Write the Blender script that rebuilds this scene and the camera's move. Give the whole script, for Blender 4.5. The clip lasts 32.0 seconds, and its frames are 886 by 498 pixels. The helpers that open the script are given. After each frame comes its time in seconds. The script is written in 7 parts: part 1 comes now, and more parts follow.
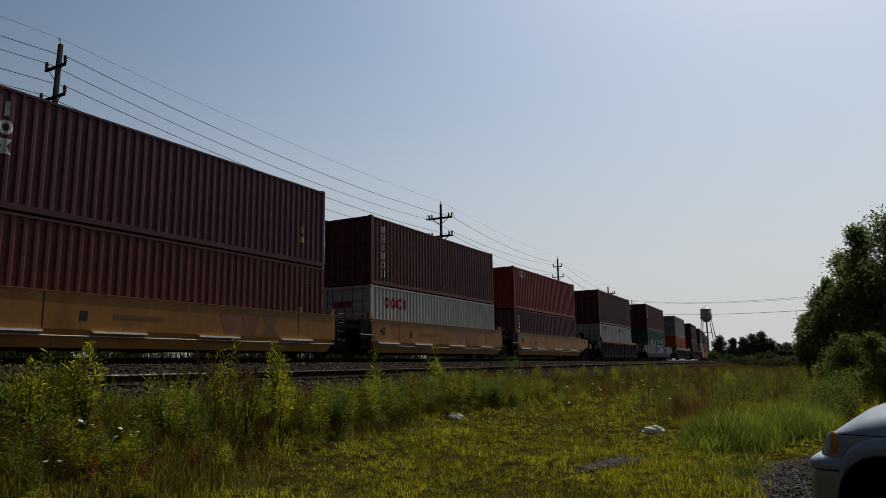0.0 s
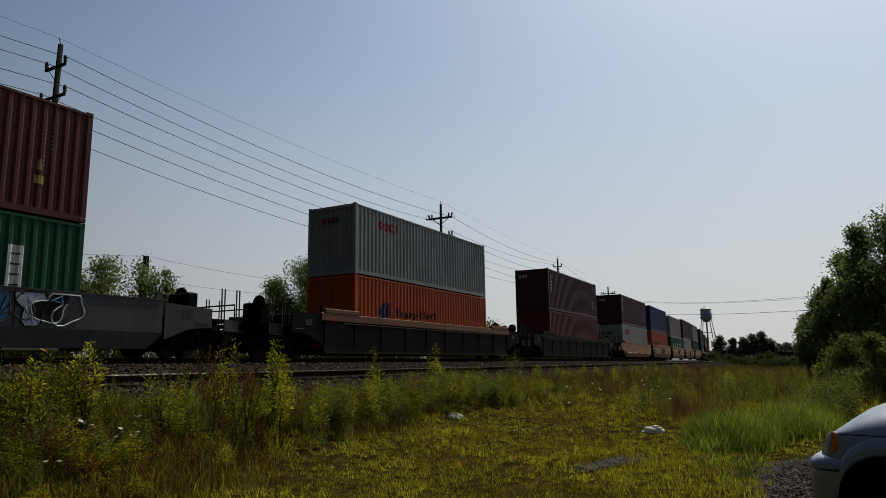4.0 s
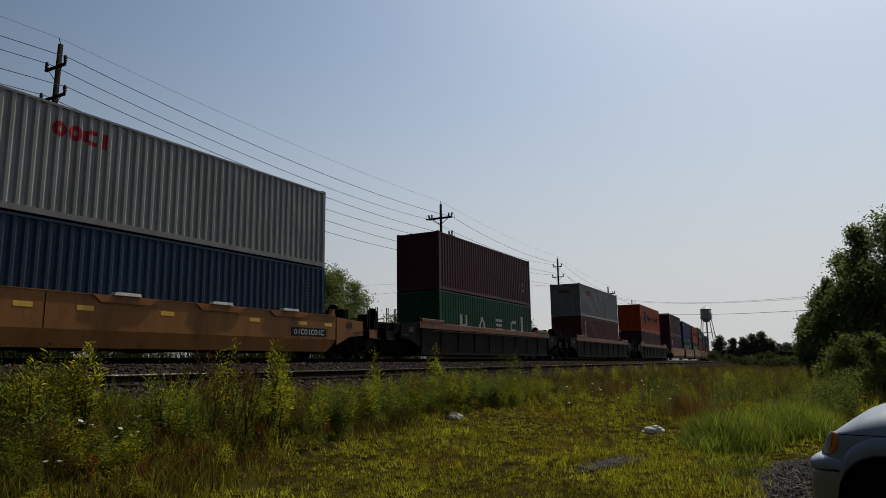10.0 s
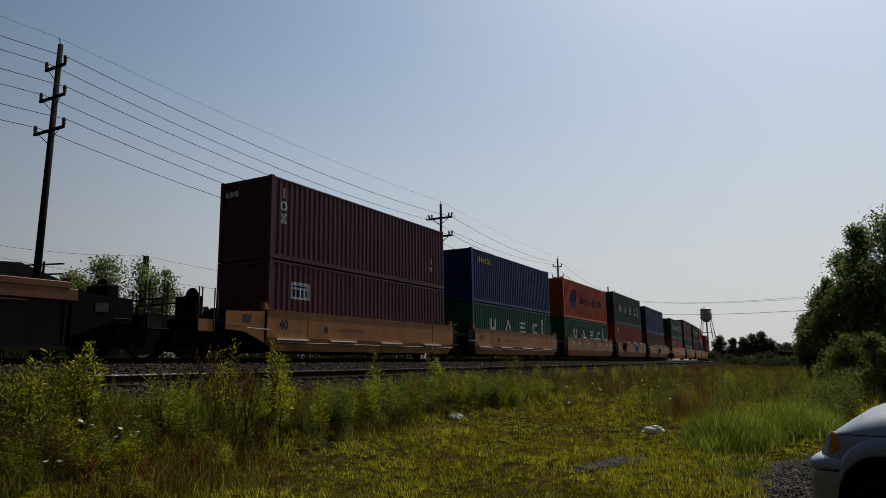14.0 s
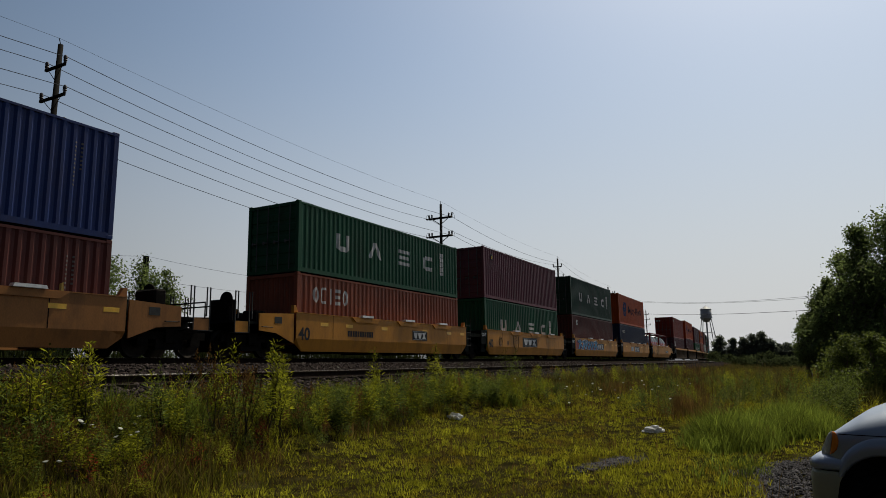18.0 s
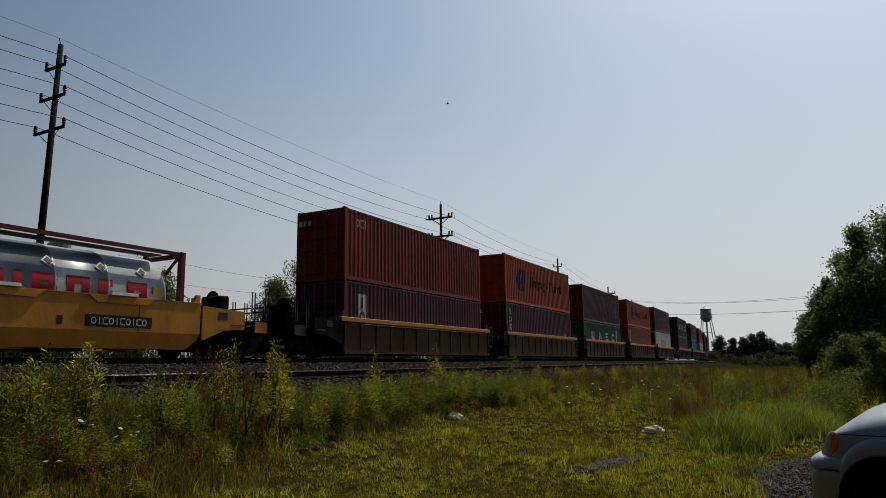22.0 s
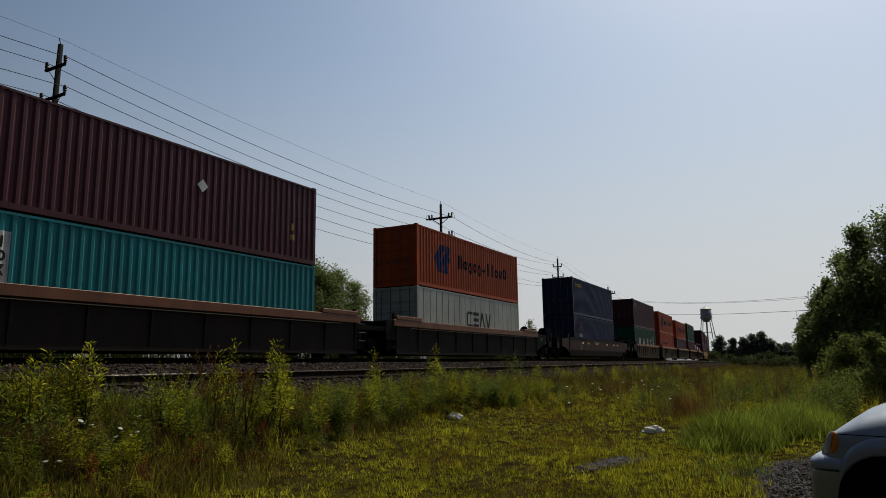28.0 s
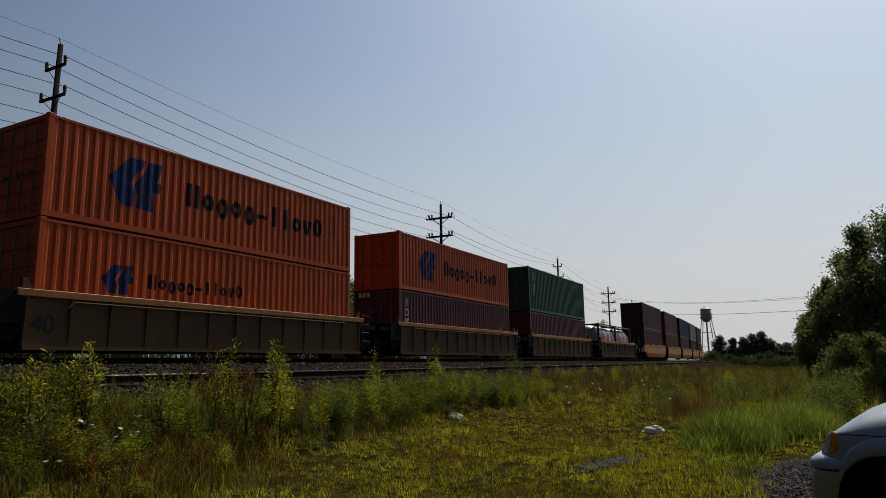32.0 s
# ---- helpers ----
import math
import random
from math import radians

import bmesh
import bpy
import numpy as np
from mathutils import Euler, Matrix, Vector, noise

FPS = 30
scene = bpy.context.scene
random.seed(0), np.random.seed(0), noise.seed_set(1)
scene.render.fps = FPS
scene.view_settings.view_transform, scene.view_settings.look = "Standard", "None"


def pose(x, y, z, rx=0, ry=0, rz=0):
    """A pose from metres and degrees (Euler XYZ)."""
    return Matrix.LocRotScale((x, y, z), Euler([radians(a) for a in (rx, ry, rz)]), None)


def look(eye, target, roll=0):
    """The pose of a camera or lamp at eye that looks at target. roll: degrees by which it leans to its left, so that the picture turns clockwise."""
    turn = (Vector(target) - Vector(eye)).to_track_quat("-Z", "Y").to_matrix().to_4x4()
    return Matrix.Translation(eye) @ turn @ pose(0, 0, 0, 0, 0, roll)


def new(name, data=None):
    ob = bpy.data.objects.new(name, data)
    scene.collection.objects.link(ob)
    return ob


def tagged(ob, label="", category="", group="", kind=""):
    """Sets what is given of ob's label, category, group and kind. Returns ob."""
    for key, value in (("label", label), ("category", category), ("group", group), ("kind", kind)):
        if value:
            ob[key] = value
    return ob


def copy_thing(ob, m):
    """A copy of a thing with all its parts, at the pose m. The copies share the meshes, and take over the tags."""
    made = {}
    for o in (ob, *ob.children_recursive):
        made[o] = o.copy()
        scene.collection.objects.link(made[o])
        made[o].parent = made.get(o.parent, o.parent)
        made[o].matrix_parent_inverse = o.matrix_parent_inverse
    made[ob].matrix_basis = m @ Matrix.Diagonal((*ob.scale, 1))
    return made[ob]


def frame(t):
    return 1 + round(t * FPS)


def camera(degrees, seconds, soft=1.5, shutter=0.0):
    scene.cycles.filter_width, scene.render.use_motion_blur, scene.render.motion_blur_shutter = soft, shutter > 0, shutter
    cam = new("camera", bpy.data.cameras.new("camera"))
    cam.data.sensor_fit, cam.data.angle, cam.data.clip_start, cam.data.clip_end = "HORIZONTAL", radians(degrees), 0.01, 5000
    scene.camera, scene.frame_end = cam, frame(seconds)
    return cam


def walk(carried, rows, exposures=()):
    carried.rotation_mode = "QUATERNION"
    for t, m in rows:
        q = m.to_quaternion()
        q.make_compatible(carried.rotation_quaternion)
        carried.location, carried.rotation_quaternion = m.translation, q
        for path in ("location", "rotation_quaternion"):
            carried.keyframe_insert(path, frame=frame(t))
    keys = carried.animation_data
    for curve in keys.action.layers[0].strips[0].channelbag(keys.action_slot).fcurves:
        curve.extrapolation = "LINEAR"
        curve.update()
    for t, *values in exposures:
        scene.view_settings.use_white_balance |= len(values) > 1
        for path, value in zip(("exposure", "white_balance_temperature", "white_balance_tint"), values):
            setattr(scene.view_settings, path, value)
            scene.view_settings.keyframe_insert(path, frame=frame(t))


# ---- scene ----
from mathutils.geometry import tessellate_polygon

# ---------------------------------------------------------------- camera
EYE = Vector((0.0, 0.0, 1.401))
YAW, PITCH = radians(-60.645), radians(9.705)
AHEAD = Vector((-math.sin(YAW) * math.cos(PITCH), math.cos(YAW) * math.cos(PITCH), math.sin(PITCH)))
cam = camera(66.34, 32.0, soft=0.5)
walk(cam, [(0.0, look(EYE, EYE + AHEAD, -0.825)), (32.0, look(EYE, EYE + AHEAD, -0.825))], [(0.0, 0.0, 6700, 3), (32.0, 0.0, 6700, 3)])

# ---------------------------------------------------------------- light
SUN_AZ, SUN_EL = radians(-6), radians(56)      # from +x towards +y, above the horizon
world = bpy.data.worlds.new("sky")
scene.world = world
world.use_nodes = True
wn, wl = world.node_tree.nodes, world.node_tree.links
sky = wn.new("ShaderNodeTexSky")
sky.sky_type = 'NISHITA'
sky.sun_disc = False
sky.sun_elevation, sky.sun_rotation = SUN_EL, math.pi / 2 - SUN_AZ
sky.air_density, sky.dust_density, sky.ozone_density = 1.0, 2.0, 1.9
# summer haze that whitens the sky all round towards the horizon, brighter on the sun's side
way_up, split_up, haze_by, haze, sunward, glow_by, tinted = (wn.new(k) for k in ("ShaderNodeTexCoord", "ShaderNodeSeparateXYZ", "ShaderNodeMapRange", "ShaderNodeMix", "ShaderNodeVectorMath", "ShaderNodeMapRange", "ShaderNodeVectorMath"))
haze_by.interpolation_type = 'SMOOTHSTEP'
haze_by.inputs[1].default_value, haze_by.inputs[2].default_value, haze_by.inputs[3].default_value, haze_by.inputs[4].default_value = 0.0, 0.52, 0.94, 0.0
haze.data_type = 'RGBA'
sunward.operation, tinted.operation = 'DOT_PRODUCT', 'SCALE'
sunward.inputs[1].default_value = (math.cos(SUN_AZ), math.sin(SUN_AZ), 0)
glow_by.inputs[1].default_value, glow_by.inputs[2].default_value, glow_by.inputs[3].default_value, glow_by.inputs[4].default_value = -0.2, 1.0, 0.45, 1.0
tinted.inputs[0].default_value = (5.5, 5.45, 5.95)
wl.new(way_up.outputs["Generated"], split_up.inputs[0])
wl.new(way_up.outputs["Generated"], sunward.inputs[0])
wl.new(sunward.outputs["Value"], glow_by.inputs[0])
wl.new(glow_by.outputs[0], tinted.inputs["Scale"])
wl.new(split_up.outputs["Z"], haze_by.inputs[0])
wl.new(haze_by.outputs[0], haze.inputs["Factor"])
wl.new(sky.outputs[0], haze.inputs["A"])
wl.new(tinted.outputs[0], haze.inputs["B"])
side_by, sky_all = wn.new("ShaderNodeMapRange"), wn.new("ShaderNodeVectorMath")
side_by.interpolation_type, sky_all.operation = 'SMOOTHSTEP', 'SCALE'
side_by.inputs[1].default_value, side_by.inputs[2].default_value, side_by.inputs[3].default_value, side_by.inputs[4].default_value = -0.5, 0.85, 0.32, 1.14
wl.new(sunward.outputs["Value"], side_by.inputs[0])
wl.new(haze.outputs["Result"], sky_all.inputs[0])
wl.new(side_by.outputs[0], sky_all.inputs["Scale"])
wl.new(sky_all.outputs[0], wn["Background"].inputs[0])
wn["Background"].inputs[1].default_value = 0.094
sun = new("sun", bpy.data.lights.new("sun", 'SUN'))
sun.data.energy, sun.data.angle, sun.data.color = 4.05, radians(0.6), (1.0, 0.92, 0.78)
TO_SUN = Vector((math.cos(SUN_EL) * math.cos(SUN_AZ), math.cos(SUN_EL) * math.sin(SUN_AZ), math.sin(SUN_EL)))
sun.matrix_world = look(TO_SUN * 80, (0, 0, 0))
scene.view_settings.exposure = 0.0

# ---------------------------------------------------------------- materials
MATS = {}


def material(name, color, rough=0.6, metal=0.0, vary=0.25, scale=3.0, grain=40.0, bump=0.15, dirt=0.0,
             dirt_color=(0.06, 0.045, 0.03), streak=1.0, rand=0.0, translucent=0.0, spec=0.5, patch=None):
    """A worn surface: base colour, two scales of variation, dirt streaks, fine relief."""
    if name in MATS:
        return MATS[name]
    m = bpy.data.materials.new(name)
    m.use_nodes = True
    n, l = m.node_tree.nodes, m.node_tree.links
    b = n["Principled BSDF"]
    b.inputs["Roughness"].default_value, b.inputs["Metallic"].default_value = rough, metal
    b.inputs["Specular IOR Level"].default_value = spec
    co = n.new("ShaderNodeTexCoord")
    mp = n.new("ShaderNodeMapping")
    mp.inputs["Scale"].default_value = (1, 1, streak)
    l.new(co.outputs["Object"], mp.inputs[0])
    info = n.new("ShaderNodeObjectInfo")
    shift = n.new("ShaderNodeVectorMath")
    shift.operation = 'MULTIPLY_ADD'
    l.new(info.outputs["Random"], shift.inputs[0])
    shift.inputs[1].default_value = (37, 23, 11)
    l.new(mp.outputs[0], shift.inputs[2])
    big, fine = n.new("ShaderNodeTexNoise"), n.new("ShaderNodeTexNoise")
    big.inputs["Scale"].default_value, fine.inputs["Scale"].default_value = scale, grain
    big.inputs["Detail"].default_value = 6
    l.new(shift.outputs[0], big.inputs["Vector"])
    l.new(shift.outputs[0], fine.inputs["Vector"])
    ramp = n.new("ShaderNodeValToRGB")
    c0 = tuple(c * (1 - vary) for c in color)
    c1 = tuple(min(1, c * (1 + vary)) for c in color)
    ramp.color_ramp.elements[0].color, ramp.color_ramp.elements[1].color = (*c0, 1), (*c1, 1)
    ramp.color_ramp.elements[0].position, ramp.color_ramp.elements[1].position = 0.3, 0.7
    l.new(big.outputs[0], ramp.inputs[0])
    out = ramp.outputs[0]
    mix = n.new("ShaderNodeMix")
    mix.data_type, mix.blend_type = 'RGBA', 'OVERLAY'
    mix.inputs["Factor"].default_value = 0.35
    l.new(out, mix.inputs["A"])
    l.new(fine.outputs["Color"], mix.inputs["B"])
    bw = n.new("ShaderNodeRGBToBW")
    l.new(fine.outputs["Color"], bw.inputs[0])
    l.new(bw.outputs[0], mix.inputs["B"])
    out = mix.outputs["Result"]
    if dirt:
        d = n.new("ShaderNodeTexNoise")
        d.inputs["Scale"].default_value, d.inputs["Detail"].default_value, d.inputs["Roughness"].default_value = 1.7, 8, 0.7
        l.new(shift.outputs[0], d.inputs["Vector"])
        r2 = n.new("ShaderNodeMapRange")
        r2.inputs[1].default_value, r2.inputs[2].default_value, r2.inputs[4].default_value = 0.47, 0.75, dirt
        l.new(d.outputs[0], r2.inputs[0])
        mx = n.new("ShaderNodeMix")
        mx.data_type = 'RGBA'
        l.new(r2.outputs[0], mx.inputs["Factor"])
        l.new(out, mx.inputs["A"])
        mx.inputs["B"].default_value = (*dirt_color, 1)
        out = mx.outputs["Result"]
    if patch:
        pn = n.new("ShaderNodeTexNoise")
        pn.inputs["Scale"].default_value, pn.inputs["Detail"].default_value, pn.inputs["Roughness"].default_value = patch[1], 5, 0.65
        l.new(co.outputs["Object"], pn.inputs["Vector"])
        pr = n.new("ShaderNodeMapRange")
        pr.inputs[1].default_value, pr.inputs[2].default_value = patch[2], patch[3]
        l.new(pn.outputs[0], pr.inputs[0])
        px = n.new("ShaderNodeMix")
        px.data_type = 'RGBA'
        l.new(pr.outputs[0], px.inputs["Factor"])
        l.new(out, px.inputs["A"])
        px.inputs["B"].default_value = (*patch[0], 1)
        out = px.outputs["Result"]
    if rand:
        hsv = n.new("ShaderNodeHueSaturation")
        mr = n.new("ShaderNodeMapRange")
        geo = n.new("ShaderNodeNewGeometry")
        l.new(geo.outputs["Random Per Island"], mr.inputs[0])
        mr.inputs[3].default_value, mr.inputs[4].default_value = 1 - rand, 1 + rand
        l.new(mr.outputs[0], hsv.inputs["Value"])
        l.new(out, hsv.inputs["Color"])
        out = hsv.outputs[0]
    l.new(out, b.inputs["Base Color"])
    if bump:
        bp = n.new("ShaderNodeBump")
        bp.inputs["Strength"].default_value, bp.inputs["Distance"].default_value = bump, 0.01
        l.new(fine.outputs[0], bp.inputs["Height"])
        l.new(bp.outputs[0], b.inputs["Normal"])
    if translucent:
        tr = n.new("ShaderNodeBsdfTranslucent")
        l.new(out, tr.inputs["Color"])
        ms = n.new("ShaderNodeMixShader")
        ms.inputs[0].default_value = translucent
        l.new(b.outputs[0], ms.inputs[1])
        l.new(tr.outputs[0], ms.inputs[2])
        l.new(ms.outputs[0], n["Material Output"].inputs["Surface"])
    MATS[name] = m
    return m


def paint(name, color, dirt=0.35, rough=0.55, dirt_color=(0.036, 0.02, 0.012), spec=0.2):
    color = tuple(1.02 * c for c in color)
    return material(name, color, rough=rough, vary=0.14, scale=1.2, grain=60, bump=0.08, dirt=dirt, streak=0.35, dirt_color=dirt_color, spec=spec)


MAROON = paint("maroon_paint", (0.068, 0.0155, 0.024))
PLUM = paint("plum_paint", (0.115, 0.030, 0.042))
BROWN = paint("brown_red_paint", (0.082, 0.018, 0.014))
RED = paint("red_paint", (0.20, 0.019, 0.012))
RUST_RED = paint("faded_red_paint", (0.105, 0.021, 0.019))
ORANGE = paint("orange_paint", (0.37, 0.053, 0.0045), 0.28)
TERRACOTTA = paint("terracotta_paint", (0.215, 0.056, 0.027))
GREEN = paint("green_paint", (0.006, 0.066, 0.027))
DARK_GREEN = paint("dark_green_paint", (0.005, 0.034, 0.018))
TEAL = paint("teal_paint", (0.010, 0.165, 0.18))
BLUE = paint("blue_paint", (0.007, 0.022, 0.105))
NAVY = paint("navy_paint", (0.008, 0.017, 0.05))
WHITE = paint("white_paint", (0.345, 0.355, 0.315), 0.30)
GREY = paint("pale_grey_paint", (0.225, 0.225, 0.215), 0.25)
YELLOW = paint("yellow_car_paint", (0.46, 0.19, 0.020), 0.42)
TAN = paint("faded_tan_car_paint", (0.27, 0.112, 0.030), 0.55)
OXIDE = paint("brown_oxide_car_paint", (0.17, 0.068, 0.034), 0.5)
CAR_DARK = paint("dark_car_paint", (0.022, 0.017, 0.014), 0.5, 0.8, (0.04, 0.02, 0.012), 0.08)
CAR_BROWN = paint("dull_brown_car_paint", (0.050, 0.030, 0.024), 0.5, 0.75, spec=0.08)
CAR_GREY = paint("grey_car_paint", (0.062, 0.060, 0.060), 0.5)
CAR_OLIVE = paint("dark_brown_car_paint", (0.085, 0.052, 0.026), 0.5, 0.7, spec=0.08)
BLACK_GREEN = paint("black_green_car_end_paint", (0.005, 0.007, 0.006), 0.3, 0.8, (0.012, 0.008, 0.006), 0.06)
STEEL = material("dark_grimy_steel", (0.009, 0.0075, 0.0065), 0.95, 0.0, 0.4, 4, 50, 0.3, spec=0.06)
WHEEL = material("worn_wheel_steel", (0.022, 0.017, 0.013), 0.8, 0.1, 0.3, 5, 40, 0.2, spec=0.1)
GALV = material("galvanised_steel", (0.17, 0.17, 0.165), 0.55, 0.4, 0.25, 6, 50, 0.1)
PLATE_YELLOW = material("yellow_reflector", (0.75, 0.42, 0.03), 0.45, 0, 0.15, 8, 60, 0.05)
INK_WHITE = material("white_lettering", (0.50, 0.50, 0.48), 0.65, 0, 0.25, 3, 50, 0.05, spec=0.12)
INK_RED = material("red_lettering", (0.32, 0.012, 0.022), 0.6, 0, 0.2, 3, 50, 0.05, spec=0.15)
INK_BLUE = material("blue_lettering", (0.009, 0.022, 0.085), 0.6, 0, 0.2, 3, 50, 0.05, spec=0.15)
INK_BLACK = material("black_lettering", (0.018, 0.018, 0.02), 0.6, 0, 0.2, 3, 50, 0.05, spec=0.15)
INK_ORANGE = material("orange_lettering", (0.33, 0.10, 0.04), 0.65, 0, 0.2, 3, 50, 0.05, spec=0.12)
INK_FADED = material("faded_red_lettering", (0.17, 0.05, 0.05), 0.7, 0, 0.3, 3, 50, 0.05, spec=0.1)
INK_LABEL = material("yellowed_label", (0.34, 0.24, 0.07), 0.6, 0, 0.3, 3, 50, 0.05, spec=0.1)
INK_YELLOW = material("yellow_lettering", (0.48, 0.32, 0.03), 0.6, 0, 0.2, 3, 50, 0.05, spec=0.15)
RAIL_RUST = material("rusty_rail_side", (0.018, 0.012, 0.009), 0.95, 0.0, 0.35, 4, 60, 0.2, spec=0.03)
RAIL_STEEL = material("rail_steel", (0.34, 0.31, 0.29), 0.35, 0.85, 0.25, 4, 60, 0.1)
TIE_WOOD = material("creosoted_tie", (0.024, 0.019, 0.015), 0.95, 0, 0.4, 4, 60, 0.4, spec=0.03)
STONE = material("ballast_stone", (0.040, 0.031, 0.029), 1.0, 0, 0.35, 6, 60, 0.5, rand=0.9, spec=0.05)
BALLAST = material("ballast_bed", (0.020, 0.016, 0.015), 1.0, 0, 0.5, 9, 40, 1.0, spec=0.0)
POLE_WOOD = material("weathered_pole_wood", (0.013, 0.012, 0.0115), 0.95, 0, 0.35, 3, 50, 0.5, streak=0.15, spec=0.04)
WIRE = material("wire_aluminium", (0.06, 0.06, 0.065), 0.5, 0.5, 0.1, 5, 50, 0)
PORCELAIN = material("brown_porcelain", (0.03, 0.02, 0.018), 0.5, 0, 0.1, 5, 50, 0)
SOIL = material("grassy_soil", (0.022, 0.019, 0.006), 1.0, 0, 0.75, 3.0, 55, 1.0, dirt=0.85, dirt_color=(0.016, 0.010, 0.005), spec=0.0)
GRASS = material("grass_blades", (0.250, 0.240, 0.018), 0.85, 0, 0.5, 1.3, 14, 0, rand=0.7, translucent=0.5, spec=0.05, patch=((0.19, 0.105, 0.014), 0.55, 0.50, 0.74))
LUSH = material("lush_grass_blades", (0.130, 0.160, 0.022), 0.7, 0, 0.5, 1.0, 9, 0, rand=0.75, translucent=0.6, spec=0.1)
FAR_WEED = material("dark_far_weeds", (0.028, 0.034, 0.010), 0.85, 0, 0.4, 0.8, 8, 0, rand=0.6, translucent=0.25, spec=0.05)
DRY = material("dry_grass_stems", (0.15, 0.088, 0.028), 0.85, 0, 0.4, 1.0, 9, 0, rand=0.5, translucent=0.3, spec=0.05)
DOOR_BAR = material("dull_galvanised_bar", (0.10, 0.10, 0.10), 0.7, 0.1, 0.25, 6, 50, 0.1, spec=0.15)
LADDER = material("dull_ladder_steel", (0.045, 0.045, 0.043), 0.7, 0.1, 0.2, 6, 50, 0.1, spec=0.15)
# near-white colour stands in for sun gleam on the worn steel steps
PAD_STEEL = material("gleam_whitened_step_plate", (0.72, 0.71, 0.68), 0.5, 0.2, 0.2, 6, 50, 0.1)
WEED = material("weed_leaves", (0.135, 0.138, 0.010), 0.8, 0, 0.45, 1.5, 12, 0, rand=0.75, translucent=0.58, spec=0.08)
WEED_DARK = material("deep_green_weed_leaves", (0.080, 0.102, 0.018), 0.8, 0, 0.4, 1.5, 12, 0, rand=0.7, translucent=0.42, spec=0.08)
# blade colour darkened to stand for shade at the feet of the weeds
UNDER = material("shade_toned_undergrowth", (0.088, 0.080, 0.014), 0.9, 0, 0.5, 1.2, 12, 0, rand=0.7, translucent=0.3, spec=0.08, patch=((0.08, 0.04, 0.012), 0.8, 0.45, 0.65))
WEED_STEM = material("weed_stems", (0.04, 0.032, 0.016), 0.85, 0, 0.35, 5, 40, 0, spec=0.1)
GOLDENROD = material("bright_weed_leaves", (0.20, 0.205, 0.014), 0.75, 0, 0.4, 1.5, 12, 0, rand=0.6, translucent=0.6, spec=0.08)
CRIMSON = material("crimson_weed_leaves", (0.20, 0.02, 0.015), 0.8, 0, 0.4, 2, 12, 0, rand=0.5, translucent=0.4, spec=0.05)
RUSTY_WEED = material("reddish_weed_leaves", (0.12, 0.062, 0.02), 0.8, 0, 0.4, 2, 12, 0, rand=0.5, translucent=0.35, spec=0.05)
LEAF = material("tree_leaves", (0.118, 0.152, 0.050), 0.75, 0, 0.35, 0.5, 8, 0, rand=0.5, translucent=0.52, spec=0.12)
LEAF_LIGHT = material("light_tree_leaves", (0.100, 0.125, 0.026), 0.65, 0, 0.35, 0.5, 8, 0, rand=0.45, translucent=0.5, spec=0.2)
# leaf colour lifted and greyed to stand in for distance haze
FAR_LEAF = material("haze_toned_tree_leaves", (0.115, 0.13, 0.10), 0.95, 0, 0.3, 0.2, 4, 0, rand=0.35, translucent=0.6, spec=0.02)
FAR_SCRUB = material("far_scrub_leaves", (0.05, 0.062, 0.026), 0.95, 0, 0.3, 0.2, 4, 0, rand=0.4, translucent=0.4, spec=0.02)
FIELD_FAR = material("far_field_grass", (0.092, 0.090, 0.024), 0.85, 0, 0.5, 0.8, 8, 0, rand=0.6, translucent=0.4, spec=0.04, patch=((0.10, 0.052, 0.018), 0.18, 0.46, 0.62))
BARK = material("tree_bark", (0.085, 0.065, 0.05), 0.9, 0, 0.4, 5, 40, 0.6, streak=0.2)
PETAL = material("white_flower_heads", (0.42, 0.42, 0.37), 0.7, 0, 0.15, 5, 30, 0, translucent=0.3)
PLASTIC = material("white_plastic_film", (0.55, 0.55, 0.55), 0.3, 0, 0.25, 14, 60, 0.4, translucent=0.4)
CAR_SILVER = material("silver_blue_car_paint", (0.26, 0.295, 0.36), 0.34, 0.35, 0.05, 2, 300, 0.01)
CAR_LOWER = material("champagne_car_trim", (0.27, 0.25, 0.155), 0.55, 0.0, 0.08, 2, 200, 0.02)
TYRE = material("black_rubber", (0.006, 0.006, 0.006), 0.9, 0, 0.2, 6, 60, 0.2, spec=0.1)
TOWER = material("tower_silver_paint", (0.34, 0.345, 0.37), 0.6, 0.0, 0.12, 0.5, 10, 0)
SHINGLE = material("dark_roof_shingle", (0.05, 0.045, 0.045), 0.9, 0, 0.3, 2, 30, 0.3)
SIDING = material("grey_house_siding", (0.09, 0.09, 0.09), 0.8, 0, 0.15, 2, 30, 0.1)
TANK_STEEL = material("tank_aluminium_cladding", (0.23, 0.26, 0.29), 0.45, 0.4, 0.2, 1.5, 30, 0.08)
GRAVEL = material("grey_gravel", (0.048, 0.045, 0.048), 1.0, 0, 0.35, 6, 60, 0.5, rand=0.95, spec=0.03)
GRAFFITI_BLUE = material("blue_spray_paint", (0.03, 0.16, 0.30), 0.6, 0, 0.4, 4, 30, 0)
GRAFFITI_PALE = material("pale_spray_paint", (0.42, 0.44, 0.46), 0.6, 0, 0.4, 4, 30, 0)
GRAFFITI_RED = material("red_spray_paint", (0.26, 0.03, 0.02), 0.6, 0, 0.4, 4, 30, 0)


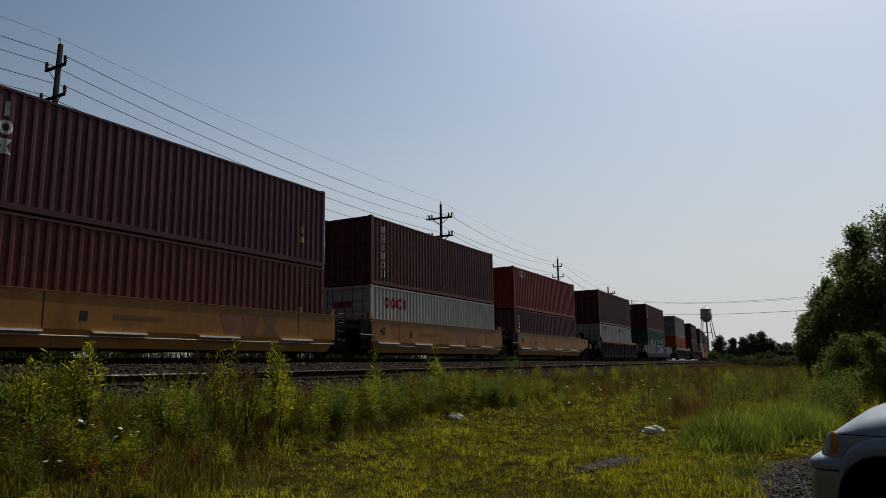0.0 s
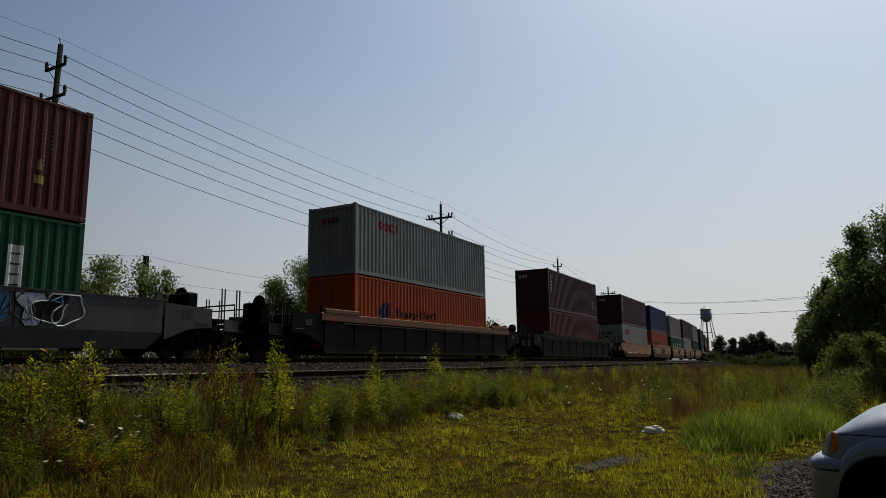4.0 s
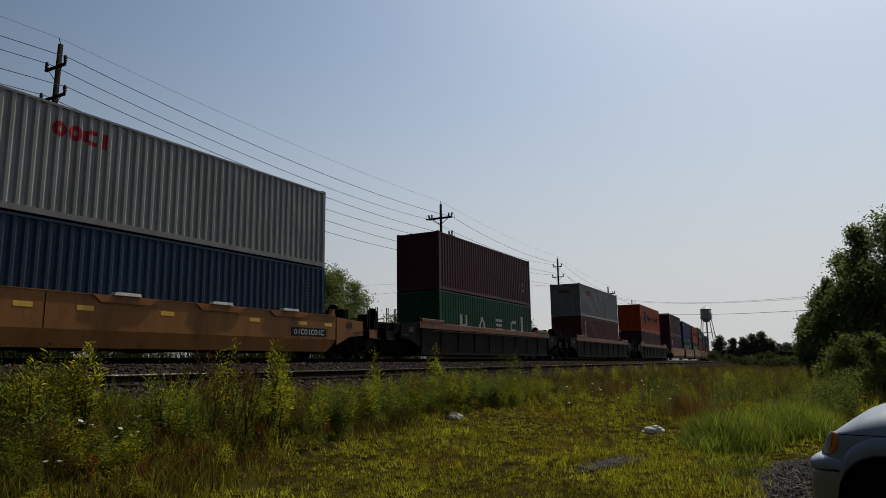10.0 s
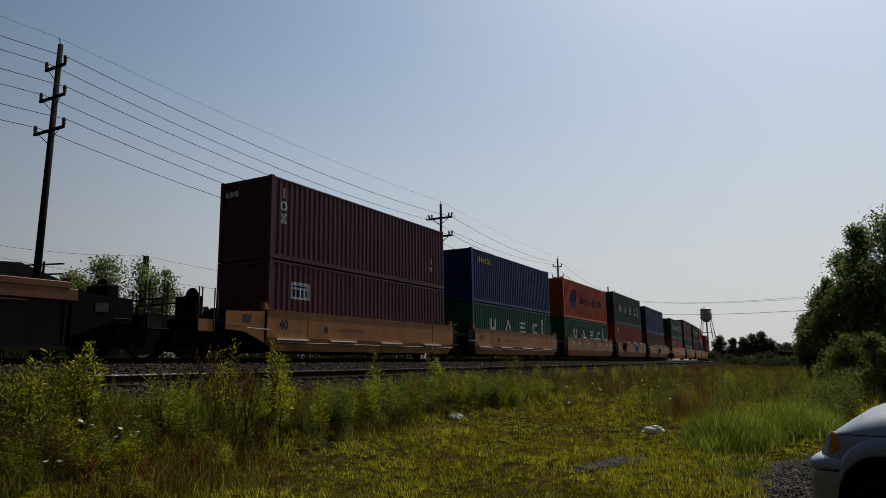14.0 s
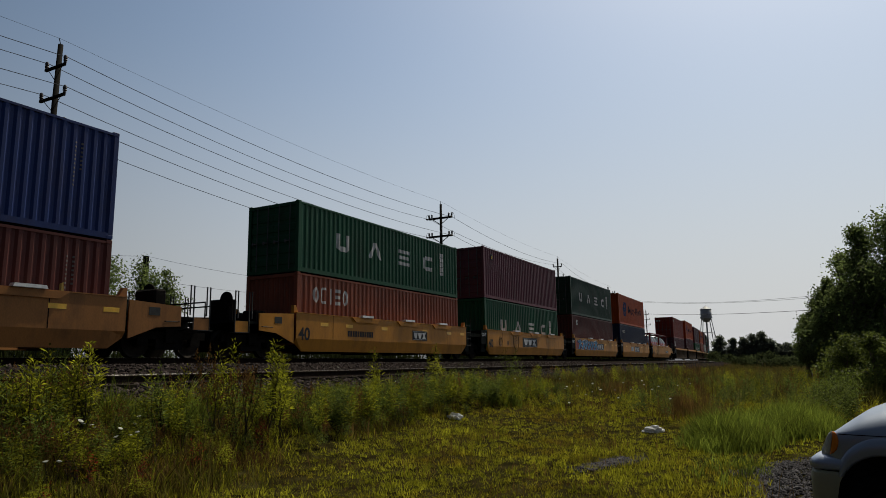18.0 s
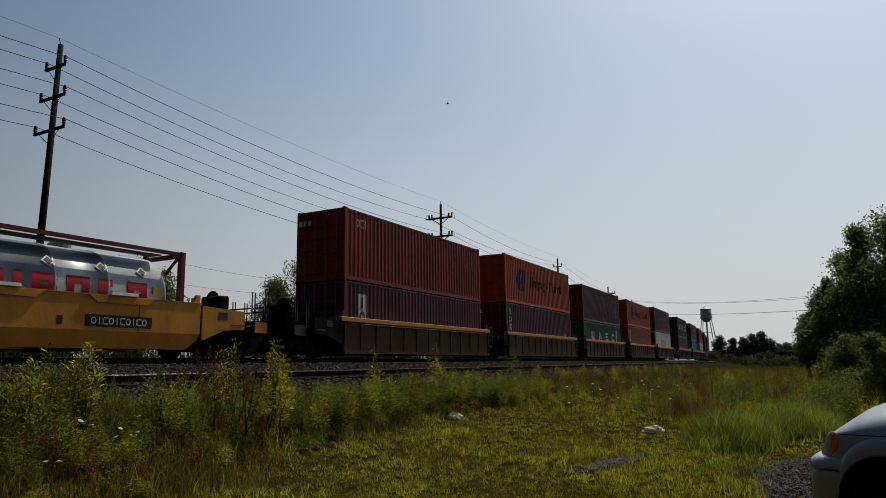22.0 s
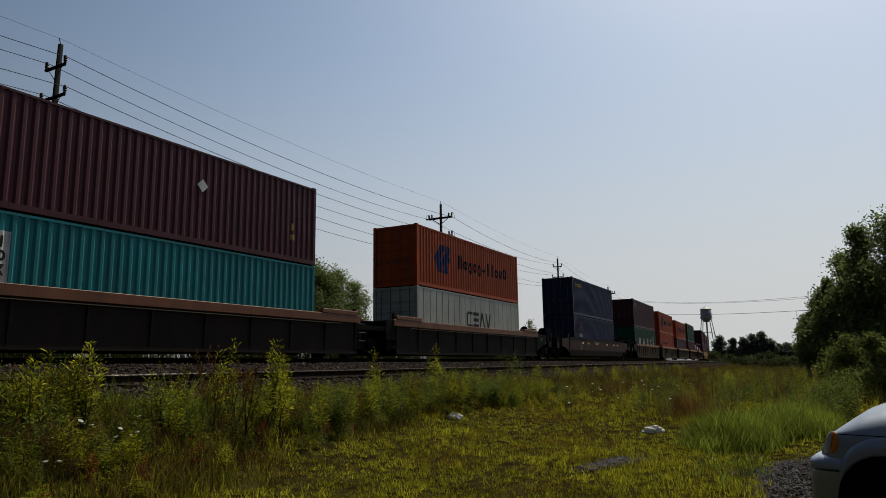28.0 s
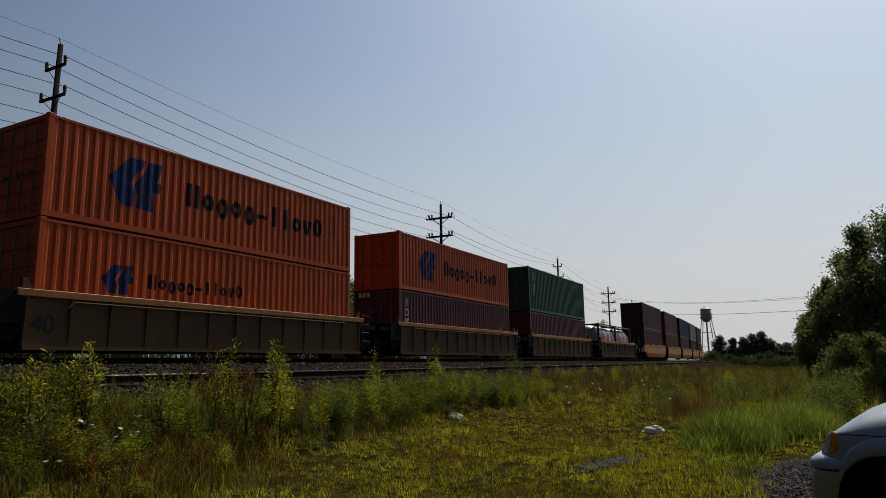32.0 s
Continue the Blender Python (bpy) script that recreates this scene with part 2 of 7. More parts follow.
OCHRE = paint("worn_ochre_car_paint", (0.225, 0.098, 0.02), 0.5)
DEEP_BLUE = paint("deep_blue_paint", (0.009, 0.020, 0.068))
DULL_BLUE = paint("dull_blue_paint", (0.010, 0.028, 0.062))
LAMP_GLASS = material("lamp_lens", (0.42, 0.42, 0.38), 0.15, 0, 0.1, 6, 80, 0.05)
AMBER = material("amber_lens", (0.62, 0.17, 0.015), 0.2, 0, 0.15, 6, 80, 0.05)
DARK_GLASS = material("dark_window_glass", (0.012, 0.014, 0.016), 0.05, 0, 0.05, 3, 30, 0)

# ---------------------------------------------------------------- mesh helpers
def mesh_of(bm, mat, smooth=False, name="mesh"):
    me = bpy.data.meshes.new(name)
    bm.to_mesh(me)
    bm.free()
    me.materials.append(mat)
    if smooth:
        me.polygons.foreach_set("use_smooth", [True] * len(me.polygons))
    return me


def part(name, bm, mat, parent, label="", smooth=False):
    """Links a bmesh (or a finished mesh) as one part under its thing."""
    me = bm if isinstance(bm, bpy.types.Mesh) else mesh_of(bm, mat, smooth, name)
    ob = new(name, me)
    ob.parent = parent
    if label:
        ob["label"] = label
    return ob


def thing(name, label, category, group="", kind=""):
    return tagged(new(name), label, category, group, kind)


def box(bm, x0, x1, y0, y1, z0, z1):
    v = [bm.verts.new(p) for p in ((x0, y0, z0), (x1, y0, z0), (x1, y1, z0), (x0, y1, z0), (x0, y0, z1), (x1, y0, z1), (x1, y1, z1), (x0, y1, z1))]
    for f in ((3, 2, 1, 0), (4, 5, 6, 7), (0, 1, 5, 4), (1, 2, 6, 5), (2, 3, 7, 6), (3, 0, 4, 7)):
        bm.faces.new([v[i] for i in f])
    return bm


def boxes(*sizes):
    bm = bmesh.new()
    for s in sizes:
        box(bm, *s)
    return bm


def bevelled(bm, w):
    bmesh.ops.bevel(bm, geom=bm.edges[:], offset=w, segments=1, affect='EDGES')
    return bm


def tube(bm, a, b, r, n=6, r2=None):
    """A closed round bar from a to b."""
    a, b = Vector(a), Vector(b)
    d = (b - a).normalized()
    u = d.orthogonal().normalized()
    w = d.cross(u)
    r2 = r if r2 is None else r2
    A = [bm.verts.new(a + r * (math.cos(t) * u + math.sin(t) * w)) for t in (2 * math.pi * i / n for i in range(n))]
    B = [bm.verts.new(b + r2 * (math.cos(t) * u + math.sin(t) * w)) for t in (2 * math.pi * i / n for i in range(n))]
    for i in range(n):
        bm.faces.new((A[i], A[(i + 1) % n], B[(i + 1) % n], B[i]))
    bm.faces.new(A[::-1])
    bm.faces.new(B)
    return bm


def tubes(r, *pairs, n=6):
    bm = bmesh.new()
    for a, b in pairs:
        tube(bm, a, b, r, n)
    return bm


def polyline(r, pts, n=6):
    """One bent round bar through the points."""
    bm = bmesh.new()
    pts = [Vector(p) for p in pts]
    rings = []
    u = None
    for i, p in enumerate(pts):
        d = (pts[min(i + 1, len(pts) - 1)] - pts[max(i - 1, 0)]).normalized()
        u = d.orthogonal().normalized() if u is None else (u - d * u.dot(d)).normalized()
        w = d.cross(u)
        rings.append([bm.verts.new(p + r * (math.cos(t) * u + math.sin(t) * w)) for t in (2 * math.pi * k / n for k in range(n))])
    for A, B in zip(rings, rings[1:]):
        for k in range(n):
            bm.faces.new((A[k], A[(k + 1) % n], B[(k + 1) % n], B[k]))
    bm.faces.new(rings[0][::-1])
    bm.faces.new(rings[-1])
    return bm


def lathe(profile, n=16, axis='z'):
    """A turned solid from (radius, height) pairs."""
    bm = bmesh.new()
    rings = []
    for r, h in profile:
        ring = []
        for i in range(n):
            t = 2 * math.pi * i / n
            c, s = r * math.cos(t), r * math.sin(t)
            ring.append(bm.verts.new({'z': (c, s, h), 'x': (h, c, s), 'y': (c, h, s)}[axis]))
        rings.append(ring)
    for A, B in zip(rings, rings[1:]):
        for i in range(n):
            bm.faces.new((A[i], A[(i + 1) % n], B[(i + 1) % n], B[i]))
    bm.faces.new(rings[0][::-1])
    bm.faces.new(rings[-1])
    bmesh.ops.recalc_face_normals(bm, faces=bm.faces[:])
    return bm


def prism(outline, y0, y1):
    """An outline in x and z, given depth in y."""
    bm = bmesh.new()
    A = [bm.verts.new((x, y0, z)) for x, z in outline]
    B = [bm.verts.new((x, y1, z)) for x, z in outline]
    n = len(A)
    bm.faces.new(A)
    bm.faces.new(B[::-1])
    for i in range(n):
        bm.faces.new((A[i], B[i], B[(i + 1) % n], A[(i + 1) % n]))
    bmesh.ops.recalc_face_normals(bm, faces=bm.faces[:])
    return bm


def fast_mesh(name, verts, faces, mat, smooth=False):
    """A mesh from numpy arrays; faces all of one size."""
    me = bpy.data.meshes.new(name)
    verts, faces = np.asarray(verts, np.float32), np.asarray(faces, np.int32)
    k = faces.shape[1]
    me.vertices.add(len(verts))
    me.vertices.foreach_set("co", verts.ravel())
    me.loops.add(faces.size)
    me.loops.foreach_set("vertex_index", faces.ravel())
    me.polygons.add(len(faces))
    me.polygons.foreach_set("loop_start", np.arange(0, faces.size, k, dtype=np.int32))
    if smooth:
        me.polygons.foreach_set("use_smooth", np.ones(len(faces), bool))
    me.update(calc_edges=True)
    me.materials.append(mat)
    return me


# ---------------------------------------------------------------- the line of the track
RAIL = 1.71                 # top of the main track's rails
D_MAIN = 17.233             # centre of the main track from the eye
D_SIDE = D_MAIN - 4.27      # centre of the siding
SIDE_DROP = 0.42            # the siding lies lower
KNOTS = (-40, 0, 40, 80, 110, 140, 170, 210, 260, 320, 400)
BENDS = (0.5199, 0.5199, 0.5265, 0.8992, 0.5297, 1.0161, 0.6091, 0.304, 0.0977, 0.0, 0.0)
GRID = np.arange(-300, 1300.01, 0.5)
_k = np.interp(GRID, KNOTS, BENDS) / 1000
_k[GRID < -60] = 0
_i0 = int(np.argmin(abs(GRID)))


def _sum(v):
    c = np.concatenate([[0], np.cumsum((v[1:] + v[:-1]) / 2 * 0.5)])
    return c - c[_i0]


HEADING = _sum(_k)
LINE_X, LINE_Y = _sum(np.cos(HEADING)), _sum(np.sin(HEADING))


def line_at(s, off=0.0):
    """x, y and heading of the point at s along the line, off metres to its left (the eye's foot is s = 0, off = 0)."""
    h = float(np.interp(s, GRID, HEADING))
    return float(np.interp(s, GRID, LINE_X)) - math.sin(h) * off, float(np.interp(s, GRID, LINE_Y)) + math.cos(h) * off, h


def on_line(s, off, z):
    x, y, h = line_at(s, off)
    return pose(x, y, z, 0, 0, math.degrees(h))


def run(s9, t):
    """Where a point of the train that is at s9 at nine seconds stands at t."""
    return s9 - (20.0992 * (t - 9) - 0.011225 * (t - 9) ** 2)


MOVING = []                 # (thing, s at nine seconds, height)

# ---------------------------------------------------------------- shipping containers
HC, STD = 2.896, 2.591      # tall and standard heights
CACHE = {}


def cached(key, mat, build, smooth=False):
    k = (key, mat.name)
    if k not in CACHE:
        CACHE[k] = mesh_of(build(), mat, smooth, key[0] if isinstance(key, tuple) else key)
    return CACHE[k]


def corrugated(length, z0, z1, depth=0.036, pitch=0.278):
    """A pressed steel sheet in x and z, folded in y, with a closed back."""
    bm = bmesh.new()
    n = max(2, round(length / pitch))
    p = length / n
    xs, ys = [], []
    for i in range(n):
        x = -length / 2 + i * p
        for f, d in ((0.0, 0), (0.27, 0), (0.5, depth), (0.77, depth)):
            xs.append(x + f * p)
            ys.append(d)
    xs.append(length / 2)
    ys.append(0)
    lo = [bm.verts.new((x, y, z0)) for x, y in zip(xs, ys)]
    hi = [bm.verts.new((x, y, z1)) for x, y in zip(xs, ys)]
    for i in range(len(xs) - 1):
        bm.faces.new((lo[i], lo[i + 1], hi[i + 1], hi[i]))
    return bm


def flipped(bm, axis):
    m = Matrix.Rotation(axis, 4, 'Z')
    bm.transform(m)
    return bm


def container(label, mat, height=HC, length=12.192, front="wall", top_mat=None, flat=False, marks=(), name="shipping_container"):
    """A freight container on its own origin: middle of its floor. Its front looks to -x."""
    c = thing(name, label, "container", "containers on the train")
    h, L2, W2 = height, length / 2, 1.219
    k = (round(h, 2), round(length, 1))
    for sgn in (-1, 1):
        p = part("side_panel", cached(("side_panel", *k, flat), mat, lambda: corrugated(length - 0.30, 0.16, h - 0.10, *((0.0025, 0.62) if flat else ()))), mat, c)
        p.matrix_basis = pose(0, -W2 + 0.012, 0) if sgn < 0 else pose(0, W2 - 0.012, 0, 0, 0, 180)
        p = part("top_rail", cached(("top_rail", *k), mat, lambda: boxes((-L2 + 0.1, L2 - 0.1, -0.03, 0.03, -0.06, 0.0))), mat, c)
        p.matrix_basis = pose(0, sgn * (W2 - 0.033), h - 0.045)
        p = part("bottom_rail", cached(("bottom_rail", *k), mat, lambda: boxes((-L2 + 0.1, L2 - 0.1, -0.03, 0.03, 0.0, 0.15))), mat, c)
        p.matrix_basis = pose(0, sgn * (W2 - 0.033), 0.012)
        for ex in (-1, 1):
            p = part("corner_post", cached(("corner_post", k[0]), mat, lambda: bevelled(boxes((-0.075, 0.075, -0.075, 0.075, 0.11, h - 0.11)), 0.012)), mat, c)
            p.matrix_basis = pose(ex * (L2 - 0.077), sgn * (W2 - 0.077), 0)
            for z in (0.0, h - 0.118):
                p = part("corner_casting", cached("corner_casting", mat, lambda: bevelled(boxes((-0.089, 0.089, -0.081, 0.081, 0, 0.118)), 0.014)), mat, c)
                p.matrix_basis = pose(ex * (L2 - 0.089), sgn * (W2 - 0.081), z)
    part("roof_panel", cached(("roof_panel", *k), top_mat or mat, lambda: boxes((-L2 + 0.1, L2 - 0.1, -W2 + 0.06, W2 - 0.06, h - 0.06, h - 0.022))), mat, c)
    part("underframe", cached(("underframe", *k), STEEL, lambda: boxes((-L2 + 0.1, L2 - 0.1, -W2 + 0.07, W2 - 0.07, 0.02, 0.15))), mat, c)
    for ex in (-1, 1):
        kind = front if ex < 0 else "wall"
        turn = 180 if ex > 0 else 0
        p = part("end_header", cached(("end_header", k[0]), mat, lambda: boxes((-0.05, 0.03, -W2 + 0.16, W2 - 0.16, h - 0.15, h - 0.03))), mat, c)
        p.matrix_basis = pose(ex * (L2 - 0.07), 0, 0, 0, 0, turn)
        p = part("end_sill", cached(("end_sill", k[0]), mat, lambda: boxes((-0.05, 0.03, -W2 + 0.16, W2 - 0.16, 0.01, 0.15))), mat, c)
        p.matrix_basis = pose(ex * (L2 - 0.07), 0, 0, 0, 0, turn)
        if kind == "wall":
            p = part("end_wall", cached(("end_wall", k[0]), mat, lambda: flipped(corrugated(2.13, 0.15, h - 0.14, 0.045, 0.25), -math.pi / 2)), mat, c)
            p.matrix_basis = pose(ex * (L2 - 0.06), 0, 0, 0, 0, turn)
        elif kind == "door":
            for sgn in (-1, 1):
                def leaf():
                    bm = bmesh.new()
                    zs, ds = [0.16, 0.28], [0, 0]
                    n = 5
                    p = (h - 0.56) / n
                    for q in range(n):
                        z = 0.28 + q * p
                        zs += [z + 0.03, z + p * 0.62, z + p * 0.72, z + p]
                        ds += [-0.025, -0.025, 0, 0]
                    zs.append(h - 0.16)
                    ds.append(0)
                    A = [bm.verts.new((d, -0.515, z)) for d, z in zip(ds, zs)]
                    B = [bm.verts.new((d, 0.515, z)) for d, z in zip(ds, zs)]
                    for q in range(len(A) - 1):
                        bm.faces.new((A[q], A[q + 1], B[q + 1], B[q]))
                    return bm
                d = part("door", cached(("door", k[0]), mat, leaf), mat, c)
                d.matrix_basis = pose(-L2 + 0.06, sgn * 0.522, 0)
                for y in (-0.3, 0.22):
                    b = part("locking_bar", cached(("locking_bar", k[0]), DOOR_BAR, lambda: tubes(0.019, ((-0.075, 0, 0.1), (-0.075, 0, h - 0.1)))), DOOR_BAR, d, "dull grey locking bar")
                    b.matrix_basis = pose(0, y, 0)
                    b = part("bar_handle", cached("bar_handle", DOOR_BAR, lambda: boxes((-0.1, -0.08, -0.02, 0.24, 1.12, 1.16), (-0.1, -0.05, 0.16, 0.22, 1.08, 1.2))), DOOR_BAR, d)
                    b.matrix_basis = pose(0, y, 0)
        else:
            part("machinery_panel", cached("machinery_panel", STEEL, lambda: boxes((-0.02, 0.1, -1.05, 1.05, 0.15, h - 0.15))), STEEL, c).matrix_basis = pose(-L2 + 0.04, 0, 0)
            part("condenser_cover", cached("condenser_cover", ORANGE, lambda: bevelled(boxes((-0.06, 0.04, -0.5, 0.5, 1.25, 1.95)), 0.03)), ORANGE, c, "orange machinery cover").matrix_basis = pose(-L2 + 0.02, 0.2, 0)
            part("fan_ring", cached("fan_ring", GALV, lambda: lathe([(0.3, -0.04), (0.3, 0.02), (0.2, 0.02), (0.2, -0.04)], 18, 'x')), GALV, c).matrix_basis = pose(-L2 + 0.0, -0.5, 0.8)
    if flat:
        for q in range(round(length / 0.61) - 1):
            part("panel_seam", cached(("reefer_seam", k[0]), STEEL, lambda: boxes((-0.007, 0.007, -0.004, 0.01, 0.17, h - 0.11))), STEEL, c).matrix_basis = pose(-L2 + 0.61 * (q + 1), -W2 + 0.012, 0)
    FOLDS.update(length=length - 0.30, depth=0.0025 if flat else 0.036, pitch=0.62 if flat else 0.278)
    for mk in marks:
        mk(c, h, L2)
    return c


# Markings: plain painted shapes of the size and colour of the real ones, laid on the folds of the sheet
FOLDS = {"length": 11.892, "depth": 0.036, "pitch": 0.278}


def fold_depth(x):
    """How deep the sheet lies behind its outer faces at x."""
    n = max(2, round(FOLDS["length"] / FOLDS["pitch"]))
    p = FOLDS["length"] / n
    f = ((x + FOLDS["length"] / 2) / p) % 1.0
    return FOLDS["depth"] * float(np.interp(f, (0, 0.27, 0.5, 0.77, 1.0), (0, 0, 1, 1, 0)))


def painted(c, mat, outlines, name="letter_block", label="", flat_y=None, lift=0.0):
    """Paint in the given outlines (x, z): on the folded sheet, or flat at flat_y."""
    key = ("painted", name, flat_y, lift, tuple(FOLDS.values()), tuple(tuple((round(x, 3), round(z, 3)) for x, z in o) for o in outlines))
    if (key, mat.name) not in CACHE:
        bm = bmesh.new()
        for o in outlines:
            v = [bm.verts.new((x, 0, z)) for x, z in o]
            for t in tessellate_polygon([[Vector((x, z, 0)) for x, z in o]]):
                bm.faces.new([v[q] for q in t])
        if flat_y is None:
            n = max(2, round(FOLDS["length"] / FOLDS["pitch"]))
            p = FOLDS["length"] / n
            x0, x1 = min(v.co.x for v in bm.verts), max(v.co.x for v in bm.verts)
            for q in range(n):
                for f in (0.0, 0.27, 0.5, 0.77):
                    x = -FOLDS["length"] / 2 + (q + f) * p
                    if x0 < x < x1:
                        bmesh.ops.bisect_plane(bm, geom=bm.verts[:] + bm.edges[:] + bm.faces[:], plane_co=(x, 0, 0), plane_no=(1, 0, 0))
            for v in bm.verts:
                v.co.y = -1.2105 - lift + fold_depth(v.co.x)
        else:
            for v in bm.verts:
                v.co.y = flat_y
        for f in bm.faces:
            f.normal_update()
            if f.normal.y > 0:
                f.normal_flip()
        CACHE[(key, mat.name)] = mesh_of(bm, mat, False, name)
    return part(name, CACHE[(key, mat.name)], mat, c, label)


def strokes(c, mat, rects, name="marking", lift=0.0):
    """Small painted rectangles on the near side."""
    tagged(painted(c, mat, [[(x0, z0), (x1, z0), (x1, z1), (x0, z1)] for x0, x1, z0, z1 in rects], name, lift=lift), kind="stuff")


def ring(x, z, w, h, t, gap=""):
    """A hollow block as rectangles, one side left out."""
    r = []
    if "l" not in gap: r.append((x, x + t, z, z + h))
    if "r" not in gap: r.append((x + w - t, x + w, z, z + h))
    if "t" not in gap: r.append((x + t, x + w - t, z + h - t, z + h))
    if "b" not in gap: r.append((x + t, x + w - t, z, z + t))
    return r


# plain shapes by kind: cup, peak, layers, hook, hoop, post, twin posts, dash, dip, wedge, waist
CUP, PEAK, LAYERS, HOOK, HOOP, POST, TWIN, DASH, DIP, WEDGE, WAIST, LOW_HOOP = range(12)


def shape(kind, x, z, w, h, t):
    """The outlines of one plain shape in the box w by h at (x, z), drawn with strokes of width t."""
    def quad(x0, x1, z0, z1):
        return [(x + x0, z + z0), (x + x1, z + z0), (x + x1, z + z1), (x + x0, z + z1)]

    def pts(*p):
        return [(x + a * w, z + b * h) for a, b in p]
    if kind == CUP:
        return [quad(0, t, t * 0.6, h), quad(w - t, w, t * 0.6, h), [(x, z + t * 0.6), (x + 0.25 * w, z), (x + 0.75 * w, z), (x + w, z + t * 0.6), (x + w, z + t), (x, z + t)]]
    if kind == PEAK:
        f = t / w
        return [pts((0, 0), (f, 0), (0.5, 0.72), (1 - f, 0), (1, 0), (0.5 + f * 0.6, 1), (0.5 - f * 0.6, 1))]
    if kind == DIP:
        f = t / w
        return [pts((0, 1), (0.5 - f * 0.6, 0), (0.5 + f * 0.6, 0), (1, 1), (1 - f, 1), (0.5, 0.28), (f, 1))]
    if kind == LAYERS:
        k = h / 5
        return [quad(0.0, w, 0, k * 1.1), quad(0.05 * w, 0.95 * w, 2 * k - 0.05 * k, 3 * k + 0.05 * k), quad(0.0, w, h - 1.1 * k, h)]
    if kind == HOOK:
        return [quad(0, t, t * 0.4, h - t * 0.4), quad(t, w, 0, t * 0.9), quad(t, w, h - t * 0.9, h)]
    if kind in (HOOP, LOW_HOOP):
        if kind == LOW_HOOP:
            z, h = z - 0.28 * h, 1.25 * h
        out = []
        n = 12
        for q in range(n):
            a, b = 2 * math.pi * q / n, 2 * math.pi * (q + 1) / n
            o = lambda g, i: (x + w / 2 + (w / 2 - i) * math.cos(g), z + h / 2 + (h / 2 - i) * math.sin(g))
            out.append([o(a, 0), o(b, 0), o(b, t), o(a, t)])
        return out
    if kind == POST:
        return [quad(w / 2 - t / 2, w / 2 + t / 2, 0, h)]
    if kind == TWIN:
        return [quad(0, t, 0, h), quad(w - t, w, 0, h)]
    if kind == DASH:
        return [quad(0, w, h * 0.32, h * 0.32 + t * 0.8)]
    if kind == WEDGE:
        return [pts((0.02, 1), (0.26, 0), (0.74, 0), (0.98, 1))]
    return [pts((0.02, 1), (0.36, 0.5), (0.02, 0), (0.98, 0), (0.64, 0.5), (0.98, 1))]


def four_blocks(z=1.10, mat=None):
    """Four wide-set pale shapes and a tall strip near the rear."""
    def f(c, h, L2):
        for x, w, g in ((-3.85, 0.82, CUP), (-1.72, 0.98, PEAK), (0.6, 0.9, LAYERS), (2.7, 0.86, HOOK)):
            painted(c, mat or INK_WHITE, shape(g, x, z, w, 0.68, 0.2))
        painted(c, mat or INK_WHITE, [[(4.3, z - 0.08), (4.66, z - 0.08), (4.66, z + 1.0), (4.3, z + 1.0)]], "painted_strip", "white upright strip")
        strokes(c, MATS["green_paint"], [(4.37, 4.59, z + 0.06 + q * 0.24, z + 0.10 + q * 0.24) for q in range(4)], lift=0.003)
    return f


def wordmark(x, z, height, n, mat, tall=(), width=None, kinds=(HOOP, HOOK, POST, LAYERS), stroke=0.3, gap=1.28):
    """A row of plain painted shapes, some of them taller."""
    def f(c, h, L2):
        w = width or height * 0.62
        for i in range(n):
            k = kinds[i % len(kinds)]
            painted(c, mat, shape(k, x + i * w * gap, z, w, height * (1.35 if i in tall else 1.0), w * stroke))
    return f


NAME_KINDS = (TWIN, HOOP, LOW_HOOP, HOOP, LOW_HOOP, DASH, POST, POST, HOOP, DIP, HOOP)


def emblem_and_name(z=0.8, s=0.9):
    """A blue two-part emblem that points forward, and a dark row of shapes beside it."""
    def f(c, h, L2):
        q, x0 = s, -4.4
        for out in ([(0, 0.52), (0.36, 1.0), (0.67, 1.0), (0.62, 0.86), (0.47, 0.66), (0.40, 0.50), (0.50, 0.30), (0.46, 0.02), (0.24, 0.02)],
                    [(0.71, 1.0), (1.0, 1.0), (0.89, 0.62), (1.0, 0.60), (0.98, 0.41), (0.82, 0.40), (0.86, 0.0), (0.53, 0.02), (0.56, 0.26), (0.47, 0.46), (0.55, 0.62), (0.68, 0.82)]):
            painted(c, INK_BLUE, [[(x0 + a * 1.85 * q, z + b * 1.55 * q) for a, b in out]], "emblem", "blue painted emblem")
        wordmark(x0 + 2.8 * q, z + 0.46 * q, 0.58 * q, 11, INK_NAVY, (0, 6, 7, 10), 0.54 * q, NAME_KINDS, 0.36, 1.18)(c, h, L2)
    return f


INK_GREY = material("dull_grey_stencil", (0.13, 0.12, 0.115), 0.7, 0, 0.3, 3, 50, 0.05, spec=0.1)
INK_NAVY = material("dark_navy_lettering", (0.010, 0.011, 0.018), 0.7, 0, 0.2, 3, 50, 0.05, spec=0.08)


def upright(x, n, mat=None, z_top=None, size=0.34, plate=None, kinds=(POST, HOOP, WAIST)):
    """Plain shapes standing one under another near the front end."""
    def f(c, h, L2):
        zt = (z_top or h - 0.35)
        if plate:
            painted(c, plate, [[(x - 0.06, zt - n * size * 1.25 - 0.05), (x + size + 0.06, zt - n * size * 1.25 - 0.05), (x + size + 0.06, zt + 0.1), (x - 0.06, zt + 0.1)]], "painted_plate")
        for i in range(n):
            z = zt - (i + 1) * size * 1.25 + size * 0.2
            if plate:
                painted(c, mat, shape(kinds[i % len(kinds)], x, z, size * 0.9, size, size * 0.24), "letter_block", flat_y=-1.2145)
            else:
                painted(c, mat or INK_WHITE, shape(kinds[i % len(kinds)], x, z, size * 0.9, size, size * 0.24))
    return f


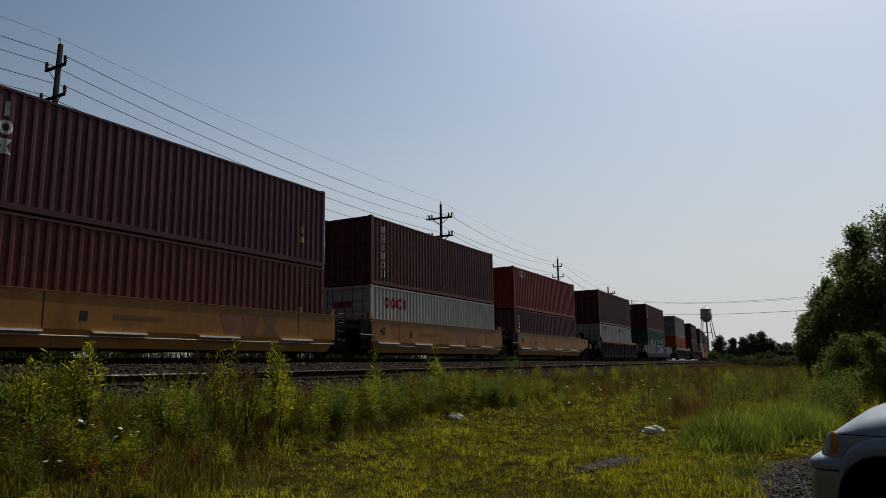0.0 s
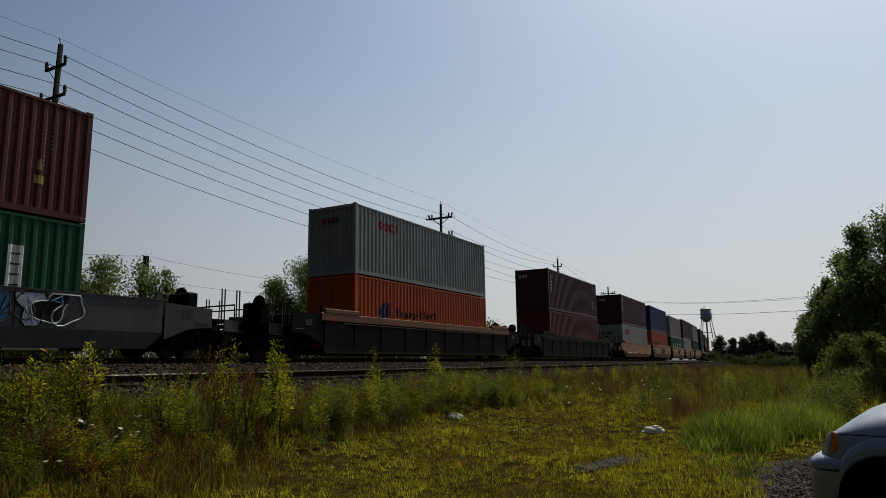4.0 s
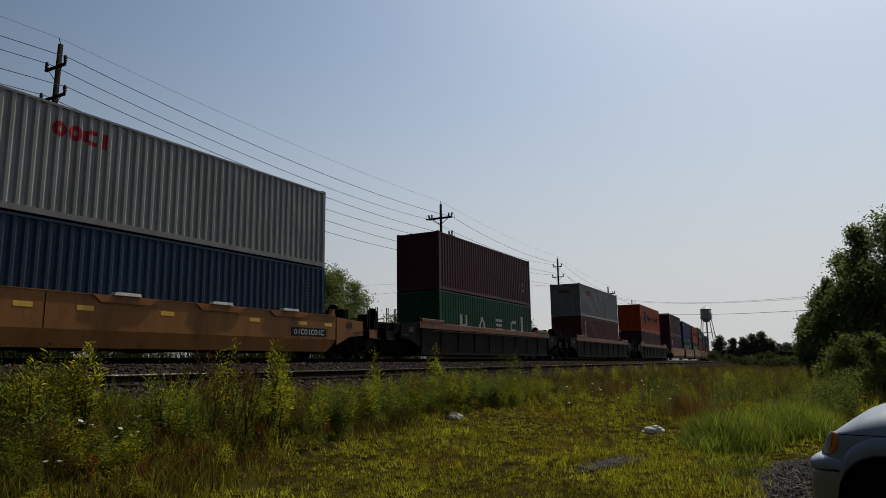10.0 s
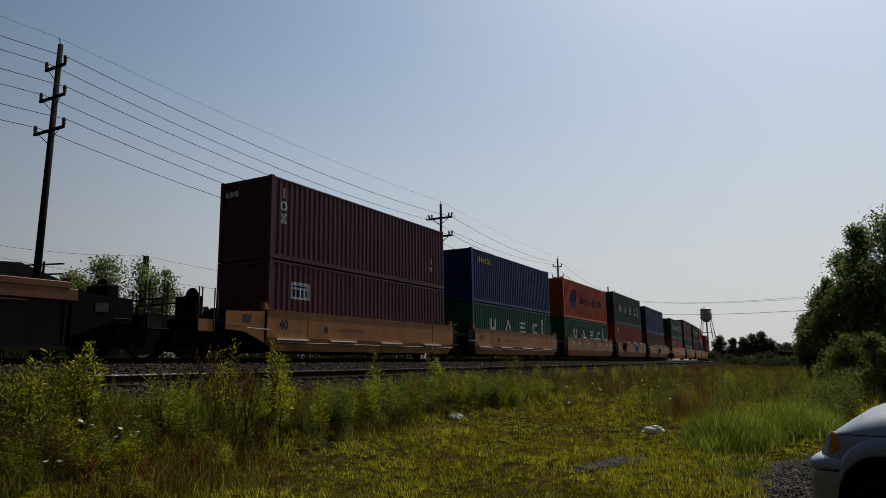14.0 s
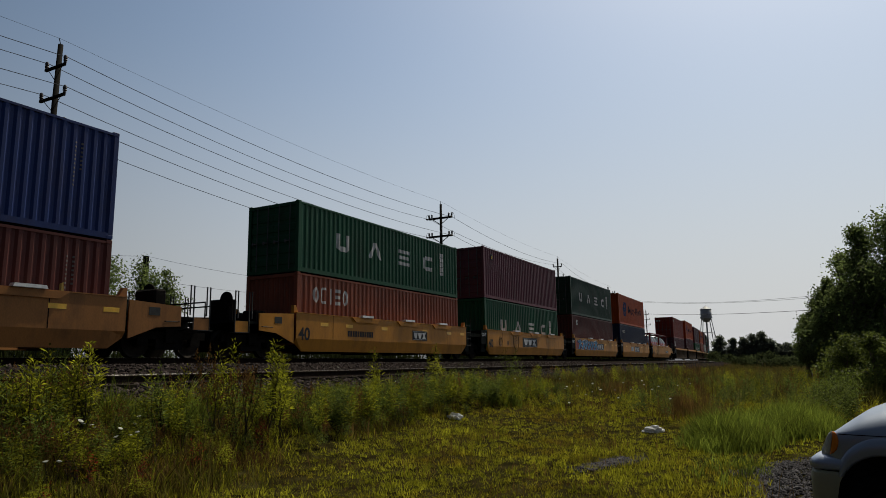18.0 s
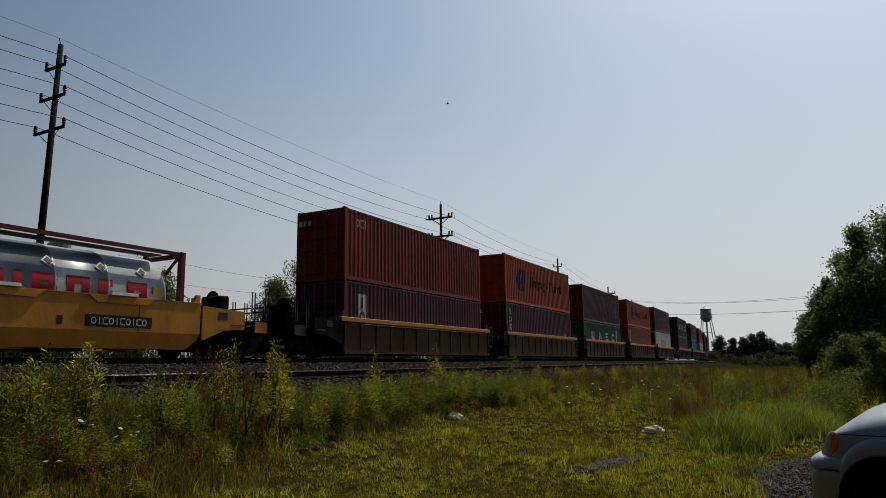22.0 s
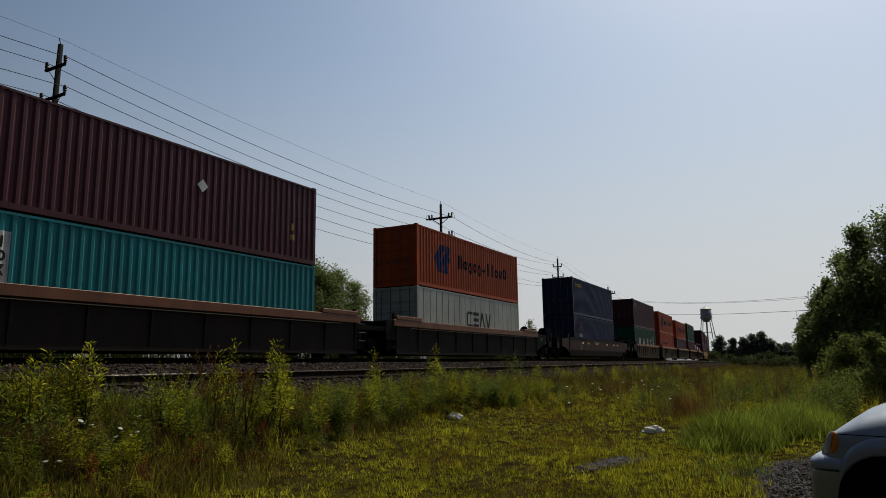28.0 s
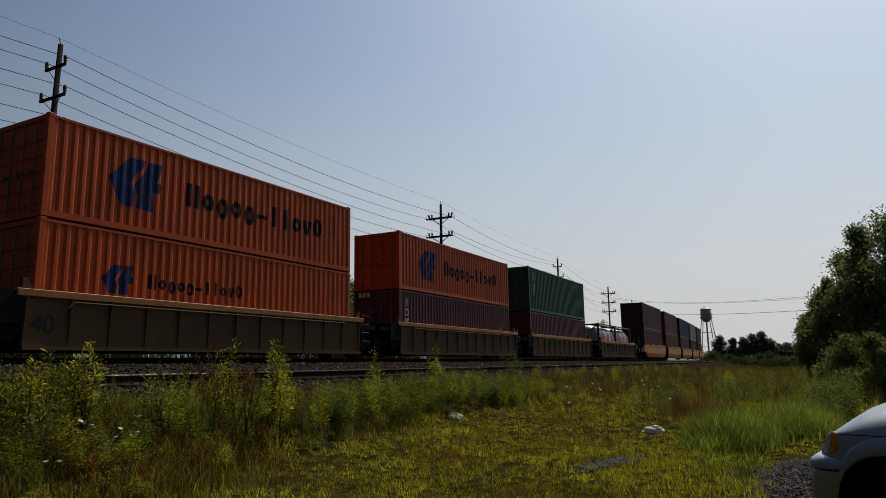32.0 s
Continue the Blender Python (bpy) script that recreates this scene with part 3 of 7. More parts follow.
def front_word(y, z, n, mat, size=0.2):
    def f(c, h, L2):
        part("marking", boxes(*[(-L2 - 0.004, -L2 + 0.05, y + i * size * 1.1, y + i * size * 1.1 + size * 0.75, z, z + size) for i in range(n)]), mat, c)
    return f


def codes(mat=None, x=4.9):
    """Small rows of number marks high on the rear of the side."""
    def f(c, h, L2):
        r = []
        for k, n in ((0, 11), (1, 7)):
            for i in range(n):
                r.append((x + 0.17 * k, x + 0.048 + 0.17 * k, h - 0.6 - i * 0.11, h - 0.55 - i * 0.11))
        strokes(c, mat or INK_GREY, r, name="stencil_marking")
    return f


def placards(x=4.75, z=0.75):
    def f(c, h, L2):
        painted(c, INK_LABEL, [[(x, z), (x + 0.24, z), (x + 0.24, z + 0.2), (x, z + 0.2)]], "warning_label", "yellowed warning label")
        painted(c, INK_LABEL, [[(x + 0.04, z + 0.34), (x + 0.16, z + 0.34), (x + 0.13, z + 0.62), (x + 0.05, z + 0.58)]], "warning_label", "torn remains of a label")
    return f


def corner_badge(x=-5.2, z=2.2, a=None, b=None):
    def f(c, h, L2):
        part("badge", boxes((x, x + 0.26, -1.2225, -1.2, z, z + 0.34)), a or INK_WHITE, c)
        part("badge", prism([(x + 0.04, z + 0.05), (x + 0.22, z + 0.11), (x + 0.22, z + 0.28), (x + 0.06, z + 0.2)], -1.2245, -1.2), b or INK_BLUE, c)
    return f


def tank_container(label):
    """A twenty-foot tank in a maroon frame."""
    c = thing("tank_container", label, "tank container", "tank containers on the train")
    L2, W2, h = 3.029, 1.219, 2.591
    FR = RED_FRAME
    for ex in (-1, 1):
        for sgn in (-1, 1):
            part("corner_post", cached("tank_post", FR, lambda: bevelled(boxes((-0.08, 0.08, -0.08, 0.08, 0, 2.591)), 0.01)), FR, c).matrix_basis = pose(ex * (L2 - 0.08), sgn * (W2 - 0.08), 0)
        for z in (0.06, h - 0.1):
            part("end_beam", cached("tank_beam", FR, lambda: boxes((-0.06, 0.06, -1.06, 1.06, -0.06, 0.06))), FR, c).matrix_basis = pose(ex * (L2 - 0.08), 0, z)
        part("end_brace", cached("tank_brace", FR, lambda: tubes(0.05, ((0, -1.08, 0.1), (0, -0.4, 0.75)), ((0, 1.08, 0.1), (0, 0.4, 0.75)), ((0, -1.08, 2.5), (0, -0.5, 2.0)), ((0, 1.08, 2.5), (0, 0.5, 2.0)))), FR, c).matrix_basis = pose(ex * (L2 - 0.1), 0, 0)
    for sgn in (-1, 1):
        for z in (0.08, h - 0.07):
            part("side_rail", cached("tank_side_rail", FR, lambda: boxes((-L2 + 0.16, L2 - 0.16, -0.05, 0.05, -0.05, 0.05))), FR, c).matrix_basis = pose(0, sgn * (W2 - 0.08), z)
    prof = [(0.02, -2.82), (0.55, -2.78), (0.95, -2.62), (1.12, -2.4), (1.13, -0.75), (1.145, -0.74), (1.145, -0.68), (1.13, -0.67), (1.13, 0.67), (1.145, 0.68), (1.145, 0.74), (1.13, 0.75), (1.12, 2.4), (0.95, 2.62), (0.55, 2.78), (0.02, 2.82)]
    t = part("tank", cached("tank", TANK_STEEL, lambda: lathe(prof, 36, 'x'), True), TANK_STEEL, c, "shiny silver tank barrel")
    t.matrix_basis = pose(0, 0, 1.3)
    part("walkway", cached("tank_walkway", LADDER, lambda: boxes((-2.6, 2.4, -0.95, -0.5, 2.44, 2.47))), LADDER, c)
    part("manhole", cached("manhole", GALV, lambda: lathe([(0.28, 2.40), (0.28, 2.5), (0.24, 2.54), (0.02, 2.55)], 14)), GALV, c)
    # name in plain red blocks wrapped on the barrel
    bm = bmesh.new()
    for i in range(5):
        for a, b, z0, z1 in ring(-2.1 + i * 0.84, 1.08, 0.60, 0.5, 0.2, ("t", "", "b", "r", "")[i]):
            k = max(1, round((z1 - z0) / 0.05))
            prev = None
            for q in range(k + 1):
                z_ = z0 + (z1 - z0) * q / k
                cur = [bm.verts.new((x_, -math.sqrt(1.139 ** 2 - (z_ - 1.3) ** 2), z_)) for x_ in (a, b)]
                if prev:
                    bm.faces.new((prev[0], prev[1], cur[1], cur[0]))
                prev = cur
    part("marking", bm, INK_RED, c)
    for x in (-0.85, 0.55, 1.75):
        part("hazard_diamond", cached("tank_diamond", INK_WHITE, lambda: prism([(-0.17, 0), (0, -0.17), (0.17, 0), (0, 0.17)], -0.012, 0.004)), INK_WHITE, c, "white hazard diamond").matrix_basis = pose(x, -0.985, 1.88, -30, 0, 0)
        part("hazard_diamond", cached("tank_diamond_core", INK_BLACK, lambda: prism([(-0.12, 0), (0, -0.12), (0.12, 0), (0, 0.12)], -0.016, 0.0)), INK_BLACK, c, "dark centre of a hazard diamond").matrix_basis = pose(x, -0.985, 1.88, -30, 0, 0)
    part("warning_label", boxes((2.05, 2.3, -1.142, -1.12, 1.25, 1.5)), INK_YELLOW, c)
    return c


RED_FRAME = paint("maroon_frame_paint", (0.12, 0.013, 0.02), 0.3)


# ---------------------------------------------------------------- well cars
def glyphs(text, size):
    """Built-in font as a mesh standing in x and z."""
    key = ("glyphs", text, size)
    if key not in CACHE:
        cu = bpy.data.curves.new("glyphs", 'FONT')
        cu.body, cu.size, cu.extrude, cu.offset = text, size, 0.002, 0.022 * size
        ob = bpy.data.objects.new("glyphs", cu)
        me = bpy.data.meshes.new_from_object(ob)
        bpy.data.objects.remove(ob)
        me.transform(Matrix.Rotation(math.pi / 2, 4, 'X'))
        CACHE[key] = me
    me = CACHE[key].copy()
    return me


def lettered(c, text, size, x, y, z, mat, name="lettering"):
    me = glyphs(text, size)
    me.materials.clear()
    me.materials.append(mat)
    p = part(name, me, mat, c)
    p.matrix_basis = pose(x, y, z)
    return p


def truck(car, x):
    """A two-axle truck under the car."""
    t = part("truck", cached("truck", STEEL, lambda: boxes(
        (-1.25, 1.25, -1.10, -0.98, 0.50, 0.72), (-1.25, 1.25, 0.98, 1.10, 0.50, 0.72), (-0.45, 0.45, -1.10, -0.98, 0.22, 0.5), (-0.45, 0.45, 0.98, 1.10, 0.22, 0.5),
        (-0.2, 0.2, -1.2, 1.2, 0.42, 0.78), (-1.05, -0.72, -1.12, -0.96, 0.32, 0.56), (0.72, 1.05, -1.12, -0.96, 0.32, 0.56), (-1.05, -0.72, 0.96, 1.12, 0.32, 0.56), (0.72, 1.05, 0.96, 1.12, 0.32, 0.56))), STEEL, car)
    t.matrix_basis = pose(x, 0, 0)
    for ax in (-0.89, 0.89):
        a = part("axle", cached("axle", STEEL, lambda: lathe([(0.08, -1.05), (0.08, 1.05)], 8, 'y')), STEEL, t)
        a.matrix_basis = pose(ax, 0, 0.42)
        for sgn in (-1, 1):
            w = part("wheel", cached("wheel", WHEEL, lambda: lathe([(0.12, -0.09), (0.14, -0.05), (0.36, -0.03), (0.42, -0.07), (0.42, 0.05), (0.45, 0.06), (0.45, 0.075), (0.36, 0.07), (0.14, 0.08), (0.12, 0.1)], 20, 'y')), WHEEL, t)
            w.matrix_basis = pose(ax, sgn * 0.76, 0.42, 0, 0, 0 if sgn < 0 else 180)
    return t


def well_car(label, style, mat, end_mat, half=6.42, front="joint", rear="joint", reach_f=7.72, reach_r=7.72, marks=(), chord=None):
    """One well of a double-stack car, at the height of the rails; wells between trucks."""
    car = thing("well_car", label, "freight car", "well cars of the train")
    Y = 1.50
    k = (style, round(half, 2))
    long_ = half > 7
    T = 1.53 if style == "smooth" else (1.62 if long_ else 1.54)       # top of the sides
    C0 = 1.34 if long_ else 1.37                                       # underside of the top chord
    steps = style == "smooth" and not long_ and lower_pipe not in marks
    near, far = pose(0, -Y, 0), pose(0, Y, 0, 0, 0, 180)
    for sgn in (-1, 1):
        side = near if sgn < 0 else far
        if style == "smooth":
            def sill():
                bm = bmesh.new()
                # upper flat web, crease, and lower web drawn in; a plate with an inner face
                rows = [(0, T), (0, 0.66), (0.10, 0.22)]
                cols = [-half, -half + 0.4, half - 0.4, half]
                sheet = []
                for back in (0.0, 0.03):
                    g = [[bm.verts.new((x, y + back, z if (abs(x) < half or z > 0.3) else 0.50)) for x in cols] for y, z in rows]
                    for A, B in zip(g, g[1:]):
                        for q in range(3):
                            bm.faces.new((A[q], B[q], B[q + 1], A[q + 1]) if not back else (A[q + 1], B[q + 1], B[q], A[q]))
                    sheet.append(g[0] + [r[-1] for r in g[1:]] + g[-1][-2::-1] + [g[1][0]])
                A, B = sheet
                for q in range(len(A)):
                    bm.faces.new((A[q], A[(q + 1) % len(A)], B[(q + 1) % len(A)], B[q]))
                bmesh.ops.recalc_face_normals(bm, faces=bm.faces[:])
                return bm
            part("side_sill", cached(("side_sill", *k), mat, sill), mat, car).matrix_basis = side
            part("top_flange", cached(("top_flange", *k), mat, lambda: boxes((-half, half, -0.02, 0.16, T + 0.002, T + 0.025))), mat, car).matrix_basis = side
            for x in ((-4.4, 4.4) if sgn < 0 else ()):
                part("panel_seam", cached(("panel_seam", *k), STEEL, lambda: boxes((-0.012, 0.012, -0.003, 0.005, 0.67, T - 0.01))), STEEL, car).matrix_basis = pose(x, -Y, 0)
        else:
            part("side_web", cached(("side_web", *k), mat, lambda: boxes((-half, half, 0.06, 0.085, 0.2, C0 + 0.02))), mat, car).matrix_basis = side
            part("top_chord", cached(("top_chord", *k), chord or mat, lambda: bevelled(boxes((-half - 0.2, half + 0.2, -0.02, 0.2, C0, T)), 0.012)), mat, car, "worn flat top chord").matrix_basis = side
            part("bottom_chord", cached(("bottom_chord", *k), mat, lambda: boxes((-half, half, -0.02, 0.12, 0.16, 0.25))), mat, car).matrix_basis = side
            n = round(2 * half / (1.8 if long_ else 1.05))
            for i in range(n + 1 if sgn < 0 else 0):
                x = -half + 0.05 + i * (2 * half - 0.1) / n
                part("rib", cached(("rib", *k), mat, lambda: flipped(prism([(-0.015, C0), (0.06, C0), (0.06, 0.25), (0.035, 0.25)], -0.03, 0.03), math.pi / 2)), mat, car).matrix_basis = pose(x, -Y, 0)
            if sgn < 0:
                part("side_conduit", cached(("side_conduit", *k), mat, lambda: polyline(0.02, [(-half + 1.0, -0.03, C0 - 0.22), (-half + 1.15, -0.03, C0 - 0.07), (half - 1.0, -0.03, C0 - 0.07)], 5)), mat, car).matrix_basis = near
            if long_:
                for ex in (-1, 1):
                    part("raised_chord", cached("raised_chord", chord or mat, lambda: bevelled(boxes((-1.05, 1.05, -0.03, 0.2, T + 0.002, T + 0.16)), 0.012)), mat, car).matrix_basis = pose(ex * (half - 1.05), sgn * Y, 0, 0, 0, 0 if sgn < 0 else 180)
        if steps:
            for x in (-2.3, 0.9, 3.9):
                p = pose(x, -Y, 0) if sgn < 0 else pose(x, Y, 0, 0, 0, 180)
                part("side_step", cached("side_step", mat, lambda: prism([(-0.95, T), (-0.72, T - 0.17), (0.72, T - 0.17), (0.95, T)], -0.045, -0.006)), mat, car).matrix_basis = p
                part("step_grating", cached("step_grating", PAD_STEEL, lambda: prism([(-0.40, T + 0.03), (0.40, T + 0.03), (0.36, T + 0.11), (-0.36, T + 0.11)], -0.10, 0.08)), PAD_STEEL, car, "steel step whitened as if sunlit").matrix_basis = p
    part("well_floor", cached(("well_floor", *k), STEEL, lambda: boxes((-half + 0.3, half - 0.3, -1.36, 1.36, 0.30, 0.42))), STEEL, car)
    for x in (-0.5 * half, 0, 0.5 * half):
        part("cross_beam", cached("cross_beam", STEEL, lambda: boxes((-0.12, 0.12, -1.38, 1.38, 0.17, 0.30))), STEEL, car).matrix_basis = pose(x, 0, 0)
    for ex, kind, reach in ((-1, front, reach_f), (1, rear, reach_r)):
        e = pose(0, 0, 0, 0, 0, 0 if ex < 0 else 180)
        r2 = round(reach, 2)
        part("end_bulkhead", cached(("end_bulkhead", *k), end_mat, lambda: bevelled(boxes((-half - 0.10, -half, -1.42, 1.42, 0.5, T - 0.02)), 0.02)), end_mat, car, "dark bulkhead at the car's end").matrix_basis = e
        for sgn in (-1, 1):
            part("guide_post", cached(("guide_post", *k), mat, lambda: prism([(-half - 0.05, T), (-half + 0.2, T), (-half + 0.05, T + 0.26), (-half - 0.05, T + 0.26)], -0.07, 0.07)), mat, car).matrix_basis = e @ pose(0, sgn * 1.35, 0)
        if kind == "joint":
            part("end_platform", cached(("end_platform_j", *k, r2), end_mat, lambda: boxes((-reach + 0.1, -half - 0.1, -1.3, 1.3, 1.12, 1.3), (-reach - 0.05, -half - 0.1, -0.5, 0.5, 0.55, 1.12), (-half - 0.55, -half - 0.1, -1.36, 1.36, 0.35, 1.12))), end_mat, car).matrix_basis = e
            if ex < 0:
                part("end_plate", cached(("end_plate", *k), end_mat, lambda: boxes((-half - 0.75, -half - 0.02, -1.475, -1.44, 0.75, T - 0.05))), end_mat, car)
                truck(car, -reach)
            for sgn in ((-1, 1) if ex > 0 else ()):
                part("ladder", cached(("ladder", *k), LADDER, lambda: tubes(0.014, *[((-half - 0.28, 0, 0.62), (-half - 0.28, 0, 2.0)), ((-half - 0.74, 0, 0.62), (-half - 0.74, 0, 2.0))] + [((-half - 0.28, 0, 0.66 + 0.33 * i), (-half - 0.74, 0, 0.66 + 0.33 * i)) for i in range(4)], n=5)), LADDER, car, "thin steel end ladder").matrix_basis = e @ pose(0, sgn * 1.38, 0)
        else:
            part("end_platform", cached(("end_platform_f", *k, r2), end_mat, lambda: boxes((-reach + 0.55, -half - 0.1, -1.42, 1.42, 1.06, 1.14), (-reach + 0.5, -half - 0.1, -0.45, 0.45, 0.6, 1.06))), end_mat, car).matrix_basis = e
            for sgn in (-1, 1):
                part("end_side_plate", cached(("end_side_plate", *k, r2), mat if style == "smooth" else end_mat, lambda: prism([(-half - 1.75, 0.86), (-half - 0.95, 0.80), (-half - 0.1, 0.48), (-half - 0.1, T - 0.04), (-half - 1.75, T - 0.12)], -0.02, 0.02)), mat, car).matrix_basis = e @ pose(0, sgn * 1.46, 0)
                part("placard", cached(("placard", *k), LADDER, lambda: boxes((-half - 1.05, -half - 0.7, -0.026, 0.0, 1.12, 1.34))), LADDER, car, "small dull placard").matrix_basis = e @ pose(0, sgn * 1.46 + (0.0 if sgn < 0 else 0.026), 0)
                part("grab_iron", cached(("grab_iron", *k), LADDER, lambda: polyline(0.014, [(-half - 1.65, 0, 0.98), (-half - 1.65, -0.07, 0.98), (-half - 1.2, -0.07, 0.98), (-half - 1.2, 0, 0.98)], 5)), LADDER, car).matrix_basis = e @ pose(0, sgn * 1.46 + (-0.02 if sgn < 0 else 0.09), 0)
                part("step_well", cached(("step_well", r2), mat, lambda: boxes((-reach + 0.6, -reach + 1.15, -0.015, 0.02, 0.78, 1.12))), mat, car).matrix_basis = e @ pose(0, sgn * 1.44, 0)
                part("step_tread", cached(("step_tread", r2), LADDER, lambda: boxes((-reach + 0.6, -reach + 1.15, -0.05, 0.2, 0.755, 0.778))), LADDER, car, "grey step tread").matrix_basis = e @ pose(0, sgn * 1.44, 0)
                for dx in (0.58, 1.17):
                    part("handrail_post", cached("handrail_post", LADDER, lambda: polyline(0.022, [(0, 0, 0.78), (0, 0, 2.05), (0.12, 0, 2.05), (0.12, 0, 1.2)], 5)), LADDER, car, "grey steel handrail").matrix_basis = e @ pose(-reach + dx, sgn * 1.46, 0)
            part("end_rail", cached("end_rail", STEEL, lambda: polyline(0.025, [(0, -1.3, 1.15), (0, -1.3, 1.62), (0, 1.3, 1.62), (0, 1.3, 1.15)], 5)), STEEL, car).matrix_basis = e @ pose(-reach + 0.62, 0, 0)
            part("brake_stand", cached("brake_stand", STEEL, lambda: bevelled(boxes((-0.2, 0.2, -0.45, 0.45, 1.14, 1.95)), 0.05)), STEEL, car).matrix_basis = e @ pose(-reach + 1.75, 0.3, 0)
            part("brake_wheel", cached("brake_wheel", STEEL, lambda: lathe([(0.28, -0.02), (0.28, 0.02), (0.22, 0.02), (0.22, -0.02)], 16, 'x')), STEEL, car).matrix_basis = e @ pose(-reach + 1.5, -0.1, 1.9)
            part("valve_box", cached("valve_box", STEEL, lambda: bevelled(boxes((-0.25, 0.25, -0.3, 0.3, 1.14, 1.55)), 0.04)), STEEL, car).matrix_basis = e @ pose(-half - 1.2, -0.7, 0)
            part("air_reservoir", cached("air_reservoir", STEEL, lambda: lathe([(0.05, -0.5), (0.22, -0.45), (0.22, 0.45), (0.05, 0.5)], 12, 'y')), STEEL, car).matrix_basis = e @ pose(-half - 0.6, 0.2, 1.36)
            part("coupler", cached("coupler", STEEL, lambda: boxes((-0.62, 0.1, -0.12, 0.12, 0.62, 0.88), (-0.7, -0.4, -0.2, 0.16, 0.58, 0.92))), STEEL, car).matrix_basis = e @ pose(-reach + 0.6, 0, 0)
            truck(car, ex * (half + 1.7))
    for mk in marks:
        mk(car, half)
    return car


def bars(x, z, n, w, h, mat, gap=1.3, y=-1.5):
    def f(car, half):
        part("marking", boxes(*[(x + i * w * gap, x + i * w * gap + w, y - 0.004, y + 0.01, z, z + h) for i in range(n)]), mat, car)
    return f


def plate(x, z, w, h, n=3, mat=None, ink=None):
    """A dark plate with pale blocks on it."""
    def f(car, half):
        part("name_plate", boxes((x, x + w, -1.5045, -1.49, z, z + h)), mat or INK_BLACK, car)
        bw = w * 0.84 / n
        for i in range(n):
            k = (WEDGE, WEDGE, WAIST)[i] if n == 3 else (HOOP, POST, HOOK)[i % 3]
            painted(car, ink or INK_WHITE, shape(k, x + w * 0.08 + i * bw, z + h * 0.2, bw * 0.96, h * 0.6, bw * 0.2), "marking", flat_y=-1.5065)
        if n == 3:
            part("plate_line", boxes(*[(x + 0.06, x + w - 0.06, -1.5062, -1.49, z + h * q, z + h * q + 0.012) for q in (0.09, 0.9)]), ink or INK_WHITE, car)
    return f


def faded_row(x, z, w, h, mat):
    """Three large worn shapes painted straight on the side."""
    def f(car, half):
        for i, k in enumerate((WEDGE, WEDGE, WAIST)):
            painted(car, mat, shape(k, x + i * w / 3, z, w / 3.2, h, 0.1), "marking", flat_y=-1.5035)
    return f


def mural(seed, x, w):
    """Sprayed angular blue shapes with pale rims over a red ground."""
    def f(car, half):
        rng = random.Random(seed)
        ground = [(x + w * q / 14, 0.70 + 0.06 * rng.random()) for q in range(15)] + [(x + w * (14 - q) / 14, 1.20 + 0.26 * rng.random()) for q in range(15)]
        painted(car, GRAFFITI_RED, [ground], "graffiti", "dull red sprayed ground", flat_y=-1.5030)
        n = 6
        for i in range(n):
            cx = x + w * (0.2 + 0.72 * i / (n - 1))
            lean, b = rng.uniform(-0.25, 0.25), w * 0.085
            body = [(cx - 1.3 * b, 0.72), (cx - 0.1 * b, 0.70), (cx + 0.1 * b + 0.4 * lean, 0.98), (cx + 0.9 * b, 0.74), (cx + 1.5 * b, 0.80), (cx + 0.75 * b + lean, 1.14), (cx + 1.3 * b + lean, 1.28), (cx + 0.5 * b + lean, 1.47), (cx - 0.35 * b + lean, 1.40), (cx - 1.25 * b + lean, 1.33), (cx - 1.0 * b + lean, 1.22), (cx - 0.3 * b + 0.5 * lean, 1.16)]
            lift = 0.0008 * (i % 3)
            painted(car, GRAFFITI_BLUE, [body], "graffiti", "blue sprayed shape", flat_y=-1.5048 - lift)
            part("graffiti", polyline(0.016, [(p[0], -1.5085, p[1]) for p in body + body[:1]], 4), GRAFFITI_PALE if i % 2 else INK_BLACK, car, "sprayed outline")
            part("graffiti", polyline(0.012, [(p[0] * 0.9 + cx * 0.1, -1.5095, p[1] * 0.9 + 0.108) for p in body[5:11]], 4), GRAFFITI_PALE, car, "pale sprayed highlight")
    return f


def number(text, x, z, size, mat, y=-1.5035):
    def f(car, half):
        lettered(car, text, size, x, y, z, mat)
    return f


def end_number(car, half):
    lettered(car, "125-T", 0.24, -half - 0.7, -1.479, 1.18, INK_WHITE)


def reflectors(car, half):
    for x in (-4.9, -3.4, -1.0, 2.3, 4.6, 6.0):
        part("reflector", cached("reflector", PLATE_YELLOW, lambda: boxes((-0.22, 0.22, -0.004, 0.01, 0, 0.12))), PLATE_YELLOW, car, "yellow reflector strip").matrix_basis = pose(x, -1.5, 1.13)


def lower_pipe(car, half):
    """A bright pipe and hooks along the lower side."""
    pts = [(-half - 0.9, -1.53, 0.92), (-half + 0.1, -1.53, 0.90), (-half + 0.5, -1.53, 0.50), (half - 0.1, -1.53, 0.50)]
    part("side_pipe", polyline(0.016, pts, 5), GALV, car, "thin bright pipe")
    for x in (-5.2, -2.4, 0.9, 4.3):
        part("side_step", cached("low_step", PAD_STEEL, lambda: boxes((-0.78, 0.78, -0.07, 0.02, 0, 0.05))), PAD_STEEL, car, "pale worn step, whitened as if sunlit").matrix_basis = pose(x, -1.51, 0.58)


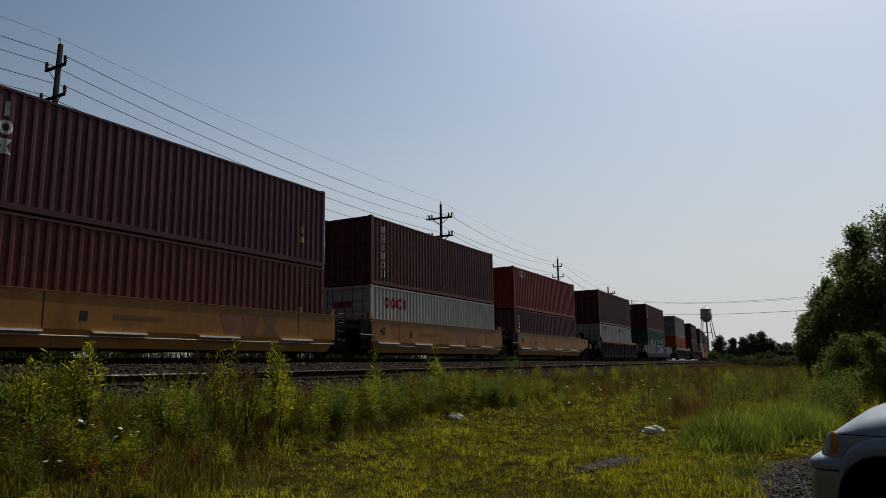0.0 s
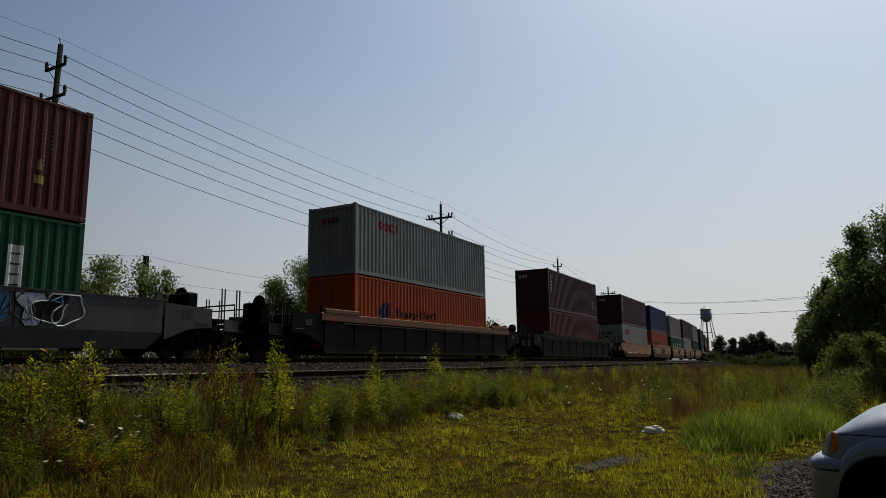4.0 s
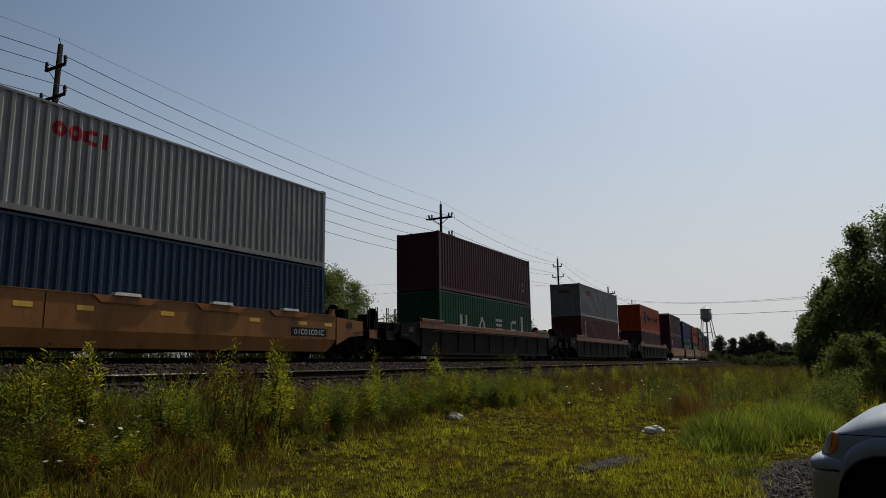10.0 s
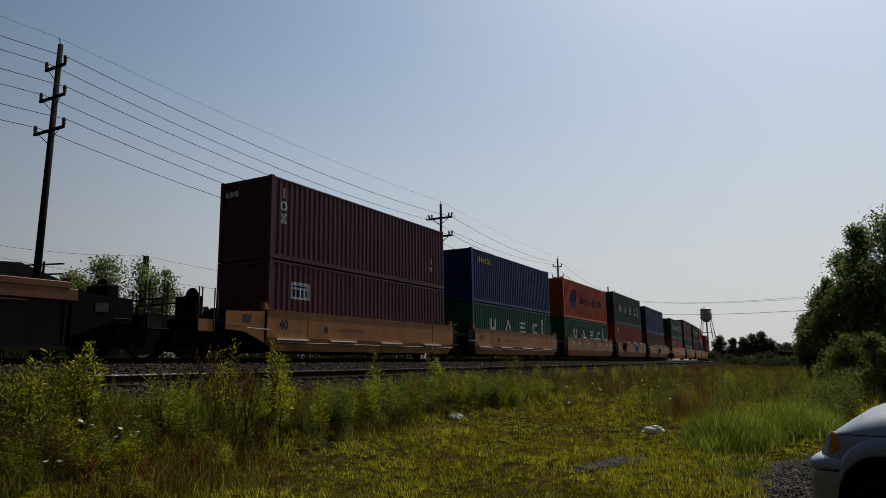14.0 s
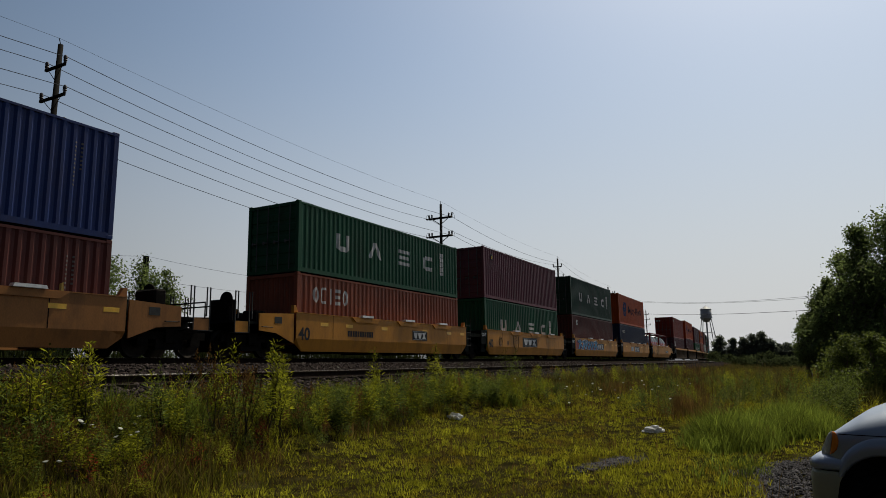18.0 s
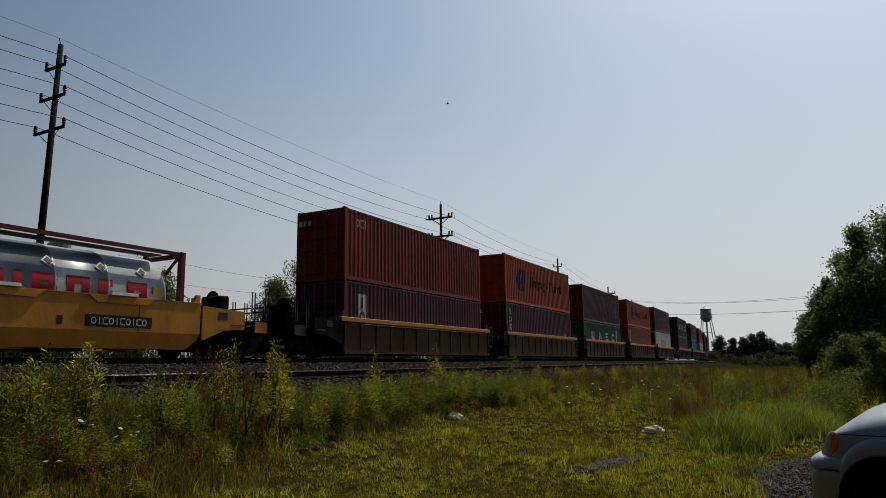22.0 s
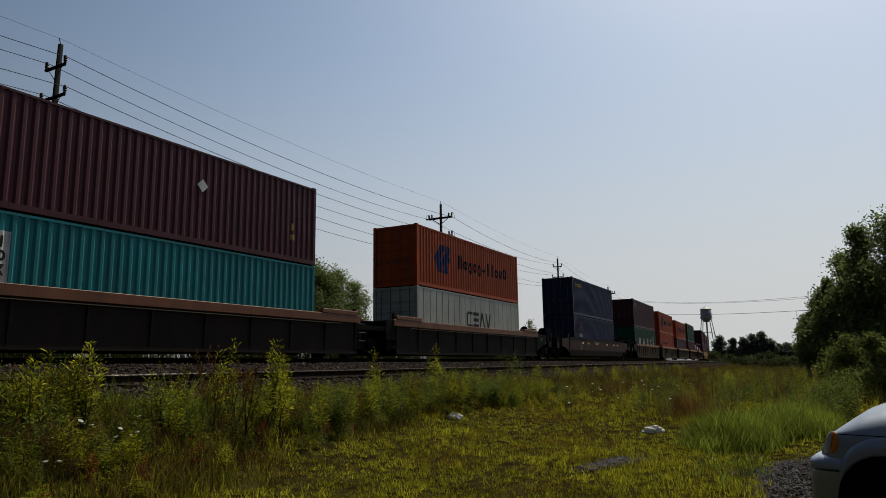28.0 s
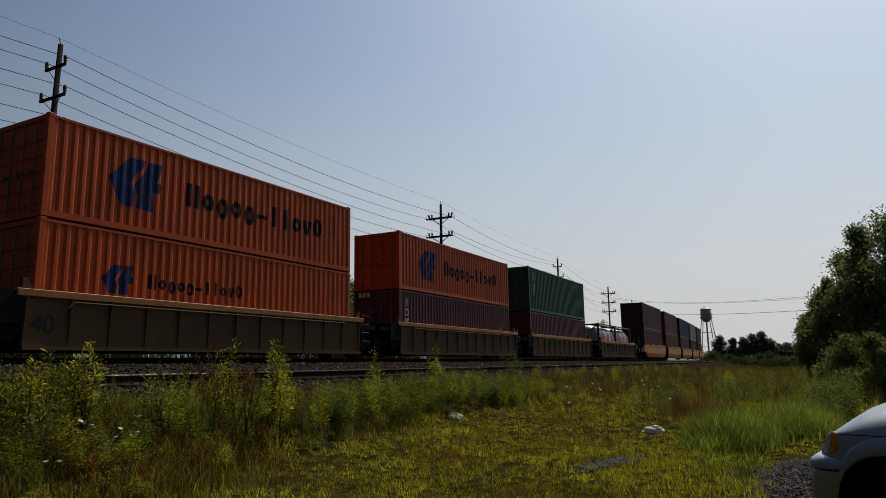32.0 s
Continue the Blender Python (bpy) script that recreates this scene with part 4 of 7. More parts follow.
def scrawl(seed, x, w, mats, z=0.65, h=0.85):
    """A row of loose spray-painted letter shapes with outlines on the side."""
    def f(car, half):
        rng = random.Random(seed)
        n = max(3, round(w / 0.45))
        for i in range(n):
            m, o = mats[i % len(mats)], mats[(i + 1) % len(mats)]
            cx, cz = x + (i + 0.5) * w / n, z + 0.45 + 0.08 * rng.random()
            ph, qh = rng.random() * 6, rng.random() * 6
            r = [0.36 + 0.10 * math.sin(0.5236 * k + ph) + 0.09 * math.sin(0.7854 * k + qh) for k in range(24)]
            ring_ = [(cx + 1.1 * q * math.cos(0.2618 * k), min(1.47, max(0.69, cz + 1.05 * q * math.sin(0.2618 * k)))) for k, q in enumerate(r)]
            if i % 3:
                part("graffiti", prism(ring_, -1.502 - 0.0012 * (i % 4 + 1), -1.49), m, car, "spray-painted shape")
            part("graffiti", polyline(0.022, [(p[0], -1.510, p[1]) for p in ring_[rng.randrange(6):] + ring_[:2]], 4), o if i % 3 else m, car, "sprayed outline")
            part("graffiti", polyline(0.02, [(cx + rng.uniform(-0.3, 0.3), -1.512, min(1.46, max(0.7, cz + rng.uniform(-0.4, 0.4)))) for _ in range(4)], 4), mats[(i + 2) % len(mats)], car, "sprayed stroke")
    return f


def tag(seed, x, z, r=0.3, mat=None):
    """A thin round scribble."""
    def f(car, half):
        rng = random.Random(seed)
        pts = [(x + r * math.cos(a) * (1 + 0.1 * rng.random()), -1.506, z + r * math.sin(a) * 1.25) for a in [i * 0.45 for i in range(15)]]
        bm = polyline(0.012, pts, 4)
        for i in range(5):
            zz = z + (i - 2) * r * 0.35
            tube(bm, (x - r * 0.6, -1.506, zz - 0.05), (x + r * (0.2 + 0.4 * rng.random()), -1.506, zz + 0.08 * rng.random()), 0.011, 4)
        part("graffiti", bm, mat or INK_BLACK, car, "thin sprayed scribble")
    return f


# ---------------------------------------------------------------- the train, from its leading end
REACH40, REACH53 = 9.78, 11.7


def put(ob, s9, z):
    MOVING.append((ob, s9, RAIL + z))


FLOOR_Z = 0.43
SIX = (WEDGE, LAYERS, POST, WEDGE, HOOP, TWIN)
UPRIGHT_MARKS = [upright(-5.6, 3, size=0.36), codes(), placards()]


def load(s_front, lower, upper=None, h_low=HC):
    """Places containers: front edge at s_front (at nine seconds)."""
    c = s_front + 6.096
    for ob, dx in (lower if isinstance(lower, list) else [(lower, 0)]):
        put(ob, c + dx, FLOOR_Z)
    if upper:
        put(upper, c, FLOOR_Z + h_low + 0.014)


def C(words, mat, **kw):
    return container(words, mat, **kw)


def lettered_maroon(front="wall", h=HC):
    return C("dark maroon corrugated steel container with white upright letters", MAROON, front=front, height=h, marks=UPRIGHT_MARKS + [front_word(0.35, 2.3, 3, INK_WHITE)])


def plain_maroon(front="wall", m=None, marks=(codes(), placards()), h=HC):
    return C(("maroon" if m in (None, MAROON) else "reddish") + " corrugated steel container on a double-stack car", m or MAROON, front=front, height=h, marks=list(marks))


def green(marks=None, m=None, front="door", h=HC):
    return C("green corrugated container with four wide-set white blocks", m or GREEN, front=front, height=h, marks=marks or [four_blocks(1.12)])


def orange(z=0.8, s=0.9, front="door", h=HC):
    return C("orange corrugated container with a blue emblem and dark lettering", ORANGE, front=front, height=h, marks=[emblem_and_name(z, s), codes(INK_NAVY)])


RED_ROW = (HOOP, HOOP, HOOK, POST)
BLACK_ROW = (HOOK, LAYERS, PEAK, DIP)


def white(front="door", word=True, h=HC):
    mk = [wordmark(-5.05, h - 0.92, 0.46, 4, INK_RED, (), 0.42, RED_ROW, 0.34, 1.1), front_word(-0.2, h - 0.9, 4, INK_FADED, 0.22), codes(INK_GREY)] if word else [codes(INK_GREY)]
    return C("off-white corrugated container with a red word mark", WHITE, front=front, height=h, marks=mk)


def grey(front="wall", h=HC):
    return C("pale grey corrugated container with a faded red word mark", GREY, front=front, height=h, marks=[wordmark(-4.4, h - 0.85, 0.40, 4, INK_RED, (), 0.37, RED_ROW, 0.34, 1.1), front_word(-0.3, h - 0.7, 4, INK_FADED, 0.2)])


def blue(marks=(), front="wall", m=None):
    return C("blue corrugated steel container on a double-stack car", m or BLUE, front=front, marks=list(marks) + [codes()])


YELLOW_WORD = wordmark(-5.2, 2.2, 0.3, 5, INK_YELLOW, (), 0.3, (LAYERS, HOOP, HOOP, HOOK, HOOP), 0.34, 1.08)
PLATED = [number("40", -6.3, 0.62, 0.6, INK_BLACK), end_number, plate(-1.35, 0.70, 2.5, 0.56), tag(3, -2.4, 1.02, 0.4), bars(-3.7, 0.75, 1, 0.16, 0.24, INK_BLACK), tag(13, -4.7, 0.95, 0.2)]
PLATED_OLD = [number("40", -6.3, 0.62, 0.55, INK_BLACK), end_number, plate(-1.3, 0.70, 2.4, 0.5, mat=STEEL, ink=CAR_DARK), reflectors]
PIPED = [number("40", -5.85, 0.95, 0.42, INK_BLACK), lower_pipe, bars(-2.6, 0.98, 14, 0.085, 0.1, OXIDE), bars(-3.5, 0.88, 1, 0.2, 0.24, INK_BLACK)]
PIPED_B = PIPED + [faded_row(0.9, 0.72, 2.6, 0.62, OXIDE)]


def small(words, mat, front="wall", marks=()):
    return container(words, mat, height=STD, length=6.058, front=front, marks=list(marks), name="short_shipping_container")


def build_train():
    Y40 = dict(style="smooth", mat=YELLOW, end_mat=BLACK_GREEN)
    T40 = dict(style="smooth", mat=TAN, end_mat=BLACK_GREEN)
    R40 = dict(style="ribbed", mat=CAR_OLIVE, end_mat=BLACK_GREEN, chord=YELLOW)
    R53 = dict(style="ribbed", mat=CAR_DARK, end_mat=BLACK_GREEN, half=8.3, chord=OXIDE)
    yl, tl = "yellow smooth-sided well car with worn dirty paint", "faded tan smooth-sided well car streaked with rust"
    ol, dl = "dark brown ribbed well car with a yellow top chord", "dark ribbed well car with a brown top chord"
    free = dict(reach_f=REACH40)

    def five(s_list, label, style, marks, skip=()):
        n = len(s_list)
        for i, s in enumerate(s_list):
            a = "free" if i == 0 and "first" not in skip else "joint"
            b = "free" if i == n - 1 else "joint"
            car = well_car(label, front=a, rear=b, reach_f=REACH40 if a == "free" else 7.8, reach_r=REACH40 if b == "free" else 7.8, marks=marks[i % len(marks)], **style)
            put(car, s + 6.096, 0)

    def single(s, label, style, marks=(), reach=REACH53):
        put(well_car(label, front="free", rear="free", reach_f=reach, reach_r=reach, marks=marks, **style), s + 6.096, 0)

    # tail of a first five-unit car
    five([-189.7, -174.28, -158.94, -143.58], "ochre smooth-sided well car with worn dirty paint", dict(Y40, mat=OCHRE), [PIPED, PIPED_B, PIPED_B, PIPED], skip=("first",))
    load(-189.7, plain_maroon(), plain_maroon())
    load(-174.28, plain_maroon(m=BROWN), lettered_maroon())
    load(-158.94, white(h=STD), C("brown corrugated container with white upright letters", BROWN, front="door", marks=[upright(-5.3, 6, size=0.3, kinds=SIX), codes()]), STD)
    load(-143.58, lettered_maroon(front="door", h=STD), C("faded red corrugated container with a white word mark", RED, front="door", height=STD, marks=[wordmark(-5.0, 2.0, 0.42, 3, INK_WHITE), front_word(0.4, 2.0, 3, INK_WHITE), codes()]), STD)
    # single cars
    single(-124.16, dl, dict(R53, half=6.6), reach=9.65)
    load(-124.16, [(small("short off-white container with a red word mark", WHITE, "door", [wordmark(-2.2, 2.0, 0.36, 4, INK_RED, (), 0.33, RED_ROW, 0.34, 1.1)]), -3.05), (small("short off-white container stained with rust", WHITE, marks=[wordmark(-2.4, 2.0, 0.36, 4, INK_RED, (), 0.33, RED_ROW, 0.34, 1.1)]), 3.05)], C("brown-red corrugated steel container with door at its front", BROWN, front="door", marks=[codes(), placards()]), STD)
    single(-102.78, "grey smooth-sided well car covered in pale graffiti", dict(style="smooth", mat=CAR_GREY, end_mat=CAR_DARK, half=8.3), [scrawl(5, -6.6, 12.5, (GRAFFITI_PALE, CAR_DARK, GRAFFITI_PALE, GRAFFITI_BLUE, CAR_GREY)), number("53", -7.7, 0.8, 0.45, INK_GREY)])
    load(-102.78, green(), C("brown corrugated container with white upright letters", BROWN, front="wall", marks=UPRIGHT_MARKS + [front_word(0.35, 2.3, 3, INK_WHITE)]))
    single(-79.01, dl, R53)
    load(-79.01, orange(1.1, 0.5, 'wall'), grey())
    single(-56.21, dl, dict(R53, chord=CAR_DARK))
    load(-56.21, plain_maroon(m=RUST_RED), lettered_maroon())
    # faded five-unit car
    five([-34.6, -19.28, -3.74, 11.68, 27.64], tl, T40, [PIPED, PLATED_OLD, PLATED_OLD, PLATED_OLD, [plate(4.0, 0.74, 1.9, 0.3, 9), reflectors]])
    load(-34.6, white(), lettered_maroon())
    load(-19.28, orange(1.1, 0.5, 'wall'), blue())
    load(-3.74, green(h=STD, front='wall'), grey(), STD)
    load(11.68, white(), lettered_maroon())
    load(27.64, blue(m=DULL_BLUE), grey())
    single(48.79, dl, R53)
    load(48.79, green(front='wall'), plain_maroon())
    single(72.15, dl, R53)
    load(72.15, C("dull red corrugated container with white upright letters", RUST_RED, marks=[upright(-5.0, 6, size=0.34, kinds=SIX)]), grey(h=STD), HC)
    single(95.53, dl, R53)
    load(95.53, [(small("short maroon container with yellow upright letters", MAROON, "wall", [upright(-2.6, 3, INK_YELLOW), codes(x=1.6)]), -3.05), (small("short maroon corrugated container", MAROON, marks=[codes(x=-2.0), codes(x=1.0)]), 3.05)], orange(front='wall'), STD)
    # second faded five-unit car
    five([117.12, 132.57, 148.02, 163.28, 178.76], tl, T40, [PIPED, PIPED, [reflectors], [scrawl(9, -4.5, 1.6, (STEEL, CAR_DARK)), scrawl(11, 1.2, 1.3, (GRAFFITI_BLUE,))], PLATED_OLD])
    load(117.12, C("maroon corrugated container with a pale blue label panel", MAROON, marks=[lambda c, h, L2: painted(c, GRAFFITI_PALE, [[(-4.95, 1.6), (-4.0, 1.6), (-4.0, 2.2), (-4.95, 2.2)]], "label_panel", "pale label panel"), lambda c, h, L2: strokes(c, INK_BLUE, [(-4.88 + 0.21 * q, -4.74 + 0.21 * q, 1.68, 1.94) for q in range(4)] + [(-4.88, -4.1, 2.02, 2.08)], lift=0.003), codes(x=3.0), codes()]), lettered_maroon())
    load(132.57, green(h=STD, front='wall'), blue([YELLOW_WORD]), STD)
    load(148.02, green(h=STD), orange(), STD)
    load(163.28, C("red corrugated container with a small badge", RED, marks=[corner_badge(-5.0, 2.1), codes()]), green([four_blocks(1.12)], DARK_GREEN, "wall"))
    load(178.76, plain_maroon(m=BROWN, h=STD), blue([YELLOW_WORD]), STD)
    # clean yellow five-unit car
    five([198.31, 213.87, 229.63, 245.03, 260.6], yl, Y40, [[number("40", -6.3, 0.62, 0.6, INK_BLACK), plate(1.2, 0.78, 1.3, 0.42), bars(-3.5, 0.8, 11, 0.12, 0.22, INK_BLACK), reflectors], PLATED,
         [mural(21, -6.35, 5.9), plate(-0.35, 0.72, 2.0, 0.5), reflectors, end_number], [plate(-1.35, 0.70, 2.4, 0.55), bars(-2.9, 0.8, 1, 1.1, 0.4, INK_WHITE), reflectors, end_number], [number("40", -6.3, 0.62, 0.6, INK_BLACK), tag(7, -3.4, 1.02, 0.42), end_number, plate(2.9, 0.75, 1.9, 0.3, 10), bars(2.2, 0.78, 1, 0.14, 0.2, INK_BLACK)]])
    load(198.31, C("terracotta corrugated container with a white word mark", TERRACOTTA, height=STD, marks=[wordmark(-5.2, 1.55, 0.6, 5, INK_WHITE, (), 0.34)]), green([four_blocks(1.05)], GREEN, "door", STD), STD)
    load(213.87, green([four_blocks(1.12)], GREEN, "wall"), C("plum-coloured corrugated container with a yellow and white badge", PLUM, front="door", marks=[corner_badge(-5.1, 2.2, INK_BLACK, INK_YELLOW), codes()]))
    load(229.63, plain_maroon(m=BROWN, marks=[corner_badge(-5.0, 2.15)]), green([four_blocks(1.12)], DARK_GREEN, "door"))
    load(245.03, blue([wordmark(-5.0, 2.1, 0.22, 6, INK_WHITE)], m=NAVY), orange(0.8, 0.9, "wall"))
    for s in (260.6, 514.13 - 0.6):
        load(s, [(tank_container("silver tank container in a maroon frame with red lettering"), -3.05), (tank_container("silver tank container in a maroon frame with red lettering"), 3.05)])
    # olive ribbed five-unit car
    five([280.46, 296.31, 312.12, 328.04, 343.81], ol, R40, [[], [number("40", -6.25, 0.56, 0.58, INK_BLACK, -1.443)], [], [number("40", -6.25, 0.56, 0.58, INK_BLACK, -1.443)], []])
    load(280.46, C("maroon corrugated container with white lettered plates", MAROON, height=STD, front="door", marks=[upright(-5.1, 2, INK_BLACK, 2.0, 0.45, INK_WHITE), codes()]), C("bright red corrugated container with a white word mark", RED, front="door", marks=[wordmark(-5.3, 2.2, 0.34, 3, INK_WHITE), front_word(0.5, 2.3, 3, INK_WHITE, 0.2), codes()]), STD)
    load(296.31, lettered_maroon(front="door"), orange())
    load(312.12, green(h=STD), plain_maroon(front="door"), STD)
    load(328.04, C("terracotta corrugated container with white upright letters", TERRACOTTA, front="door", marks=[upright(-5.3, 6, size=0.36, kinds=SIX)]), orange(h=STD, z=0.65), HC)
    load(343.81, C("white refrigerated container with black lettering, machinery at its front", WHITE, front="reefer", flat=True, marks=[wordmark(-1.0, 1.15, 0.74, 4, INK_BLACK, (), 0.66, BLACK_ROW, 0.22, 1.1), lambda c, h, L2: strokes(c, INK_RED, ring(-2.2, 1.15, 0.75, 0.75, 0.09))]), plain_maroon(front="door"))
    # three long wells
    for i, (s, a, b, m) in enumerate(((365.05, "free", "joint", OXIDE), (384.83, "joint", "joint", OXIDE), (404.42, "joint", "free", OXIDE))):
        car = well_car(dl, front=a, rear=b, reach_f=11.5 if a == "free" else 9.8, reach_r=11.7 if b == "free" else 9.8, **R53)
        put(car, s + 6.096, 0)
    load(365.05, plain_maroon(m=BROWN), green([four_blocks(1.12)], DARK_GREEN, "door"))
    load(384.83, C("teal corrugated container with a white lettered plate", TEAL, front="door", marks=[upright(-4.9, 6, INK_BLACK, 2.3, 0.26, INK_WHITE), front_word(0.6, 2.2, 2, INK_WHITE, 0.3)]), C("maroon corrugated container with white letters and hazard diamonds", MAROON, front="door", marks=UPRIGHT_MARKS + [lambda c, h, L2: part("hazard_diamond", prism([(0.6, 1.8), (0.8, 1.6), (1.0, 1.8), (0.8, 2.0)], -1.2235, -1.2), INK_WHITE, c)]))
    load(404.42, C("white container with black lettering, rusted front doors", WHITE, front="door", flat=True, marks=[wordmark(-1.05, 1.2, 0.8, 4, INK_BLACK, (), 0.7, BLACK_ROW, 0.22, 1.1)]), orange())
    single(427.97, "dull brown smooth-sided well car with faded numerals", dict(style="smooth", mat=CAR_BROWN, end_mat=BLACK_GREEN, half=8.3), [number("53", -5.7, 0.68, 0.72, CAR_GREY), bars(-1.8, 1.2, 9, 0.16, 0.2, CAR_GREY), reflectors])
    load(427.97, blue([wordmark(-4.8, 1.25, 0.26, 5, INK_WHITE), lambda c, h, L2: painted(c, INK_ORANGE, [[(-4.75, 1.72), (-4.62, 1.72), (-4.12, 2.04), (-4.16, 2.10)], [(-4.20, 2.03), (-3.66, 1.66), (-3.58, 1.70), (-4.14, 2.12)], [(-4.16, 2.10), (-4.10, 2.06), (-3.62, 2.42), (-3.72, 2.42)], [(-4.24, 2.10), (-4.16, 2.06), (-4.52, 2.42), (-4.62, 2.42)]], "emblem", "thin orange crossed strokes")], front="door", m=DEEP_BLUE), blue([YELLOW_WORD], front="door", m=DEEP_BLUE))
    # second olive ribbed five-unit car
    five([449.55, 465.48, 481.39, 497.13, 513.53], "dark brown ribbed well car with a worn tan top chord", dict(R40, chord=TAN), [[number("40", -6.25, 0.56, 0.58, INK_BLACK, -1.443)], [number("40", -6.25, 0.56, 0.58, INK_BLACK, -1.443)], [], [], []])
    load(449.55, green(m=GREEN, front="door"), C("maroon corrugated container with a pale badge", MAROON, front="door", marks=[corner_badge(-5.1, 2.15), codes()]))
    load(465.48, orange(1.2, 0.5), orange(0.65, h=STD), HC)
    load(481.39, lettered_maroon(front="door", h=STD), orange(0.6, 0.9, h=STD), STD)
    load(497.13, plain_maroon(h=STD), C("teal-green corrugated container with upright letters", MATS["green_paint"], front="door", marks=[upright(-5.2, 6, size=0.2, kinds=SIX)]), STD)
    # the far tail
    five([533.3, 549.0, 564.6, 580.2, 595.8], yl, Y40, [[reflectors]])
    for s, a, b in ((533.3, MAROON, MAROON), (549.0, BROWN, RUST_RED), (564.6, MAROON, NAVY), (580.2, BROWN, GREY), (595.8, MAROON, RUST_RED)):
        load(s, plain_maroon(m=a, marks=[codes()]), plain_maroon(m=b, marks=[codes()]))


build_train()

# ---------------------------------------------------------------- ground, ballast and tracks
PROFILE = ((-3000, 0.0), (-40, 0.0), (4.0, 0.0), (7.0, 0.18), (9.3, 0.50), (10.0, 0.62), (15.0, 0.66), (21.5, 0.75), (24, 0.95), (30, 0.8), (60, 0.2), (100, 0.0), (3000, 0.0))


def ground_z(off):
    return float(np.interp(off, [p[0] for p in PROFILE], [p[1] for p in PROFILE]))


def line_y(x):
    """The line's own y at x (its foot passes the eye)."""
    return float(np.interp(x, LINE_X, LINE_Y)) if x < LINE_X[-1] else float(LINE_Y[-1] + (x - LINE_X[-1]) * math.tan(HEADING[-1]))


def offset_of(x, y):
    return (y - line_y(x)) * math.cos(float(np.interp(x, LINE_X, HEADING)))


def lump(x, y):
    return 0.05 * noise.noise((x * 0.25, y * 0.25, 3.1))


def surface(x, y):
    off = offset_of(x, y)
    if 10.2 < off < 11.3:
        return max(ground_z(off), 0.34 + (off - 10.06) * 0.59)
    return ground_z(off) + (lump(x, y) if -60 < off < 12 and x < 120 else 0)


def build_ground():
    xs = [-3000, -1000, -300, -100, -40] + list(np.arange(-20, 60, 0.8)) + list(np.arange(60, 160, 5.0)) + [180, 210, 250, 300, 400, 600, 1000, 1600, 2600, 4000]
    os_ = [-3000, -1000, -300, -100, -60, -40, -30, -22, -16] + list(np.arange(-12, 12, 0.6)) + [13, 15, 18, 21, 22.5, 24, 27, 30, 36, 45, 60, 100, 300, 1000, 3000]
    v = []
    for x in xs:
        yl = line_y(x)
        for o in os_:
            z = ground_z(o) + (lump(x, yl + o) if -40 < o < 12 and -40 < x < 120 else 0)
            v.append((x, yl + o, z))
    n = len(os_)
    f = [(i * n + j, (i + 1) * n + j, (i + 1) * n + j + 1, i * n + j + 1) for i in range(len(xs) - 1) for j in range(n - 1)]
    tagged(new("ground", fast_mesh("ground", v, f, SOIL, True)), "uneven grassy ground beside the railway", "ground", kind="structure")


build_ground()
SWEEP = list(np.arange(-40, 60, 2.0)) + list(np.arange(60, 420, 6.0)) + [460, 520, 600, 700]


def sweep(name, section, mat, off=0.0, z=0.0, stations=SWEEP, smooth=False):
    """A cross-section (offset, height) drawn along the line; a closed loop."""
    v, k = [], len(section)
    for s in stations:
        for o, h in section:
            x, y, _ = line_at(s, off + o)
            v.append((x, y, z + h))
    f = [(i * k + j, i * k + (j + 1) % k, (i + 1) * k + (j + 1) % k, (i + 1) * k + j) for i in range(len(stations) - 1) for j in range(k)]
    return fast_mesh(name, v, f, mat, smooth)


bed_main = tagged(new("ballast_bed_main", sweep("ballast_bed_main", [(-2.9, -1.2), (2.9, -1.2), (3.9, -1.2), (1.75, -0.22), (-1.75, -0.22), (-3.1, -1.0)], BALLAST, D_MAIN, RAIL)), "raised bed of crushed grey stone", "ballast", kind="structure")
bed_side = tagged(new("ballast_bed_siding", sweep("ballast_bed_siding", [(-2.9, -0.95), (2.6, -0.95), (2.3, -0.2), (-1.0, -0.2), (-1.38, -0.27), (-1.9, -0.42)], BALLAST, D_SIDE, RAIL - SIDE_DROP)), "low bed of crushed grey stone", "ballast", kind="structure")
RAIL_SECTION = [(-0.07, -0.17), (0.07, -0.17), (0.07, -0.155), (0.012, -0.135), (0.012, -0.045), (0.036, -0.035), (0.036, -0.006), (0.03, 0.0), (-0.03, 0.0), (-0.036, -0.006), (-0.036, -0.035), (-0.012, -0.045), (-0.012, -0.135), (-0.07, -0.155)]


def track_of(name, off, top, s0, s1):
    t = tagged(new(name), "standard railway track with worn steel rails on wooden ties", "railway track", kind="structure")
    for sgn in (-1, 1):
        part("rail", sweep("rail", RAIL_SECTION, RAIL_RUST, off + sgn * 0.7535, top - 0.003), RAIL_RUST, t, "rusty steel rail")
        part("running_surface", sweep("running_surface", [(-0.026, -0.002), (0.026, -0.002), (0.026, 0.0), (-0.026, 0.0)], RAIL_STEEL, off + sgn * 0.7535, top), RAIL_STEEL, t, "polished rail top")
    me = mesh_of(bevelled(boxes((-0.11, 0.11, -1.3, 1.3, -0.34, -0.172)), 0.01), TIE_WOOD, name="tie")
    for i in range(int((s1 - s0) / 0.51)):
        part("tie", me, TIE_WOOD, t).matrix_basis = on_line(s0 + i * 0.51, off, top)


track_of("track_main", D_MAIN, RAIL, 2, 50)
track_of("track_siding", D_SIDE, RAIL - SIDE_DROP, 2, 50)


